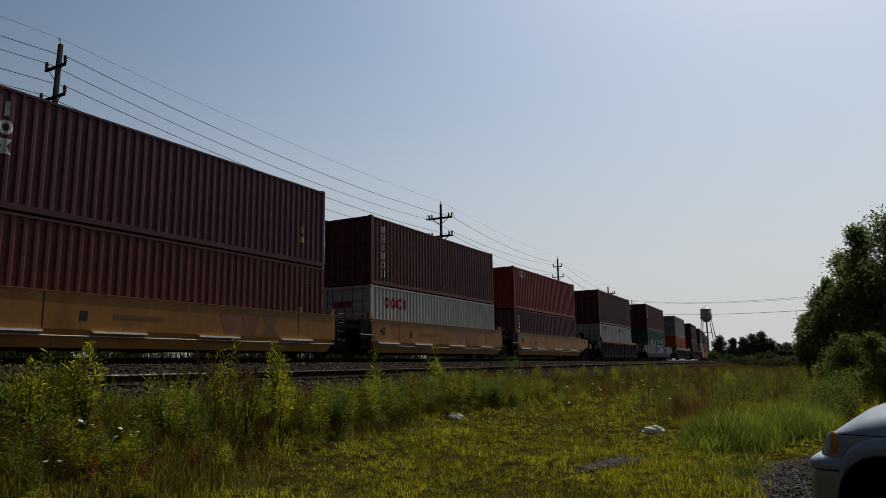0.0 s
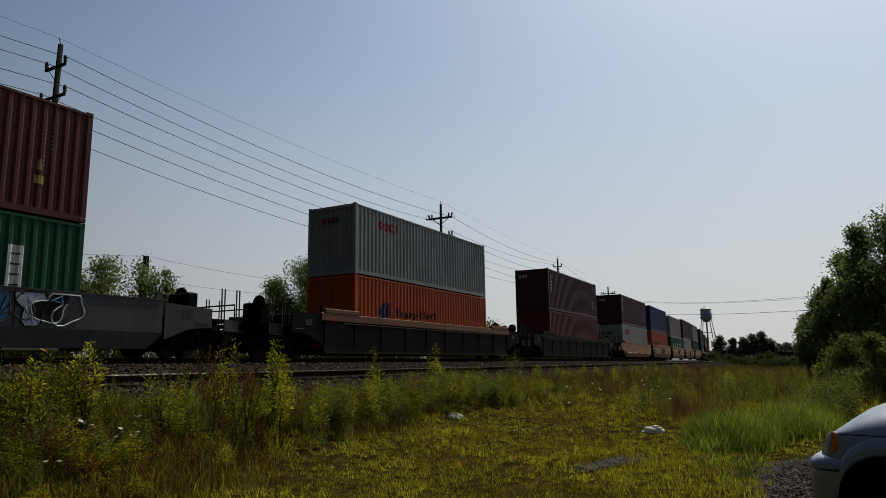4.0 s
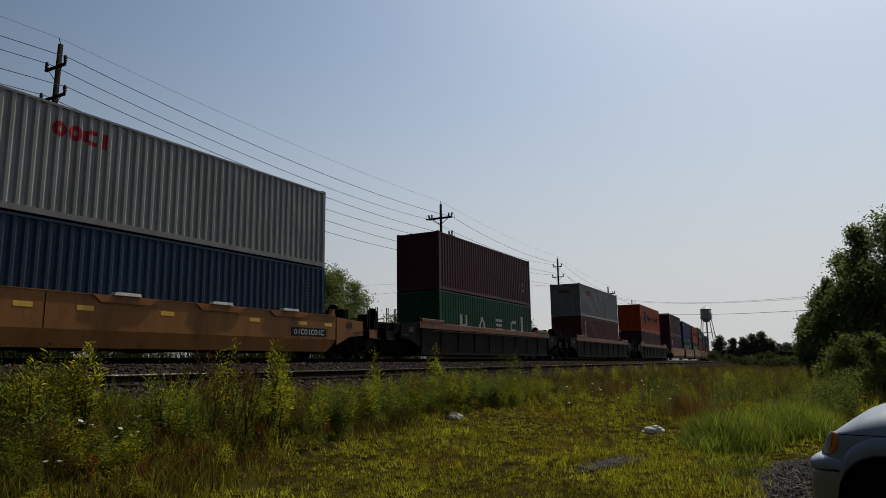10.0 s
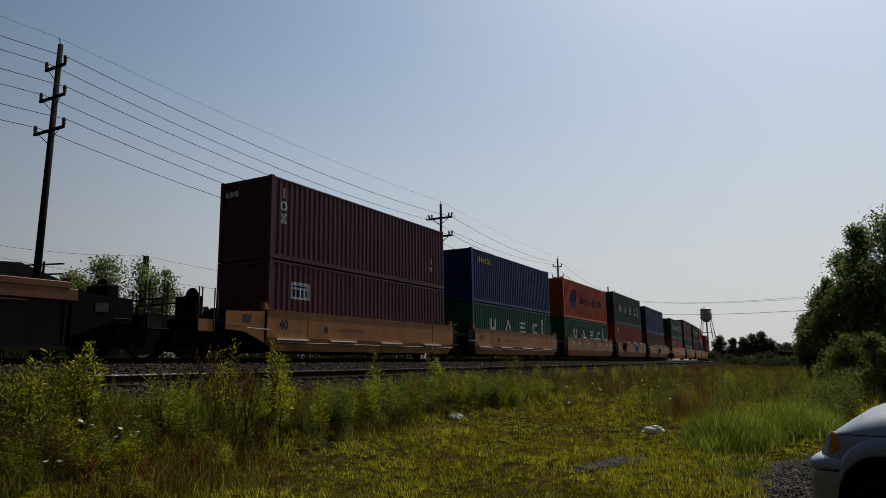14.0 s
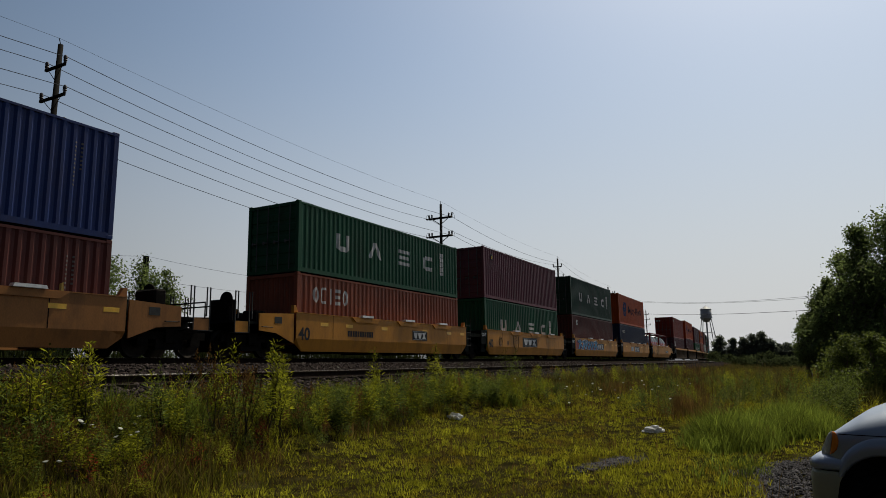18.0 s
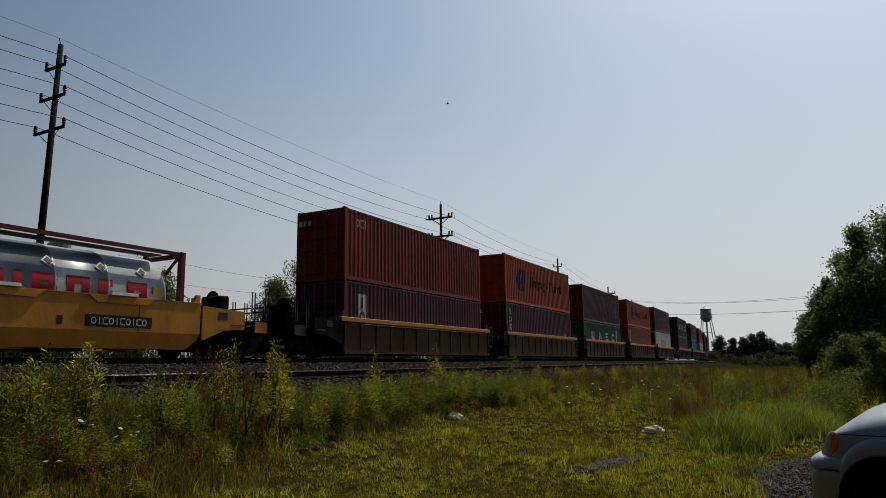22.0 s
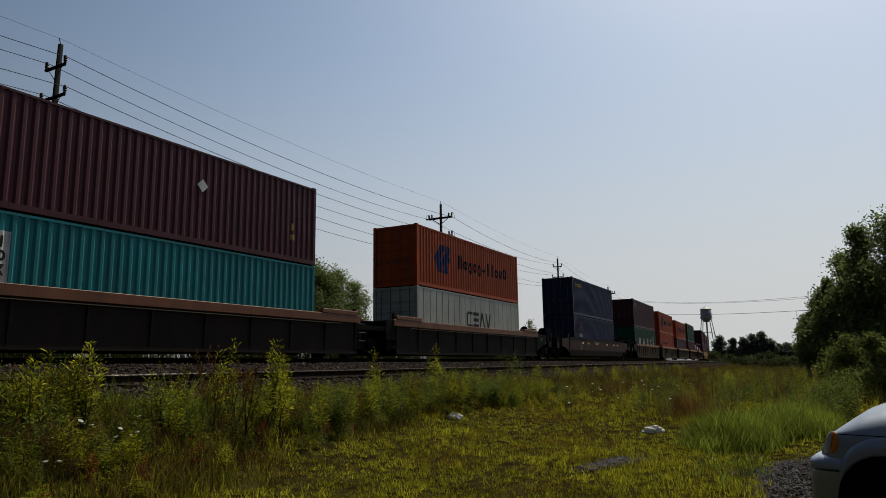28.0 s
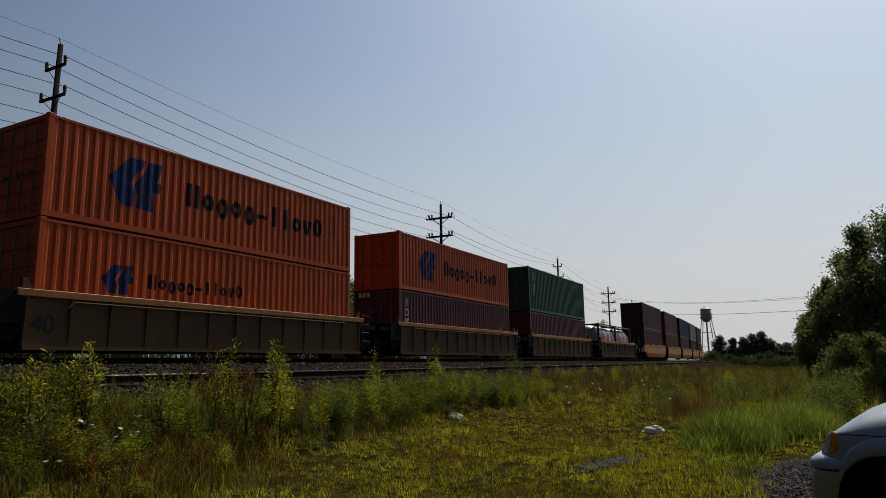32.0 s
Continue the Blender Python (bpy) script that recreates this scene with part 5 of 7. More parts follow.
def stones(name, label, n, sample, mat, size, seed):
    """Loose stones, each a dented eight-sided lump."""
    rng = np.random.default_rng(seed)
    base = np.array([(1, 0, 0), (-1, 0, 0), (0, 1, 0), (0, -1, 0), (0, 0, 1), (0, 0, -1)], float)
    tri = np.array([(0, 2, 4), (2, 1, 4), (1, 3, 4), (3, 0, 4), (2, 0, 5), (1, 2, 5), (3, 1, 5), (0, 3, 5)])
    P = sample(rng, n)
    sc = size * (0.5 + rng.random((n, 1, 1)) ** 2) * (0.65 + 0.6 * rng.random((n, 6, 1)))
    a = rng.random(n) * 6.28
    V = base[None] * sc
    c, s = np.cos(a)[:, None], np.sin(a)[:, None]
    V = np.stack([V[..., 0] * c - V[..., 1] * s + 0.3 * V[..., 2], V[..., 0] * s + V[..., 1] * c, V[..., 2] * 0.8 + 0.3 * V[..., 0]], -1) + P[:, None]
    F = (tri[None] + 6 * np.arange(n)[:, None, None]).reshape(-1, 3)
    return tagged(new(name, fast_mesh(name, V.reshape(-1, 3), F, mat)), label, "stones", kind="stuff")


def line_points(s, o, z):
    h = np.interp(s, GRID, HEADING)
    return np.stack([np.interp(s, GRID, LINE_X) - np.sin(h) * o, np.interp(s, GRID, LINE_Y) + np.cos(h) * o, z], -1)


def bed_sample(rng, n):
    s = 3 + 50 * rng.random(n) ** 1.5
    o = 9.9 + 6.9 * rng.random(n)
    bed = np.interp(o, (9.9, D_SIDE - 1.9, D_SIDE - 1.38, D_SIDE - 1.0, D_MAIN - 2.44, D_MAIN - 1.75, D_MAIN), (0.62, 0.87, 1.02, 1.08, 1.09, 1.49, 1.49))
    return line_points(s, o, bed + 0.01)


stones("ballast_stones", "crushed grey and rusty ballast stones", 44000, bed_sample, STONE, 0.048, 5)


def gravel_edge(x):
    """The uneven border of the gravel against the grass."""
    return 1.28 - 0.10 * (x - 6) + 0.22 * np.sin(x * 2.1) + 0.10 * np.sin(x * 5.3 + 1)


def gravel_sample(rng, n):
    x = 4.6 + 6.9 * rng.random(n) ** 1.15
    y = gravel_edge(x) - 4.2 * rng.random(n) ** 1.3 + rng.normal(0, 0.08, n)
    z = np.array([surface(a, b) for a, b in zip(x, y)])
    return np.stack([x, y, z + 0.006], -1)


stones("gravel", "dark grey crushed gravel of the parking place", 30000, gravel_sample, GRAVEL, 0.020, 6)


def patch_sample(rng, n):
    c = np.array([(9.9, 2.85), (10.2, 2.62), (9.4, 2.95)])[rng.integers(0, 3, n)]
    p = c + rng.normal(0, 1, (n, 2)) * (0.26, 0.085)
    z = np.array([surface(a, b) for a, b in p])
    return np.stack([p[:, 0], p[:, 1], z + 0.012], -1)


stones("gravel_patch", "bare patch of dark gravel in the grass", 4200, patch_sample, GRAVEL, 0.0165, 7)


# ---------------------------------------------------------------- poles and wires
POLE_OFF, POLE_TOP = 35.88, 19.43
POLES = [(-25.4, 0, 0), (20.6, 0.32, 0.0), (66.9, 0.0, 0.0), (113.6, 0.0, -0.15), (160.5, 0.0, -0.6), (206.0, 0, 0), (252.0, 0, 0)]
ARMS = (18.0, 16.2, 14.3)
ANGLE_ARMS = (17.8, 15.7, 13.6)      # wider spaced on the strain poles
STRAIN = (2, 4)


def pole_frame(i):
    s, lean, dz = POLES[i]
    x, y, h = line_at(s, POLE_OFF)
    return x, y, h, lean, dz


def utility_pole(i):
    x, y, h, lean, dz = pole_frame(i)
    p = thing("utility_pole", "tall weathered wooden power pole with crossarms", "utility pole", "power poles behind the railway")
    p.matrix_basis = pose(x, y, 0, 0, 0, math.degrees(h))
    top = POLE_TOP + dz
    bm = tube(bmesh.new(), (-0.3 * lean / top, 0, -0.3), (lean, 0, top), 0.23, 12, 0.14)
    part("pole_shaft", bm, POLE_WOOD, p, smooth=True)
    wide = 1.25 if i != 3 else 1.1
    double = i in STRAIN
    for j, z in enumerate(ANGLE_ARMS if double else ARMS):
        z = z + dz
        off = lean * z / top
        w = wide * (0.72 + 0.18 * j) if not double else 1.5
        q_ = 0.11 if double else 0.07
        part("crossarm", bevelled(boxes((off - 0.24, off - 0.10, -w, w, z - q_, z + q_)), 0.01), POLE_WOOD, p, "wooden crossarm").matrix_basis = pose(0, 0, 0)
        part("arm_brace", tubes(0.045 if double else 0.02, ((off - 0.16, -w * 0.7, z - 0.05), (off - 0.14, 0, z - 0.75)), ((off - 0.16, w * 0.7, z - 0.05), (off - 0.14, 0, z - 0.75))), STEEL, p)
        for sgn in (-1, 1):
            for q in ((w - 0.05, w - 0.42) if double else (w - 0.05,)):
                part("insulator", cached("insulator", PORCELAIN, lambda: lathe([(0.04, 0.05), (0.09, 0.1), (0.07, 0.18), (0.115, 0.22), (0.08, 0.3), (0.11, 0.34), (0.09, 0.48), (0.03, 0.54)], 8)), PORCELAIN, p).matrix_basis = pose(off - 0.15, sgn * q, z)
            if double:
                pts = [(off - 0.15 + 0.5 * math.cos(a), sgn * (w + 0.05), z - 0.05 + 0.55 * math.sin(a)) for a in [math.pi * k / 8 for k in range(9)]]
                part("jumper_wire", polyline(0.018, pts, 4), WIRE, p)
                part("strain_insulator", lathe([(0.05, -0.5), (0.11, -0.4), (0.06, -0.3), (0.11, -0.2), (0.05, -0.1)], 8, 'x'), PORCELAIN, p).matrix_basis = pose(off - 0.15, sgn * (w + 0.05), z - 0.05)
    part("top_pin", tubes(0.025, ((lean, 0, top), (lean - 0.12, 0, top + 0.35))), STEEL, p)
    return p


for i in range(len(POLES)):
    utility_pole(i)


def arm_end(i, j, sgn):
    x, y, h, lean, dz = pole_frame(i)
    top = POLE_TOP + dz
    z = (ANGLE_ARMS if i in STRAIN else ARMS)[j] + dz
    w = 1.5 if i in STRAIN else 1.25 * (0.72 + 0.18 * j)
    o = sgn * (w - 0.05)
    return Vector((x - math.sin(h) * o + math.cos(h) * (lean * z / top), y + math.cos(h) * o + math.sin(h) * (lean * z / top), z + (0.45 if i not in STRAIN else 0.0)))


def wire(a, b, sag, r=0.02, n=14, name="power_line", label="thin sagging overhead power line"):
    pts = []
    for i in range(n + 1):
        f = i / n
        p = a.lerp(b, f)
        p.z -= 4 * sag * f * (1 - f)
        pts.append(p)
    return tagged(new(name, mesh_of(polyline(r, pts, 4), WIRE, name=name)), label, "power line", "overhead wires")


for i in range(len(POLES) - 1):
    for j in range(3):
        for sgn in (-1, 1):
            wire(arm_end(i, j, sgn), arm_end(i + 1, j, sgn), 0.9)
    a, b = pole_frame(i), pole_frame(i + 1)
    wire(Vector((a[0] + a[3], a[1], POLE_TOP + a[4] + 0.35)), Vector((b[0] + b[3], b[1], POLE_TOP + b[4] + 0.35)), 0.5, 0.009)


# ---------------------------------------------------------------- trees
def leaf_cloud(rng, blobs, n, size, mat, name="crown"):
    """Many small leaves in uneven clumps; blobs are (centre, radii)."""
    tot = sum(r[0] * r[1] for _, r in blobs)
    V = []
    for c, r in blobs:
        m = max(25, int(n * (r[0] * r[1]) / tot))
        d = np.clip(rng.normal(0, 0.55, (m, 3)), -1.3, 1.3)
        V.append(np.array(c) + d * np.array(r))
    P = np.concatenate(V)
    m = len(P)
    u = rng.normal(0, 1, (m, 3)); u /= np.linalg.norm(u, axis=1)[:, None]
    w = np.cross(u, rng.normal(0, 1, (m, 3))); w /= np.linalg.norm(w, axis=1)[:, None]
    s = size * (0.6 + 0.8 * rng.random((m, 1)))
    Q = np.stack([P - u * s, P + w * s * 0.55, P + u * s, P - w * s * 0.55], 1).reshape(-1, 3)
    F = np.arange(4 * m).reshape(-1, 4)
    return fast_mesh(name, Q, F, mat)


def tree(name, label, x, y, z, trunk_h, blobs, n, leaf, mat, seed, trunk_r=0.16, group=""):
    rng = np.random.default_rng(seed)
    t = thing(name, label, "tree" if name != "bush" else "bush", group)
    t.matrix_basis = pose(x, y, z)
    bm = bmesh.new()
    mid = Vector((0.1, 0.05, trunk_h * 0.55))
    tube(bm, (0, 0, -0.2), mid, trunk_r, 8, trunk_r * 0.8)
    tube(bm, mid, (0, 0, trunk_h), trunk_r * 0.8, 8, trunk_r * 0.45)
    for c, r in blobs:
        a = mid.lerp(Vector((0, 0, trunk_h)), 0.3 + 0.6 * rng.random())
        k = a.lerp(Vector(c), 0.5) + Vector((0, 0, 0.25))
        tube(bm, a, k, trunk_r * 0.4, 6, trunk_r * 0.28)
        tube(bm, k, c, trunk_r * 0.28, 6, trunk_r * 0.1)
    part("trunk", bm, BARK, t, smooth=True)
    part("crown", leaf_cloud(rng, blobs, n, leaf, mat), mat, t)
    return t


def ray(px, py, dist):
    """A point dist metres from the eye (level distance) in the direction of a picture position."""
    right = Vector((math.cos(YAW), math.sin(YAW), 0))
    up = right.cross(AHEAD)
    ro = radians(-0.825)
    r2, u2 = right * math.cos(ro) + up * math.sin(ro), up * math.cos(ro) - right * math.sin(ro)
    d = AHEAD + r2 * ((px - 784) / 1199.45) - u2 * ((py - 441) / 1199.45)
    return EYE + d * (dist / math.hypot(d.x, d.y))


def ground_hit(px, py):
    """Where the line of sight through a picture position meets the ground."""
    d = (ray(px, py, 1.0) - EYE)
    t = 2.0
    while t < 200:
        p = EYE + d * t
        if p.z < surface(p.x, p.y):
            return p
        t += 0.02
    return EYE + d * 200


def crown_blobs(rng, w, z0, z1, n, depth=None):
    """Overlapping round clumps that fill an egg-shaped crown."""
    out = []
    for i in range(n):
        f = rng.random()
        z = z0 + (z1 - z0) * f
        k = max(0.12, 1 - abs(f - 0.35) ** 1.5 * 1.9)
        a, q = rng.random() * 6.28, math.sqrt(rng.random())
        r = w * (0.26 + 0.24 * rng.random()) * (0.55 + 0.45 * k)
        out.append(((math.cos(a) * w * 0.85 * k * q, math.sin(a) * (depth or w) * 0.85 * k * q, min(z, z1 - 0.75 * r)), (r, r, r * (0.7 + 0.4 * rng.random()))))
    return out


def grove():
    rng = np.random.default_rng(11)
    # cottonwoods at the field's edge
    for px, dist, top, w, n, seed in ((1600, 34, 372, 2.3, 6000, 1), (1545, 35, 398, 1.35, 4600, 2), (1508, 36, 440, 1.1, 3600, 3), (1478, 37, 490, 1.05, 3200, 4), (1452, 38, 530, 0.9, 2800, 5), (1432, 39, 560, 0.72, 2200, 6), (1560, 36, 470, 1.7, 4200, 16), (1505, 37, 530, 1.4, 3200, 17), (1472, 38, 575, 1.1, 2600, 18)):
        p = ray(px, 640, dist)
        ztop = ray(px, top, dist).z
        tree("tree", "leafy green cottonwood tree at the field's edge", p.x, p.y, 0, ztop * 0.8, crown_blobs(rng, w, 1.3, ztop, 60), int(n * 3.0), 0.060, LEAF, seed, 0.14, "trees at the field's edge")
    for px, dist, top, w, n, seed in ((1500, 29, 585, 1.0, 1500, 7), (1548, 27, 580, 0.9, 1500, 8), (1600, 27, 585, 1.2, 1500, 9)):
        p = ray(px, 640, dist)
        tree("bush", "light green leafy bush before the trees", p.x, p.y, 0, 1.0, crown_blobs(rng, w, 0.3, ray(px, top, dist).z - 0.2, 16), n * 4, 0.045, LEAF_LIGHT, seed, 0.04, "bushes at the field's edge")
    # behind the railway
    for px, dist, top, w, n, seed, m in ((545, 55, 462, 3.3, 7000, 21, LEAF), (592, 56, 478, 2.7, 5200, 22, LEAF), (622, 58, 498, 2.2, 3000, 23, LEAF), (485, 54, 494, 2.3, 4200, 24, LEAF), (175, 47, 452, 2.5, 2600, 25, LEAF), (240, 48, 456, 2.0, 1700, 26, LEAF), (118, 46, 480, 2.0, 2200, 27, LEAF), (285, 47, 478, 1.7, 1300, 28, LEAF),
                                         (700, 90, 555, 3.4, 2200, 29, LEAF), (770, 95, 535, 1.6, 1800, 30, LEAF), (820, 95, 550, 2.6, 1800, 31, LEAF), (870, 100, 565, 3.0, 1500, 32, LEAF), (940, 130, 568, 2.6, 1500, 33, LEAF), (1000, 160, 560, 2.6, 1500, 34, LEAF), (1068, 180, 560, 2.8, 1500, 35, LEAF)):
        p = ray(px, 650, dist)
        ztop = ray(px, top, dist).z
        tree("tree", "leafy green tree behind the railway", p.x, p.y, 0, ztop * 0.75, crown_blobs(rng, w, max(1.0, ztop * 0.25), ztop, 34), int(n * (4.2 if dist < 60 else 1.3)), 0.082 if dist < 60 else 0.13, m, seed, 0.12, "trees behind the railway")
    # far tree line
    k = 40
    for px, top, w in ((1262, 622, 5), (1276, 594, 5), (1300, 600, 4.4), (1318, 598, 4.5), (1335, 592, 5.5), (1352, 588, 5), (1366, 600, 5), (1382, 610, 5), (1396, 608, 5), (1290, 625, 6), (1372, 622, 6), (1415, 612, 5)):
        k += 1
        dist = 250
        p = ray(px, 640, dist)
        ztop = ray(px, top, dist).z
        tree("tree", "dark tree of the distant tree line, leaves toned for haze", p.x, p.y, 0, ztop * 0.75, crown_blobs(rng, w * 0.62, 1.5, ztop, 34), 3600, 0.33, FAR_LEAF, k, 0.3, "distant tree line")
    for i in range(40):
        px = 1245 + i * 8
        dist = 150 + 60 * rng.random()
        p = ray(px, 640, dist)
        h = ray(px, 632 - 10 * rng.random(), dist).z
        k += 1
        tree("bush", "low dark scrub at the far end of the field", p.x, p.y, 0, h * 0.6, crown_blobs(rng, 2.4, 0.4, max(0.9, h - 0.2), 5), 520, 0.2, FAR_SCRUB, k, 0.05, "distant scrub")


grove()


# ---------------------------------------------------------------- water tower
def water_tower():
    p = ray(1256, 640, 490)
    t = thing("water_tower", "pale grey elevated water tower with a conical roof", "water tower")
    t.matrix_basis = pose(p.x, p.y, 0)
    z = lambda y: ray(1251, y, 490).z
    r = 3.55
    zt, zs, zb, zl = z(541), z(548), z(563), z(571)
    part("tank_roof", lathe([(r * 1.08, zs), (r * 1.06, zs + 0.15), (0.3, zt - 0.3), (0.15, zt)], 24), TOWER, t)
    part("tank_bowl", lathe([(0.3, zl), (r * 0.5, zl + 0.5), (r * 0.85, zl + 2.0), (r, zb), (r, zs)], 24, 'z'), TOWER, t, smooth=True)
    part("balcony", lathe([(r * 1.02, zb - 0.2), (r * 1.1, zb - 0.2), (r * 1.1, zb + 0.8), (r * 1.07, zb + 0.8), (r * 1.07, zb), (r * 1.02, zb)], 24), TOWER, t)
    part("riser", tubes(0.55, ((0, 0, 0), (0, 0, zl + 0.3)), n=10), TOWER, t)
    foot = 8.8
    for k in range(4):
        a = math.pi / 4 + k * math.pi / 2 + 0.35
        b = a + math.pi / 2
        part("leg", tubes(0.26, ((foot * math.cos(a), foot * math.sin(a), 0), (r * 0.98 * math.cos(a), r * 0.98 * math.sin(a), zb)), n=6), TOWER, t)
        for f in (0.36, 0.68):
            q = foot + (r - foot) * f
            part("strut", tubes(0.13, ((q * math.cos(a), q * math.sin(a), zb * f), (q * math.cos(b), q * math.sin(b), zb * f)), n=5), TOWER, t)
        for f0, f1 in ((0.02, 0.36), (0.36, 0.68)):
            q0, q1 = foot + (r - foot) * f0, foot + (r - foot) * f1
            part("cross_rod", tubes(0.05, ((q0 * math.cos(a), q0 * math.sin(a), zb * f0), (q1 * math.cos(b), q1 * math.sin(b), zb * f1)), ((q0 * math.cos(b), q0 * math.sin(b), zb * f0), (q1 * math.cos(a), q1 * math.sin(a), zb * f1)), n=4), TOWER, t)


water_tower()

# wires that cross from the far poles to the trees
for y0, y1, sag, r in ((526, 520, 0.85, 0.016), (529, 524, 0.7, 0.016), (551, 546, 0.55, 0.024)):
    wire(ray(1080, y0, 123), ray(1480, y1, 60), sag, r)


# ---------------------------------------------------------------- far buildings and second pole line
def house():
    c = ray(-105, 650, 62)
    h = thing("house", "dark-roofed low house behind the railway", "house")
    h.matrix_basis = pose(c.x, c.y, 0, 0, 0, -28)
    ridge = ray(10, 480, 62).z
    eave = ray(70, 520, 62).z
    part("wall", boxes((-7.9, 7.9, -5, 5, -0.2, eave)), SIDING, h)
    part("roof", prism([(-8.3, eave - 0.1), (8.3, eave - 0.1), (4.3, ridge), (-4.3, ridge)], -5.5, 5.5), SHINGLE, h)
    for x in (-4, 0, 4):
        w = part("window", boxes((x - 0.6, x + 0.6, -5.04, -4.98, 1.2, 2.5)), PLASTIC, h)
        part("sill", boxes((x - 0.7, x + 0.7, -5.1, -4.98, 1.1, 1.18)), SIDING, w)


house()


def small_pole(px, top, dist, arm=1.0, n_arm=1, r=0.13):
    p = ray(px, 650, dist)
    z = ray(px, top, dist).z
    t = thing("utility_pole", "slim distant wooden utility pole", "utility pole", "smaller poles behind the railway")
    t.matrix_basis = pose(p.x, p.y, 0, 0, 0, 20)
    part("pole_shaft", tubes(r, ((0, 0, -0.2), (0, 0, z)), n=8), POLE_WOOD, t)
    for k in range(n_arm):
        part("crossarm", boxes((-0.08, 0.08, -arm, arm, z - 0.35 - k * 0.9, z - 0.22 - k * 0.9)), POLE_WOOD, t)
    return Vector((p.x, p.y, z))


a1 = small_pole(247, 453, 52, 0.3, 0, 0.2)
a2 = small_pole(738, 500, 75, 0.7, 1)
a3 = small_pole(800, 514, 110, 1.1, 3)
a4 = small_pole(62, 462, 70, 2.0, 2, 0.1)
for dz in (0.0, -1.6):
    wire(a1 + Vector((0, 0, dz)), a2 + Vector((0, 0, dz * 0.5)), 1.0, 0.012)
    wire(ray(-60, 425 + dz * -10, 60), a1 + Vector((0, 0, dz)), 0.3, 0.014)
wire(a2, a3, 1.0, 0.012)


# ---------------------------------------------------------------- grass and weeds
def blades(name, label, n, sample, height, width, mat, seed, lean=0.45, category="grass", bent=True):
    """Bent grass blades as one sheet of stuff; sample gives (x, y) and a height factor."""
    rng = np.random.default_rng(seed)
    xy, hf = sample(rng, n)
    n = len(xy)
    z = SURF(xy[:, 0], xy[:, 1])
    a = rng.random(n) * 6.283
    h = height * hf * (0.5 + 0.8 * rng.random(n))
    w = width * (0.6 + 0.8 * rng.random(n))
    ln = lean * h * (0.2 + rng.random(n))
    dx, dy = np.cos(a), np.sin(a)
    b = rng.random(n) * 6.283
    sx, sy = np.cos(b) * w, np.sin(b) * w
    P = np.stack([xy[:, 0], xy[:, 1], z - 0.02], -1)
    mid = P + np.stack([dx * ln * 0.35, dy * ln * 0.35, h * 0.6], -1)
    tip = P + np.stack([dx * ln, dy * ln, h], -1)
    S = np.stack([sx, sy, 0 * sx], -1)
    if not bent:
        V = np.stack([P - S, P + S, tip + S * 0.15, tip - S * 0.15], 1).reshape(-1, 3)
        return tagged(new(name, fast_mesh(name, V, np.arange(4 * n).reshape(-1, 4), mat)), label, category, kind="stuff")
    V = np.stack([P - S, P + S, mid + S * 0.7, mid - S * 0.7, tip + S * 0.08, tip - S * 0.08], 1).reshape(-1, 3)
    i = 6 * np.arange(n)[:, None]
    F = np.concatenate([i + np.array([0, 1, 2, 3]), i + np.array([3, 2, 4, 5])])
    return tagged(new(name, fast_mesh(name, V, F, mat)), label, category, kind="stuff")


_gx, _gy = np.arange(-5, 125, 0.5), np.arange(-12, 28, 0.25)
_gz = np.array([[surface(x, y + line_y(x)) for y in _gy] for x in _gx])


def SURF(x, y):
    o = y - np.interp(x, LINE_X, LINE_Y)
    fi, fj = np.clip((x + 5) / 0.5, 0, len(_gx) - 2), np.clip((o + 12) / 0.25, 0, len(_gy) - 2)
    i, j = fi.astype(int), fj.astype(int)
    u, v = fi - i, fj - j
    return _gz[i, j] * (1 - u) * (1 - v) + _gz[i + 1, j] * u * (1 - v) + _gz[i, j + 1] * (1 - u) * v + _gz[i + 1, j + 1] * u * v


DARK_SPOT, DARK_SPOT_B = ground_hit(400, 795), ground_hit(905, 825)


def bare(x, y):
    """Places without grass: the gravel and its patch."""
    g = (x < 11.6) & (y < gravel_edge(x) - 0.1) & (y > -2.6)
    p = (((x - 9.75) / 0.65) ** 2 + ((y - 2.78) / 0.16) ** 2) < 1
    q = (((x - DARK_SPOT.x) / 0.55) ** 2 + ((y - DARK_SPOT.y) / 0.25) ** 2) < 1
    r = (((x - DARK_SPOT_B.x) / 0.35) ** 2 + ((y - DARK_SPOT_B.y) / 0.15) ** 2) < 1
    return g | p | q | r


def field(x0, x1, o0, o1, power=1.5, keep_bare=True, hmap=None, tuft=14, spread=0.075):
    """Blades in tufts of uneven size, with gaps between them."""
    def f(rng, n):
        m = n // tuft
        x = x0 + (x1 - x0) * rng.random(m) ** power
        y = o0 + (o1 - o0) * rng.random(m) + np.interp(x, LINE_X, LINE_Y)
        hf = (0.3 + 1.25 * rng.random(m) ** 2) * (0.85 + 0.35 * np.sin(x * 0.9 + 2 * np.sin(y * 0.7)) * np.sin(y * 1.1 + 1.3))
        if hmap:
            hf = hf * hmap(x, y)
        k = ~bare(x, y) if keep_bare else np.ones(m, bool)
        x, y, hf = (np.repeat(v[k], tuft) for v in (x, y, hf))
        x = x + rng.normal(0, spread, len(x))
        y = y + rng.normal(0, spread, len(y))
        return np.stack([x, y], -1), np.clip(hf, 0.12, 2)
    return f


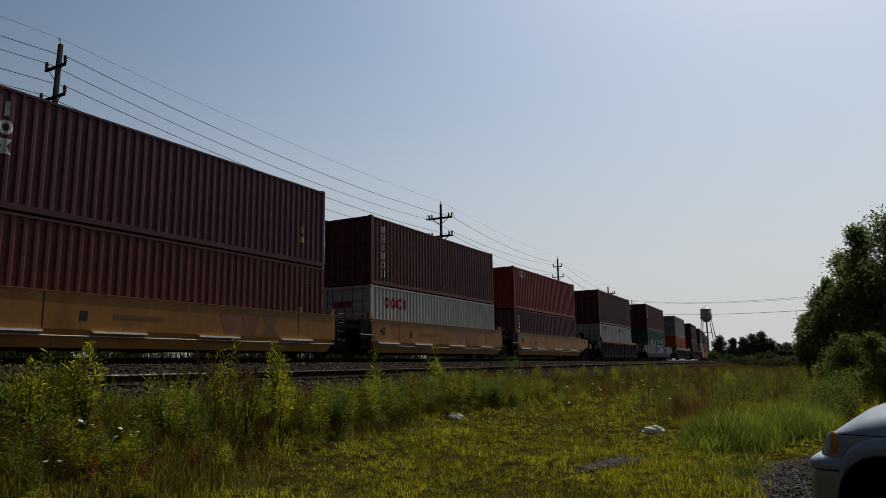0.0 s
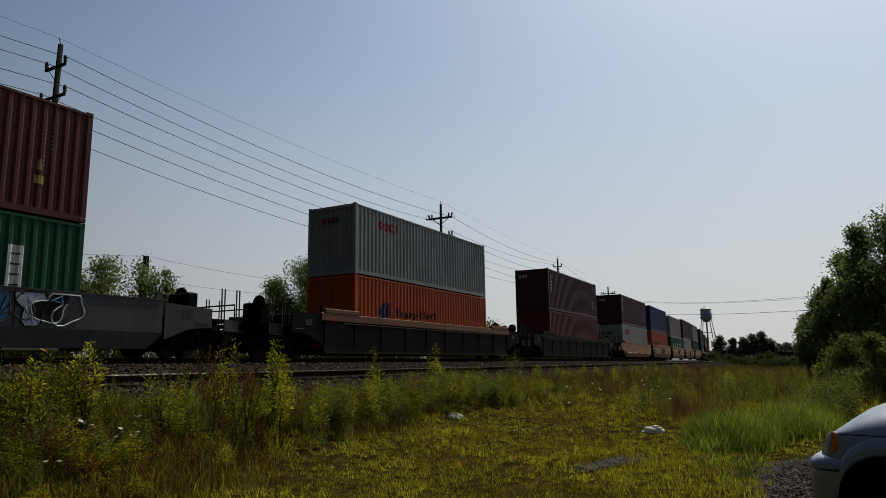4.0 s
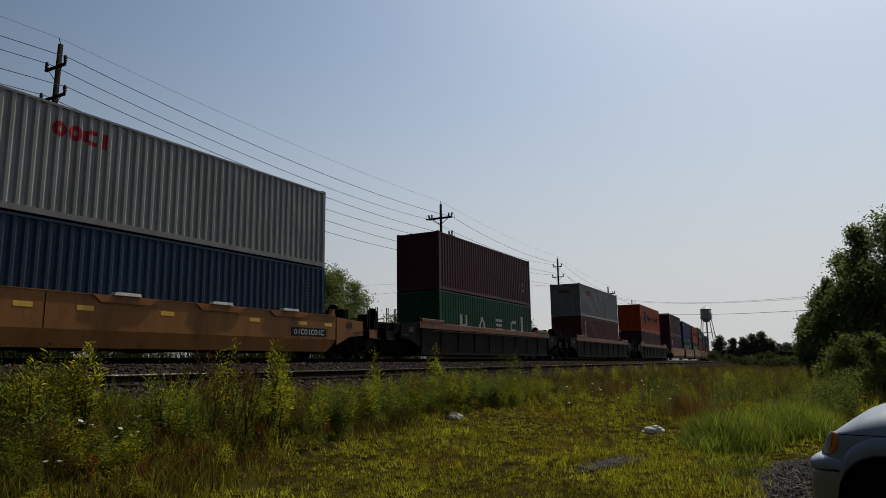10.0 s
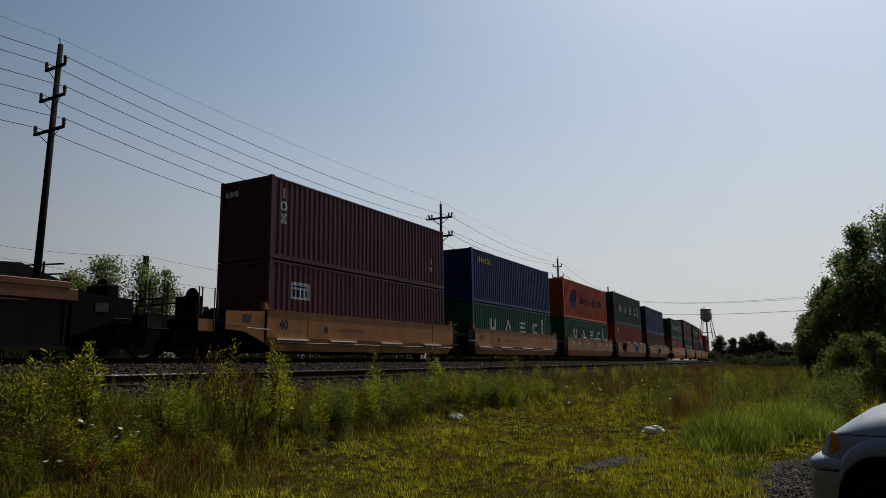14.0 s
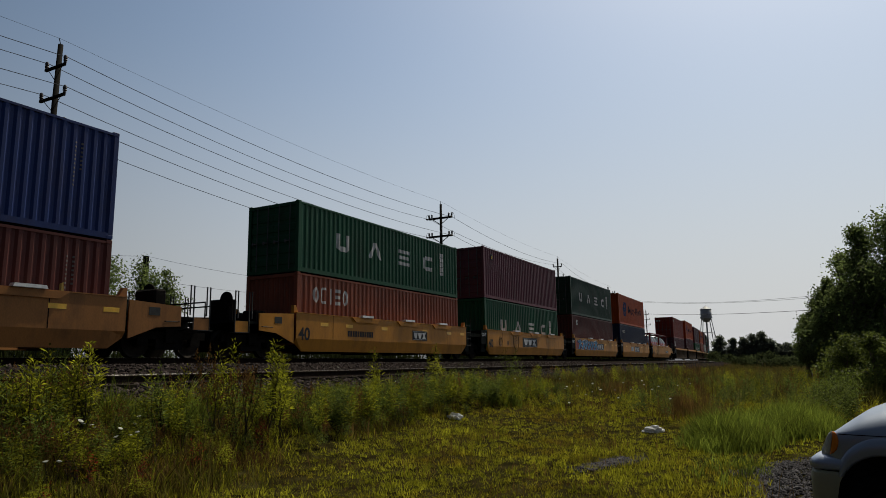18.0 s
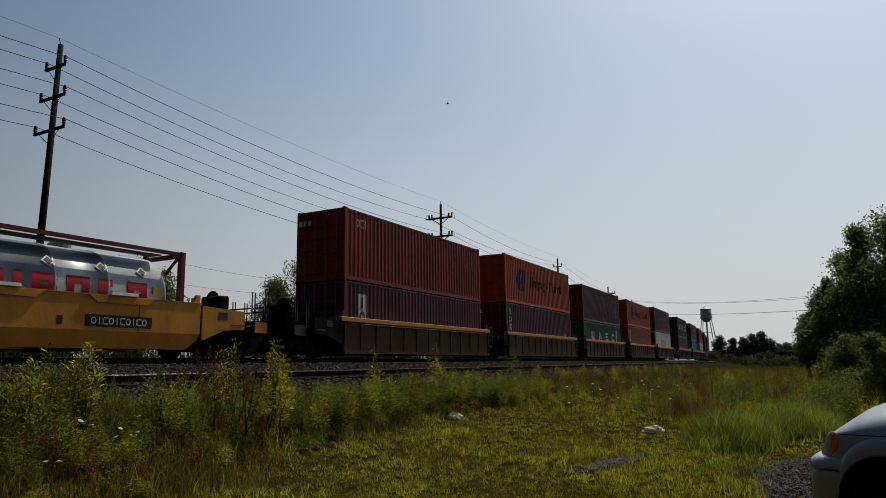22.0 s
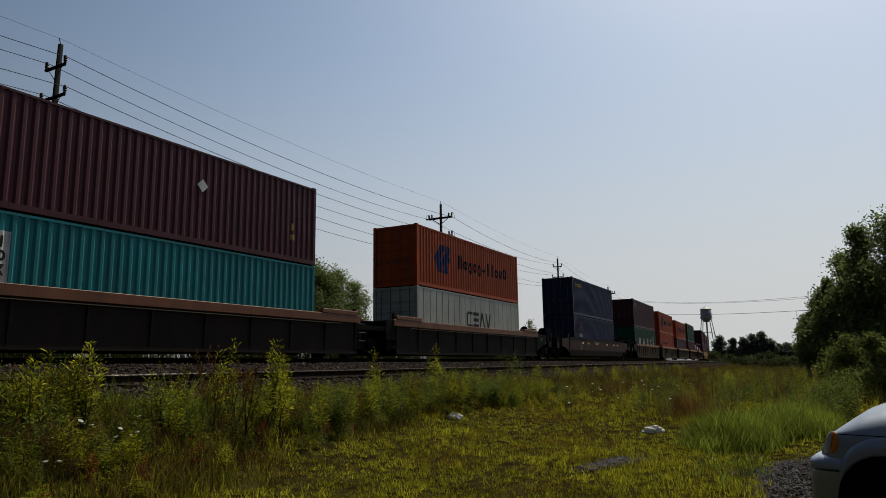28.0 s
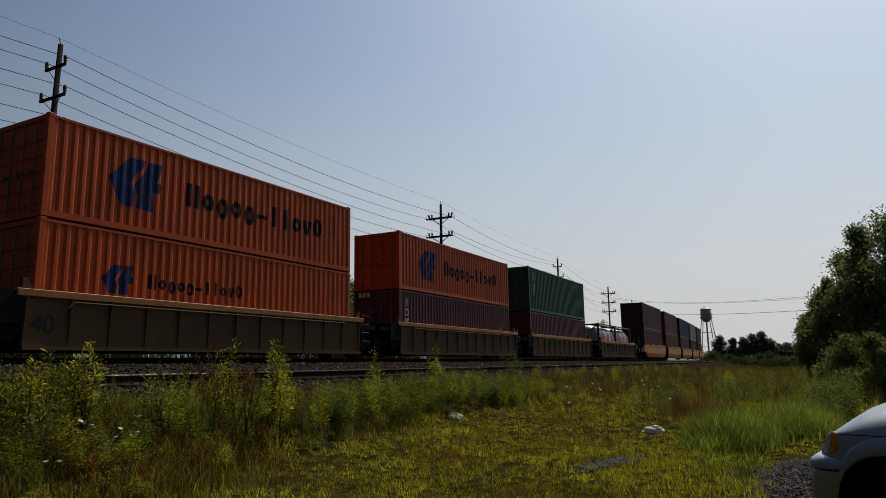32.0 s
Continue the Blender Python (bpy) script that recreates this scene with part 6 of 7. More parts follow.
def clump(cx, cy, rx, ry, tuft=40, spread=0.09):
    """Tufts scattered in an oval, lower at its rim."""
    def f(rng, n):
        m = n // tuft
        q, t = np.sqrt(rng.random(m)), rng.random(m) * 6.283
        x, y = cx + rx * q * np.cos(t), cy + ry * q * np.sin(t)
        h = (0.55 + 0.75 * rng.random(m)) * (1.05 - 0.45 * q ** 2)
        x, y, h = (np.repeat(v, tuft) for v in (x, y, h))
        return np.stack([x + rng.normal(0, spread, len(x)), y + rng.normal(0, spread, len(y))], -1), h
    return f


def turf(rng, n):
    """Short turf in close tufts before the weeds, denser near by."""
    m = n // 13
    r = 5.2 + 26 * rng.random(m) ** 1.35
    a = radians(-9) + radians(70) * rng.random(m)
    x, y = r * np.cos(a), r * np.sin(a)
    o = y - np.interp(x, LINE_X, LINE_Y)
    worn = np.sin(x * 1.7 + 1.3 * np.sin(y * 2.3)) * np.sin(y * 2.9 + 1.1 * np.sin(x * 1.1)) > 0.80 + 0.25 * rng.random(m)
    k = ~bare(x, y) & (o < 9.2) & ~worn
    hf = (0.35 + 1.0 * rng.random(m) ** 2) * (0.9 + 0.3 * np.sin(x * 0.9 + 2 * np.sin(y * 0.7)) * np.sin(y * 1.1 + 1.3)) * np.interp(r, (5, 16, 30), (0.9, 1.0, 1.7))
    x, y, hf = (np.repeat(v[k], 13) for v in (x, y, hf))
    return np.stack([x + rng.normal(0, 0.027, len(x)), y + rng.normal(0, 0.027, len(y))], -1), hf


blades("grass", "short mottled yellow-green grass of the field", 500000, turf, 0.086, 0.0056, GRASS, 31, 0.7, bent=False)
blades("tall_grass", "taller uneven grass of the field", 34000, field(8, 90, -9, 9.6, 1.7, hmap=lambda x, y: np.interp(np.hypot(x, y), (8, 14, 22, 34), (0.18, 0.35, 0.8, 1.25)), tuft=24, spread=0.07), 0.33, 0.006, GRASS, 32, 0.6)
blades("dry_grass", "dry reddish grass stems in the field", 15000, field(7, 70, -6, 9.8, 1.6, hmap=lambda x, y: np.interp(np.hypot(x, y), (8, 14, 30), (0.5, 0.8, 1.1)), tuft=30, spread=0.13), 0.42, 0.0035, DRY, 33, 0.4)
blades("lush_grass", "tuft of long bright green grass by the gravel", 13000, clump(13.2, 1.6, 1.7, 0.75, 26, 0.09), 0.46, 0.0058, LUSH, 34, 0.65)
blades("lush_grass", "tuft of long bright green grass by the gravel", 11000, clump(15.4, 0.75, 1.8, 0.8, 26, 0.09), 0.46, 0.0058, LUSH, 35, 0.65)
blades("dry_clump", "clump of dry reddish brown stems in the field", 1300, clump(18.2, 3.2, 1.4, 0.8, 20, 0.12), 0.6, 0.005, DRY, 37, 0.4)
blades("dry_clump", "clump of dry reddish brown stems in the field", 1800, clump(27, 7.2, 2.5, 0.8, 30, 0.2), 0.5, 0.006, DRY, 38, 0.4)
blades("grass_tufts", "small fresh tufts at the edge of the gravel", 420, clump(9.5, 1.25, 1.3, 0.45, 14, 0.05), 0.26, 0.005, LUSH, 39, 0.9)
blades("dead_grass", "thin layer of short straw-coloured grass", 60000, field(5, 30, -3, 9.0, 1.5, tuft=30, spread=0.16), 0.075, 0.0035, DRY, 44, bent=False)
blades("far_grass", "tall grass of the far field", 70000, field(24, 125, -12, 10.2, 1.4, keep_bare=False, tuft=20, spread=0.2), 0.55, 0.012, FIELD_FAR, 36, bent=False)
blades("grass", "sparse short grass behind the parking place", 26000, field(-9, 4.4, -7, 9, 1.0, tuft=12, spread=0.12), 0.09, 0.006, GRASS, 46, 0.8, bent=False)
for _px, _py, _r, _n, _h in ((325, 775, 0.28, 900, 0.75), (200, 765, 0.3, 600, 0.6), (590, 742, 0.35, 800, 0.55), (655, 738, 0.25, 600, 0.6), (545, 760, 0.3, 700, 0.5), (885, 716, 0.6, 900, 0.5)):
    _p = ground_hit(_px, _py)
    blades("grass_clump", "clump of long arching grass among the weeds", _n, clump(_p.x, _p.y, _r, _r, 30, 0.07), _h, 0.0065, LUSH, 50 + _px, 0.6)


def weed_mesh(rng, h, leaf, n_leaf, top, shoots=1, lean=0.02, first=0.3):
    """Stem and leaf meshes of one tall weed: bare low down, side shoots and leaves above."""
    bm, base = bmesh.new(), None
    V, F = [], []
    for sh in range(shoots):
        a0 = rng.random() * 6.28
        tall = h * (1 if sh == 0 else 0.6 + 0.3 * rng.random())
        out = 0 if sh == 0 else 0.10 + 0.10 * rng.random()
        pts = [Vector((0, 0, -0.05))]
        for k in range(6):
            f = (k + 1) / 6
            pts.append(Vector((out * f * math.cos(a0) + rng.normal(0, lean), out * f * math.sin(a0) + rng.normal(0, lean), tall * f)))
        rings = []
        for q, p in enumerate(pts):
            r = 0.009 - 0.001 * q
            rings.append([bm.verts.new(p + Vector((r * math.cos(1.5708 * j), r * math.sin(1.5708 * j), 0))) for j in range(4)] if q or not sh else base)
            base = rings[0]
        for A, B in zip(rings, rings[1:]):
            for j in range(4):
                bm.faces.new((A[j], A[(j + 1) % 4], B[(j + 1) % 4], B[j]))

        def at(f):
            f = min(f * 6, 5.999)
            return pts[int(f)].lerp(pts[int(f) + 1], f % 1)
        m = n_leaf // shoots
        for i in range(m):
            f = first + (1 - first) * (i + rng.random()) / m
            c = at(f)
            a = i * 2.4 + rng.random()
            if rng.random() < 0.5:          # on a short twig
                c = c + Vector((math.cos(a), math.sin(a), 0.8)) * leaf * (0.6 + 1.6 * rng.random()) * (1.25 - f)
                a += rng.normal(0, 0.8)
            L = leaf * (1.15 - 0.55 * f) * (0.7 + 0.6 * rng.random())
            w = L * 0.14
            d = Vector((math.cos(a), math.sin(a), 0.6 + 0.5 * rng.random() - (0 if f > 0.7 else 0.35)))
            s = Vector((-math.sin(a), math.cos(a), 0.25 * rng.normal()))
            k = len(V)
            V += [tuple(p) for p in (c, c + d * L * 0.45 + s * w, c + d * L - Vector((0, 0, L * 0.3)), c + d * L * 0.45 - s * w)]
            F.append((k, k + 1, k + 2, k + 3))
        for i in range(top // shoots):
            a = rng.random() * 6.28
            u = rng.random()
            c = pts[-1] + Vector((rng.normal(0, 0.06) * u, rng.normal(0, 0.06) * u, 0.06 - u * 0.34))
            L = 0.02
            k = len(V)
            V += [tuple(c), tuple(c + Vector((math.cos(a) * L, math.sin(a) * L, L))), tuple(c + Vector((0, 0, L * 1.8))), tuple(c + Vector((-math.sin(a) * L * 0.6, math.cos(a) * L * 0.6, L)))]
            F.append((k, k + 1, k + 2, k + 3))
    return mesh_of(bm, WEED_STEM, name="stem"), np.array(V), np.array(F)


# how high the weeds stand against the view beyond, from bearing to bearing
CREST_PX = (-60, 0, 60, 100, 150, 172, 260, 300, 350, 385, 430, 470, 520, 570, 650, 720, 800, 900, 960, 1010)
CREST_PY = (640, 645, 640, 622, 626, 684, 690, 655, 668, 655, 640, 655, 662, 668, 668, 655, 650, 652, 664, 672)


def weeds():
    rng = np.random.default_rng(77)
    kinds = []
    for h, leaf, n, top, shoots, first, mat, words in (
            (1.0, 0.098, 170, 40, 4, 0.35, WEED, "tall leafy green weed"), (1.0, 0.115, 130, 30, 4, 0.3, WEED_DARK, "leafy deep green weed"),
            (1.0, 0.05, 60, 150, 5, 0.4, RUSTY_WEED, "dry reddish seeding weed"), (1.0, 0.085, 260, 10, 3, 0.42, GOLDENROD, "bright green broad-leaved weed"),
            (1.0, 0.08, 200, 40, 5, 0.2, WEED_DARK, "dense bushy green weed"), (1.0, 0.09, 120, 60, 3, 0.5, WEED, "slender leafy weed with bare lower stem"), (1.0, 0.08, 70, 20, 4, 0.15, CRIMSON, "low weed with crimson leaves")):
        stem, V, F = weed_mesh(rng, h, leaf, n, top, shoots, first=first)
        t = thing("weed", words + " beside the siding", "weed", "tall weeds along the siding")
        part("stem", stem, WEED_STEM, t)
        part("leaves", fast_mesh("leaves", V, F, mat), mat, t)
        kinds.append((t, V, F, mat))
    spots = []

    def plant(x, y, k, s):
        spots.append((x, y, k, s))

    def rise(px, py, d):
        """Height over the ground of the line of sight at that distance."""
        p = ray(px, py, d)
        return p.x, p.y, p.z - surface(p.x, p.y)
    # clear single plants that stand over the rest
    for px, py, d, k in ((490, 607, 11.0, 3), (478, 625, 11.2, 0), (500, 640, 10.6, 3), (152, 610, 10.2, 3), (135, 618, 10.3, 0), (92, 622, 10.0, 0), (402, 607, 12.2, 5), (395, 622, 12.0, 0), (362, 616, 12.6, 2), (905, 619, 23.0, 4), (918, 622, 22.6, 1),
                         (674, 620, 15.0, 5), (764, 612, 19.0, 5), (772, 636, 18, 3), (650, 650, 14, 0), (815, 645, 19, 1), (852, 648, 20, 0), (945, 655, 24, 0), (30, 636, 9.6, 0), (12, 640, 9.2, 1), (60, 640, 9.4, 5), (420, 645, 10.6, 2), (385, 650, 10.4, 2), (436, 655, 10.8, 2),
                         (272, 662, 10.5, 5), (300, 648, 10.6, 1), (318, 652, 10.9, 5), (225, 770, 8.6, 3), (655, 712, 13.2, 3), (70, 858, 6.9, 3), (255, 845, 7.3, 3), (395, 785, 8.8, 3), (195, 815, 7.8, 0), (465, 745, 10.5, 2)):
        x, y, h = rise(px, py, d)
        plant(x, y, k, max(0.12, h))
    for px, py, d in ((455, 735, 10.6), (462, 742, 10.5), (95, 855, 7.0), (158, 760, 8.4), (260, 795, 8.0), (345, 770, 9.0)):
        x, y, h = rise(px, py, d)
        plant(x, y, 6, max(0.2, min(h, 0.4)))
    for i in range(520):
        # the thick belt, wide near by and thinning along the siding
        px = -60 + 1070 * rng.random() ** 1.15
        lo, hi = float(np.interp(px, (0, 120, 300, 560, 700, 950), (8.3, 8.3, 8.8, 10.6, 13.0, 19.5))), float(np.interp(px, (0, 560, 950), (12.0, 16.0, 27.0)))
        deep = rng.random()
        x, y, h = rise(px, float(np.interp(px, CREST_PX, CREST_PY)) + 4, lo + (hi - lo) * deep)
        h *= 0.4 + 0.6 * min(1.0, deep / 0.45)
        if offset_of(x, y) < 10.6 and h > 0.2:
            dense = px < 560
            plant(x, y, int(rng.choice(6, p=(0.24, 0.22, 0.14, 0.04, 0.18, 0.18) if dense else (0.18, 0.3, 0.12, 0.04, 0.26, 0.10))), min(h, 1.4) * (0.45 + 0.55 * rng.random() ** 0.8))
    for i in range(260):
        # the belt between the field and the siding
        px = 560 + 410 * rng.random()
        lo = float(np.interp(px, (560, 700, 950), (11.0, 13.4, 20.0)))
        x, y, h = rise(px, float(np.interp(px, CREST_PX, CREST_PY)) + 3, lo * (1 + 0.25 * rng.random()))
        if offset_of(x, y) < 10.4 and h > 0.2:
            plant(x, y, int(rng.choice(6, p=(0.2, 0.32, 0.1, 0.06, 0.24, 0.08))), min(h, 1.3) * (0.5 + 0.5 * rng.random() ** 0.7))
    for i in range(90):
        s = 26 + 34 * rng.random()
        x, y, _ = line_at(s, 8.8 + 2.0 * rng.random() ** 0.6)
        plant(x, y, int(rng.choice(6)), 0.35 + 0.4 * rng.random())
    for i in range(230):
        # the rank far part of the field
        p = ray(1090 + 420 * rng.random(), 690, 17 + 40 * rng.random() ** 1.2)
        if offset_of(p.x, p.y) < 9.5:
            plant(p.x, p.y, int(rng.choice(6, p=(0.22, 0.23, 0.12, 0.05, 0.28, 0.1))), 0.35 + 0.5 * rng.random() ** 1.5)
    for i in range(90):
        # rank dark weeds before the trees
        p = ray(1270 + 230 * rng.random(), 680, 22 + 12 * rng.random())
        plant(p.x, p.y, int(rng.choice(6, p=(0.2, 0.26, 0.1, 0.04, 0.34, 0.06))), 0.5 + 0.55 * rng.random())
    for px, d in ((1446, 17.5), (1452, 18.5), (1462, 17.2), (1476, 18), (1484, 16.8), (1496, 17.6), (1506, 17.0), (1468, 18.8), (1500, 17.5), (1490, 18.5), (1470, 20), (1455, 19), (1180, 19), (1195, 19.5)):
        p = ray(px, 690, d)
        for _ in range(2):
            plant(p.x + rng.normal(0, 0.25), p.y + rng.normal(0, 0.25), int(rng.choice((4, 1, 1))), 0.75 + 0.45 * rng.random())
    first, loose, count = {}, {}, 0
    for x, y, k, s in spots:
        wide = 0.45 + 0.5 * s
        m = pose(x, y, surface(x, y), 5 * rng.normal(), 5 * rng.normal(), 360 * rng.random()) @ Matrix.Diagonal((wide, wide, s, 1))
        t, V, F, mat = kinds[k]
        if k not in first:
            t.matrix_basis = m
            first[k] = True
        elif count < 295:
            copy_thing(t, m).matrix_basis = m
        else:
            A = np.array(m)
            loose.setdefault(mat.name, (mat, [], []))
            _, vs, fs = loose[mat.name]
            fs.append(F + sum(len(v) for v in vs))
            vs.append(V @ A[:3, :3].T + A[:3, 3])
        count += 1
    for mat, vs, fs in loose.values():
        tagged(new("weed_thicket", fast_mesh("weed_thicket", np.concatenate(vs), np.concatenate(fs), mat)), "rank leafy weeds spread along the field's edge", "weeds", kind="stuff")


weeds()


def weed_undergrowth():
    def belt(rng, n):
        s = 3 + 45 * rng.random(n) ** 1.7
        o = 4.5 + 6.3 * rng.random(n) ** 0.8
        p = line_points(s, o, 0 * s)
        bearing = np.arctan2(p[:, 1], p[:, 0])          # wide on the left, a thin strip further along
        edge = np.interp(bearing, (0.2, 0.5, 0.72, 0.95), (9.2, 8.2, 7.2, 4.6)) + 0.9 * np.sin(s * 1.3) * np.sin(s * 0.41 + 1)
        hole = np.sin(s * 1.9 + 1.5 * np.sin(o * 1.3)) * np.sin(o * 2.3 + np.sin(s)) > 0.45
        k = (o > edge) & ~hole
        return p[k, :2], np.clip(np.interp(o[k], (4.5, 7, 9.5, 10.8), (0.4, 0.75, 1.0, 0.4)) * (0.7 + 0.5 * np.sin(s[k] * 2.3) * np.sin(o[k] * 2.9)), 0.2, 1.2)
    def fringe(rng, n):
        m = n // 12
        s = 3 + 32 * rng.random(m) ** 1.4
        p = line_points(s, 9.4 - 7.5 * rng.random(m) ** 0.9, 0 * s)
        o = p[:, 1] - np.interp(p[:, 0], LINE_X, LINE_Y)
        bearing = np.arctan2(p[:, 1], p[:, 0])
        edge = np.interp(bearing, (0.2, 0.5, 0.72, 0.95), (9.2, 8.2, 7.2, 4.6)) + 0.9 * np.sin(s * 1.3) * np.sin(s * 0.41 + 1)
        into = (o - edge + 2.0 + rng.normal(0, 0.35, m)) / 2.4         # 0 in the turf, 1 among the weeds
        k = (into > 0) & (into < 1.15) & (rng.random(m) < 0.25 + 0.75 * into)
        hf = np.clip(into[k], 0.12, 1.1) * (0.5 + 0.8 * rng.random(k.sum()))
        x, y, hf = (np.repeat(v, 12) for v in (p[k, 0], p[k, 1], hf))
        return np.stack([x + rng.normal(0, 0.07, len(x)), y + rng.normal(0, 0.07, len(y))], -1), hf
    blades("fringe_grass", "half-high grass between turf and weeds", 20000, fringe, 0.22, 0.0046, GRASS, 47, 0.7)
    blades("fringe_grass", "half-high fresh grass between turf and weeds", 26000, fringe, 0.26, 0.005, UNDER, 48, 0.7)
    blades("fringe_grass", "half-high dry stems between turf and weeds", 9000, fringe, 0.34, 0.003, DRY, 49, 0.4)
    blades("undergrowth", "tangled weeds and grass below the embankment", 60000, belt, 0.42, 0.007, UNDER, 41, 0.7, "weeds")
    blades("undergrowth", "tangled fresh grass below the embankment", 14000, belt, 0.5, 0.006, WEED, 45, 0.6, "weeds")
    blades("undergrowth", "tangled dry stems below the embankment", 9000, belt, 0.62, 0.0035, DRY, 42, 0.4, "weeds")


weed_undergrowth()


def far_side(rng, n):
    s = -5 + 150 * rng.random(n)
    p = line_points(s, 22.5 + 3.5 * rng.random(n), 0 * s)
    return p[:, :2], np.clip(0.75 + 0.5 * np.sin(s * 0.9) * np.sin(s * 0.37), 0.25, 1.3)


blades("far_weeds", "rank weeds on the far side of the railway", 34000, far_side, 1.9, 0.03, FAR_WEED, 43, 0.4, "weeds", bent=False)


def flowers():
    rng = np.random.default_rng(9)
    head = mesh_of(lathe([(0.003, 0.0), (0.026, 0.012), (0.030, 0.016), (0.009, 0.022)], 8), PETAL, name="flower_head")
    stalk = mesh_of(tubes(0.003, ((0, 0, -0.5), (0, 0, 0.0)), n=4), WEED_STEM, name="stalk")
    for i in range(80):
        px, py = (30 + 230 * rng.random(), 740 + 110 * rng.random()) if i < 20 else (480 + 760 * rng.random(), 665 + 50 * rng.random())
        d = 8 + 3 * rng.random() if i < 20 else 15 + 12 * rng.random()
        p = ray(px, py, d)
        if p.z < surface(p.x, p.y) + 0.2:
            p.z = surface(p.x, p.y) + 0.35
        f = thing("wildflower", "small flat white wildflower on a thin stalk", "flower", "white wildflowers in the weeds")
        f.matrix_basis = pose(p.x, p.y, p.z, 12 * rng.normal(), 12 * rng.normal(), 0)
        part("flower_head", head, PETAL, f)
        part("stalk", stalk, WEED_STEM, f)


flowers()


# ---------------------------------------------------------------- litter
def bag(x, y, r, seed, label):
    bm = bmesh.new()
    bmesh.ops.create_icosphere(bm, subdivisions=3, radius=r)
    for v in bm.verts:
        d = v.co.normalized()
        v.co *= 0.85 + 0.6 * noise.noise(d * 2.3 + Vector((seed, 0, 0))) + 0.8 * abs(noise.noise(d * 4 + Vector((0, seed, 0)))) + 0.25 * abs(noise.noise(d * 9 + Vector((0, 0, seed))))
        v.co.x *= 1.5
        v.co.z = max(-0.02, v.co.z * 0.6 + r * 0.35)
    b = tagged(new("plastic_bag", mesh_of(bm, PLASTIC, name="plastic_bag")), label, "litter", "litter in the grass")
    b.matrix_basis = pose(x, y, surface(x, y) + 0.01, 0, 0, 60 * seed)


b1, b2 = ground_hit(805, 743), ground_hit(1157, 766)
bag(b1.x, b1.y, 0.125, 1, "crumpled white plastic bag lying in the grass")
bag(b2.x, b2.y, 0.12, 2, "crumpled clear plastic bag lying in the grass")


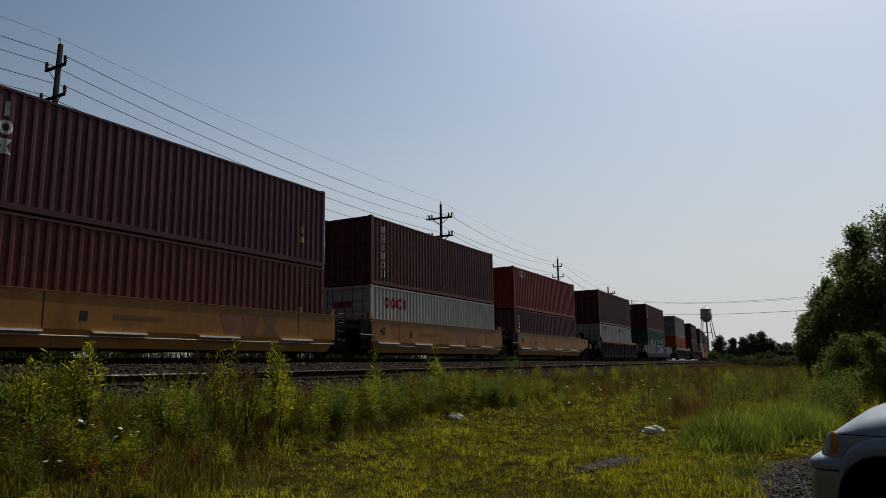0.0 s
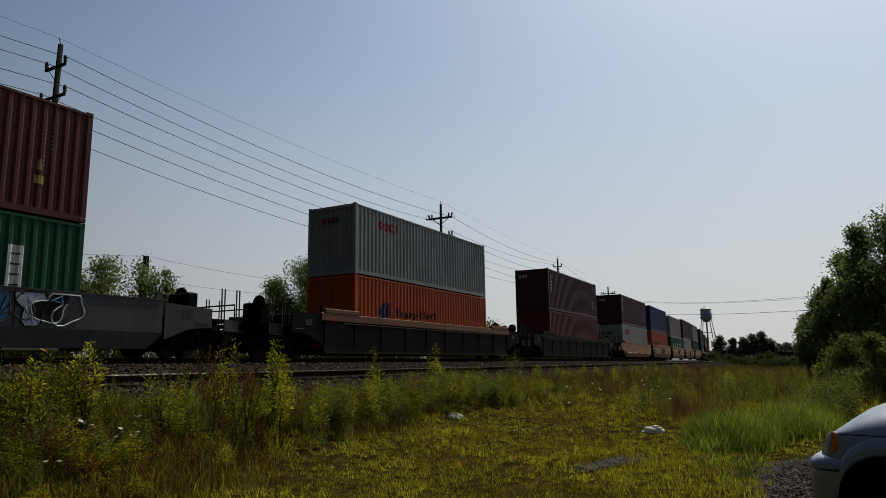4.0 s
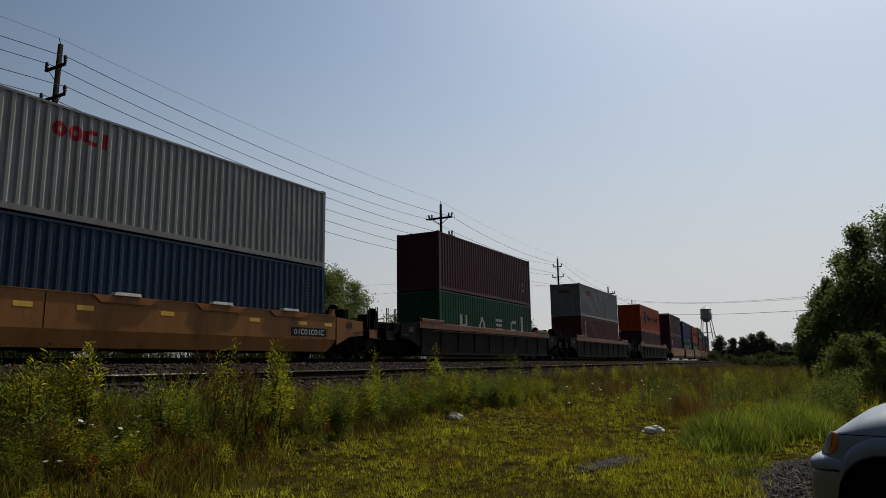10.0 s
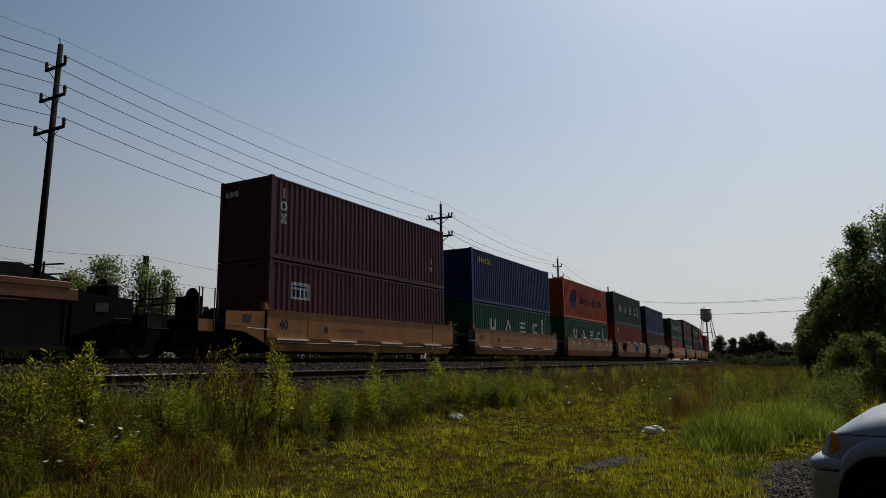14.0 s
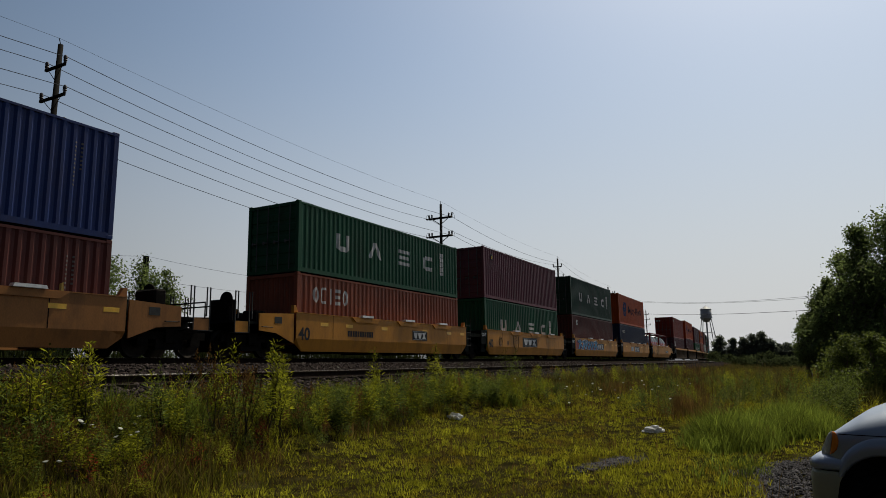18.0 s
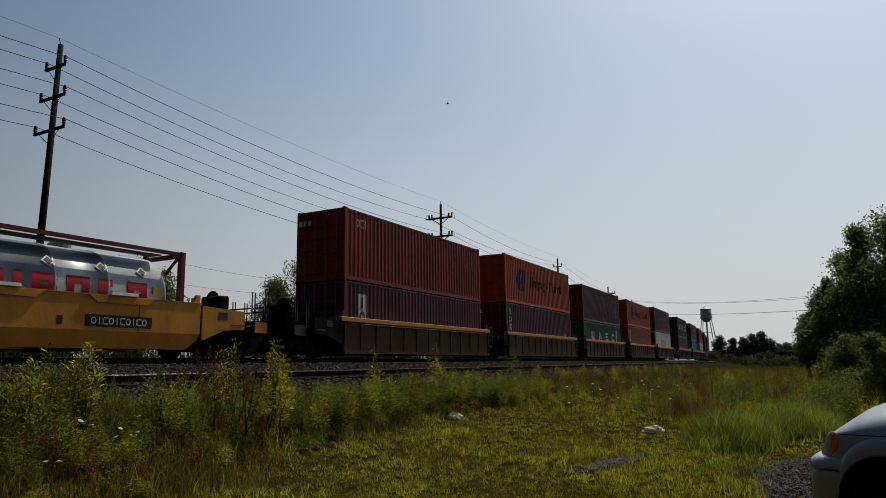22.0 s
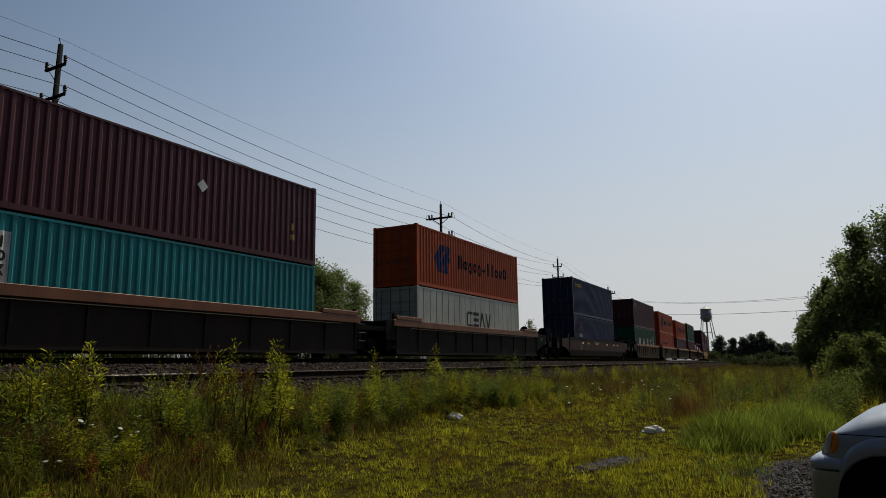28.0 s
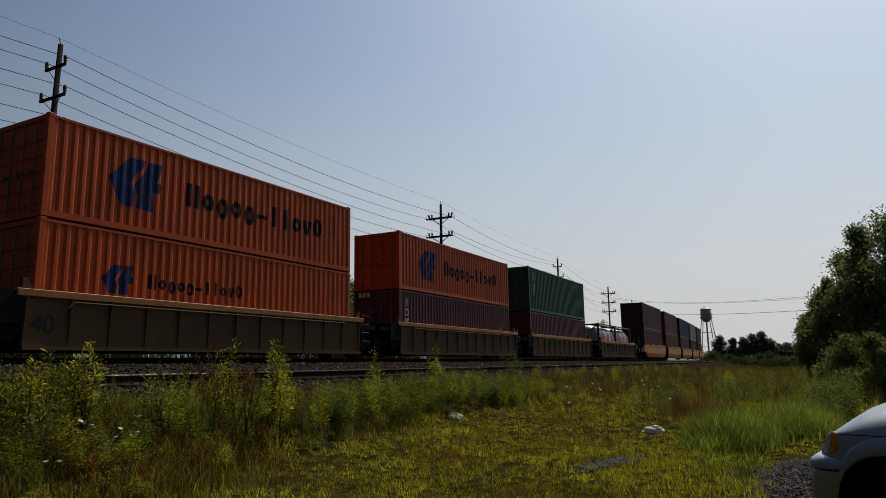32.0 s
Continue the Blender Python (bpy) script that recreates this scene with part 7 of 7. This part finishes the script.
# ---------------------------------------------------------------- parked car
def parked_car():
    """A minivan, nose to local +x; its left side (+y) is seen."""
    c = thing("parked_car", "silver-blue parked minivan with amber indicator on the gravel", "car")
    c.matrix_basis = pose(6.821, -0.011, surface(6.1, -1.0), 0, 0, 78)
    AX, ARCH = (-0.455, -3.35), 0.335
    xs = [0.0, -0.02, -0.05, -0.085, -0.12] + [-0.15 - 0.03 * i for i in range(24)] + [-0.95, -1.1, -1.3] + [-1.45 - 0.15 * i for i in range(10)] + [-2.98 - 0.04 * i for i in range(19)] + [-3.85, -4.05, -4.25, -4.45, -4.6, -4.68]

    def width(x):
        return float(np.interp(-x, (0, 0.02, 0.05, 0.085, 0.12, 0.2, 0.35, 0.6, 1.2, 4.2, 4.55, 4.68), (0.70, 0.765, 0.81, 0.838, 0.858, 0.882, 0.90, 0.91, 0.92, 0.91, 0.86, 0.80)))

    def crown(x):
        return float(np.interp(-x, (0, 0.02, 0.05, 0.085, 0.12, 0.187, 0.302, 0.446, 0.532, 1.0, 1.3, 4.68), (0.725, 0.765, 0.81, 0.85, 0.885, 0.95, 1.035, 1.09, 1.112, 1.18, 1.21, 1.21)))

    def low(x):
        z = 0.30 if x < -0.5 else 0.605
        for a in AX:
            if abs(x - a) < ARCH:
                z = max(z, 0.40 + math.sqrt(max(0, ARCH ** 2 - (x - a) ** 2)))
        return z
    bm = bmesh.new()
    rows = []
    for x in xs:
        w, e, zl = width(x), crown(x), low(x)
        seam = min(0.866, e - 0.02) if x > -1.0 else 0.866 + min(0.15, 0.4 * (-1.0 - x))
        rise = e - seam
        half = [(w - 0.012, zl), (w, zl + (seam - zl) * 0.35), (w, zl + (seam - zl) * 0.75), (w - 0.006, seam), (w - 0.022, seam + 0.22 * rise), (w - 0.07, seam + 0.48 * rise), (w * 0.8, seam + 0.74 * rise), (w * 0.55, seam + 0.92 * rise), (w * 0.25, seam + 0.985 * rise), (0.0, e)]
        rows.append([bm.verts.new((x, y, z)) for y, z in half] + [bm.verts.new((x, -y, z)) for y, z in half[-2::-1]])
    for a, b in zip(rows, rows[1:]):
        for i in range(len(a) - 1):
            bm.faces.new((a[i], a[i + 1], b[i + 1], b[i]))
    bm.faces.new(rows[0][::-1])
    bm.faces.new(rows[-1])
    bmesh.ops.recalc_face_normals(bm, faces=bm.faces[:])
    part("body", bm, CAR_SILVER, c, smooth=True)
    # broad flares round the wheel openings
    for a in AX:
        for sgn in (1, -1):
            bm, prev = bmesh.new(), None
            for k in range(23):
                t = radians(28 + 124 * k / 22)
                r2 = ARCH + 0.028 + 0.095 * max(0.0, math.sin((t - radians(28)) / radians(124) * math.pi)) ** 0.8
                cur = []
                for r, out in ((ARCH - 0.006, -0.03), (ARCH - 0.004, 0.016), (ARCH + 0.012, 0.027), (ARCH + 0.5 * (r2 - ARCH), 0.024), (r2 - 0.012, 0.012), (r2, -0.006)):
                    x, z = a + r * math.cos(t), 0.40 + r * math.sin(t)
                    cur.append(bm.verts.new((x, sgn * (width(x) + out), z)))
                if prev:
                    for q in range(5):
                        bm.faces.new((prev[q], prev[q + 1], cur[q + 1], cur[q]))
                prev = cur
            bmesh.ops.recalc_face_normals(bm, faces=bm.faces[:])
            part("wheel_arch_flare", bm, CAR_SILVER, c, smooth=True)
            part("wheel_well", lathe([(0.35, -0.14), (0.36, 0.10)], 20, 'y'), TYRE, c).matrix_basis = pose(a, sgn * 0.72, 0.40)
            w = part("wheel", lathe([(0.19, -0.02), (0.20, -0.1), (0.29, -0.1), (0.305, -0.06), (0.305, 0.06), (0.29, 0.1), (0.20, 0.1), (0.19, 0.02)], 24, 'y'), TYRE, c, "black rubber tyre")
            w.matrix_basis = pose(a, sgn * 0.78, 0.31)
            part("rim", lathe([(0.03, 0.06), (0.18, 0.03), (0.19, -0.03), (0.03, -0.03)], 18, 'y'), WHEEL, w).matrix_basis = pose(0, sgn * 0.02, 0, 0, 0, 0 if sgn > 0 else 180)

    # bumpers: a painted shelf over a champagne lower part
    def bumper(name, levels, mat):
        """levels: height, and how far the skin is drawn in there."""
        bm, rings = bmesh.new(), []
        for z, inset in levels:
            back = AX[0] + math.sqrt(max(0.0, ARCH ** 2 - (z - 0.40) ** 2)) - 0.004 if z > 0.40 else AX[0] + ARCH - 0.004
            path = [(back if z < 0.6 else -0.20, 0.893 if z < 0.6 else 0.884), (-0.075, 0.886), (-0.01, 0.874), (0.035, 0.845), (0.066, 0.79), (0.08, 0.66), (0.09, 0.40), (0.092, 0)]
            full = path + [(x, -y) for x, y in path[-2::-1]]
            rings.append([bm.verts.new((x - inset * (1 if abs(y) < 0.85 else 0.3), y * (1 - inset * 0.9), z)) for x, y in full])
        for a, b in zip(rings, rings[1:]):
            for i in range(len(a) - 1):
                bm.faces.new((a[i], a[i + 1], b[i + 1], b[i]))
        bm.faces.new(rings[-1])
        bm.faces.new(rings[0][::-1])
        bmesh.ops.recalc_face_normals(bm, faces=bm.faces[:])
        return part(name, bm, mat, c, smooth=True)
    bumper("bumper_shelf", [(0.604, 0.012), (0.622, 0.0), (0.65, 0.0), (0.675, 0.012), (0.694, 0.035), (0.704, 0.07)], CAR_SILVER)
    bumper("bumper", [(0.24, 0.03), (0.32, 0.008), (0.42, 0.0), (0.52, 0.0), (0.575, 0.003), (0.597, 0.012)], CAR_LOWER)
    # head lamp wrapped round the corner, its rear part amber
    clear = [(-0.123, 0.888), (-0.098, 0.868), (-0.074, 0.835), (-0.057, 0.795), (-0.048, 0.755), (-0.05, 0.715), (-0.086, 0.711), (-0.104, 0.775), (-0.119, 0.838)]
    amber = [(-0.125, 0.884), (-0.121, 0.838), (-0.106, 0.775), (-0.089, 0.713), (-0.118, 0.727), (-0.142, 0.75), (-0.158, 0.79), (-0.163, 0.82), (-0.156, 0.856), (-0.142, 0.876)]
    for sgn in (1, -1):
        for name, outline, mat, words in (("headlight", clear, LAMP_GLASS, "greyish clear headlight lens"), ("indicator", amber, AMBER, "amber indicator lens")):
            bm, rings = bmesh.new(), []
            mx, mz = sum(p[0] for p in outline) / len(outline), sum(p[1] for p in outline) / len(outline)
            for f, out in ((1.0, -0.01), (1.0, 0.004), (0.75, 0.009), (0.35, 0.011)):
                rings.append([bm.verts.new((mx + (x - mx) * f, sgn * (width(mx + (x - mx) * f) + out), mz + (z - mz) * f)) for x, z in outline])
            for a, b in zip(rings, rings[1:]):
                for q in range(len(a)):
                    bm.faces.new((a[q], a[(q + 1) % len(a)], b[(q + 1) % len(a)], b[q]))
            bm.faces.new(rings[-1])
            bmesh.ops.recalc_face_normals(bm, faces=bm.faces[:])
            part(name, bm, mat, c, words, True)
        part("hood_seam", polyline(0.004, [(x, sgn * (width(x) - 0.004), 0.866) for x in (-0.165, -0.3, -0.5, -0.7, -0.9)], 4), TYRE, c)
        part("bumper_seam", polyline(0.003, [(-0.205, sgn * 0.884, 0.60), (-0.085, sgn * 0.877, 0.60), (-0.03, sgn * 0.856, 0.60)], 4), TYRE, c)
    # cabin
    roof = [(-1.15, 1.20), (-2.05, 1.72), (-2.6, 1.80), (-4.1, 1.78), (-4.6, 1.15)]
    part("cabin", bevelled(prism(roof, -0.80, 0.80), 0.03), CAR_SILVER, c)
    for sgn in (1, -1):
        for x0, x1, z0, z1 in ((-1.75, -2.45, 1.2, 1.66), (-2.55, -3.35, 1.2, 1.68), (-3.45, -4.2, 1.2, 1.66)):
            part("side_window", boxes((x1, x0, sgn * 0.80 - 0.006, sgn * 0.80 + 0.006, z0, z1)), DARK_GLASS, c)
    part("windshield", prism([(-1.22, 1.23), (-2.0, 1.69), (-1.99, 1.715), (-1.19, 1.23)], -0.7, 0.7), DARK_GLASS, c)
    part("grille", boxes((-0.03, 0.012, -0.40, 0.40, 0.712, 0.74)), TYRE, c)
    return c


parked_car()


# ---------------------------------------------------------------- bird
def flying_bird():
    d = thing("bird", "small dark bird flying with spread wings", "bird")
    part("bird_body", lathe([(0.005, -0.09), (0.022, -0.05), (0.026, 0.02), (0.012, 0.08), (0.003, 0.13)], 8, 'x'), STEEL, d)
    for sgn in (-1, 1):
        part("wing", prism([(0.04, 0.0), (0.02, 0.09), (-0.03, 0.17), (-0.04, 0.05)], -0.004, 0.004), STEEL, d).matrix_basis = pose(0, 0, 0, -70 * sgn if sgn > 0 else 70, 0, 0)
    return d


BIRD = flying_bird()

# ---------------------------------------------------------------- everything that moves
def motions():
    times = [float(t) for t in range(0, 33)]
    for ob, s9, z in MOVING:
        rows = []
        for t in times:
            x, y, h = line_at(run(s9, t), D_MAIN)
            rows.append((t, pose(x, y, z, 0, 0, math.degrees(h))))
        walk(ob, rows)
    rows = []
    for t, px, py in ((0.0, 2600, 120), (20.0, 1950, 150), (20.6, 1580, 165), (21.3, 1170, 175), (21.5, 1052, 179), (22.0, 792, 184), (22.6, 480, 150), (23.4, 60, 80), (24.2, -350, 40), (32.0, -900, -100)):
        p = ray(px, py, 34)
        rows.append((t, pose(p.x, p.y, p.z, 0, 0, 120)))
    walk(BIRD, rows)


motions()
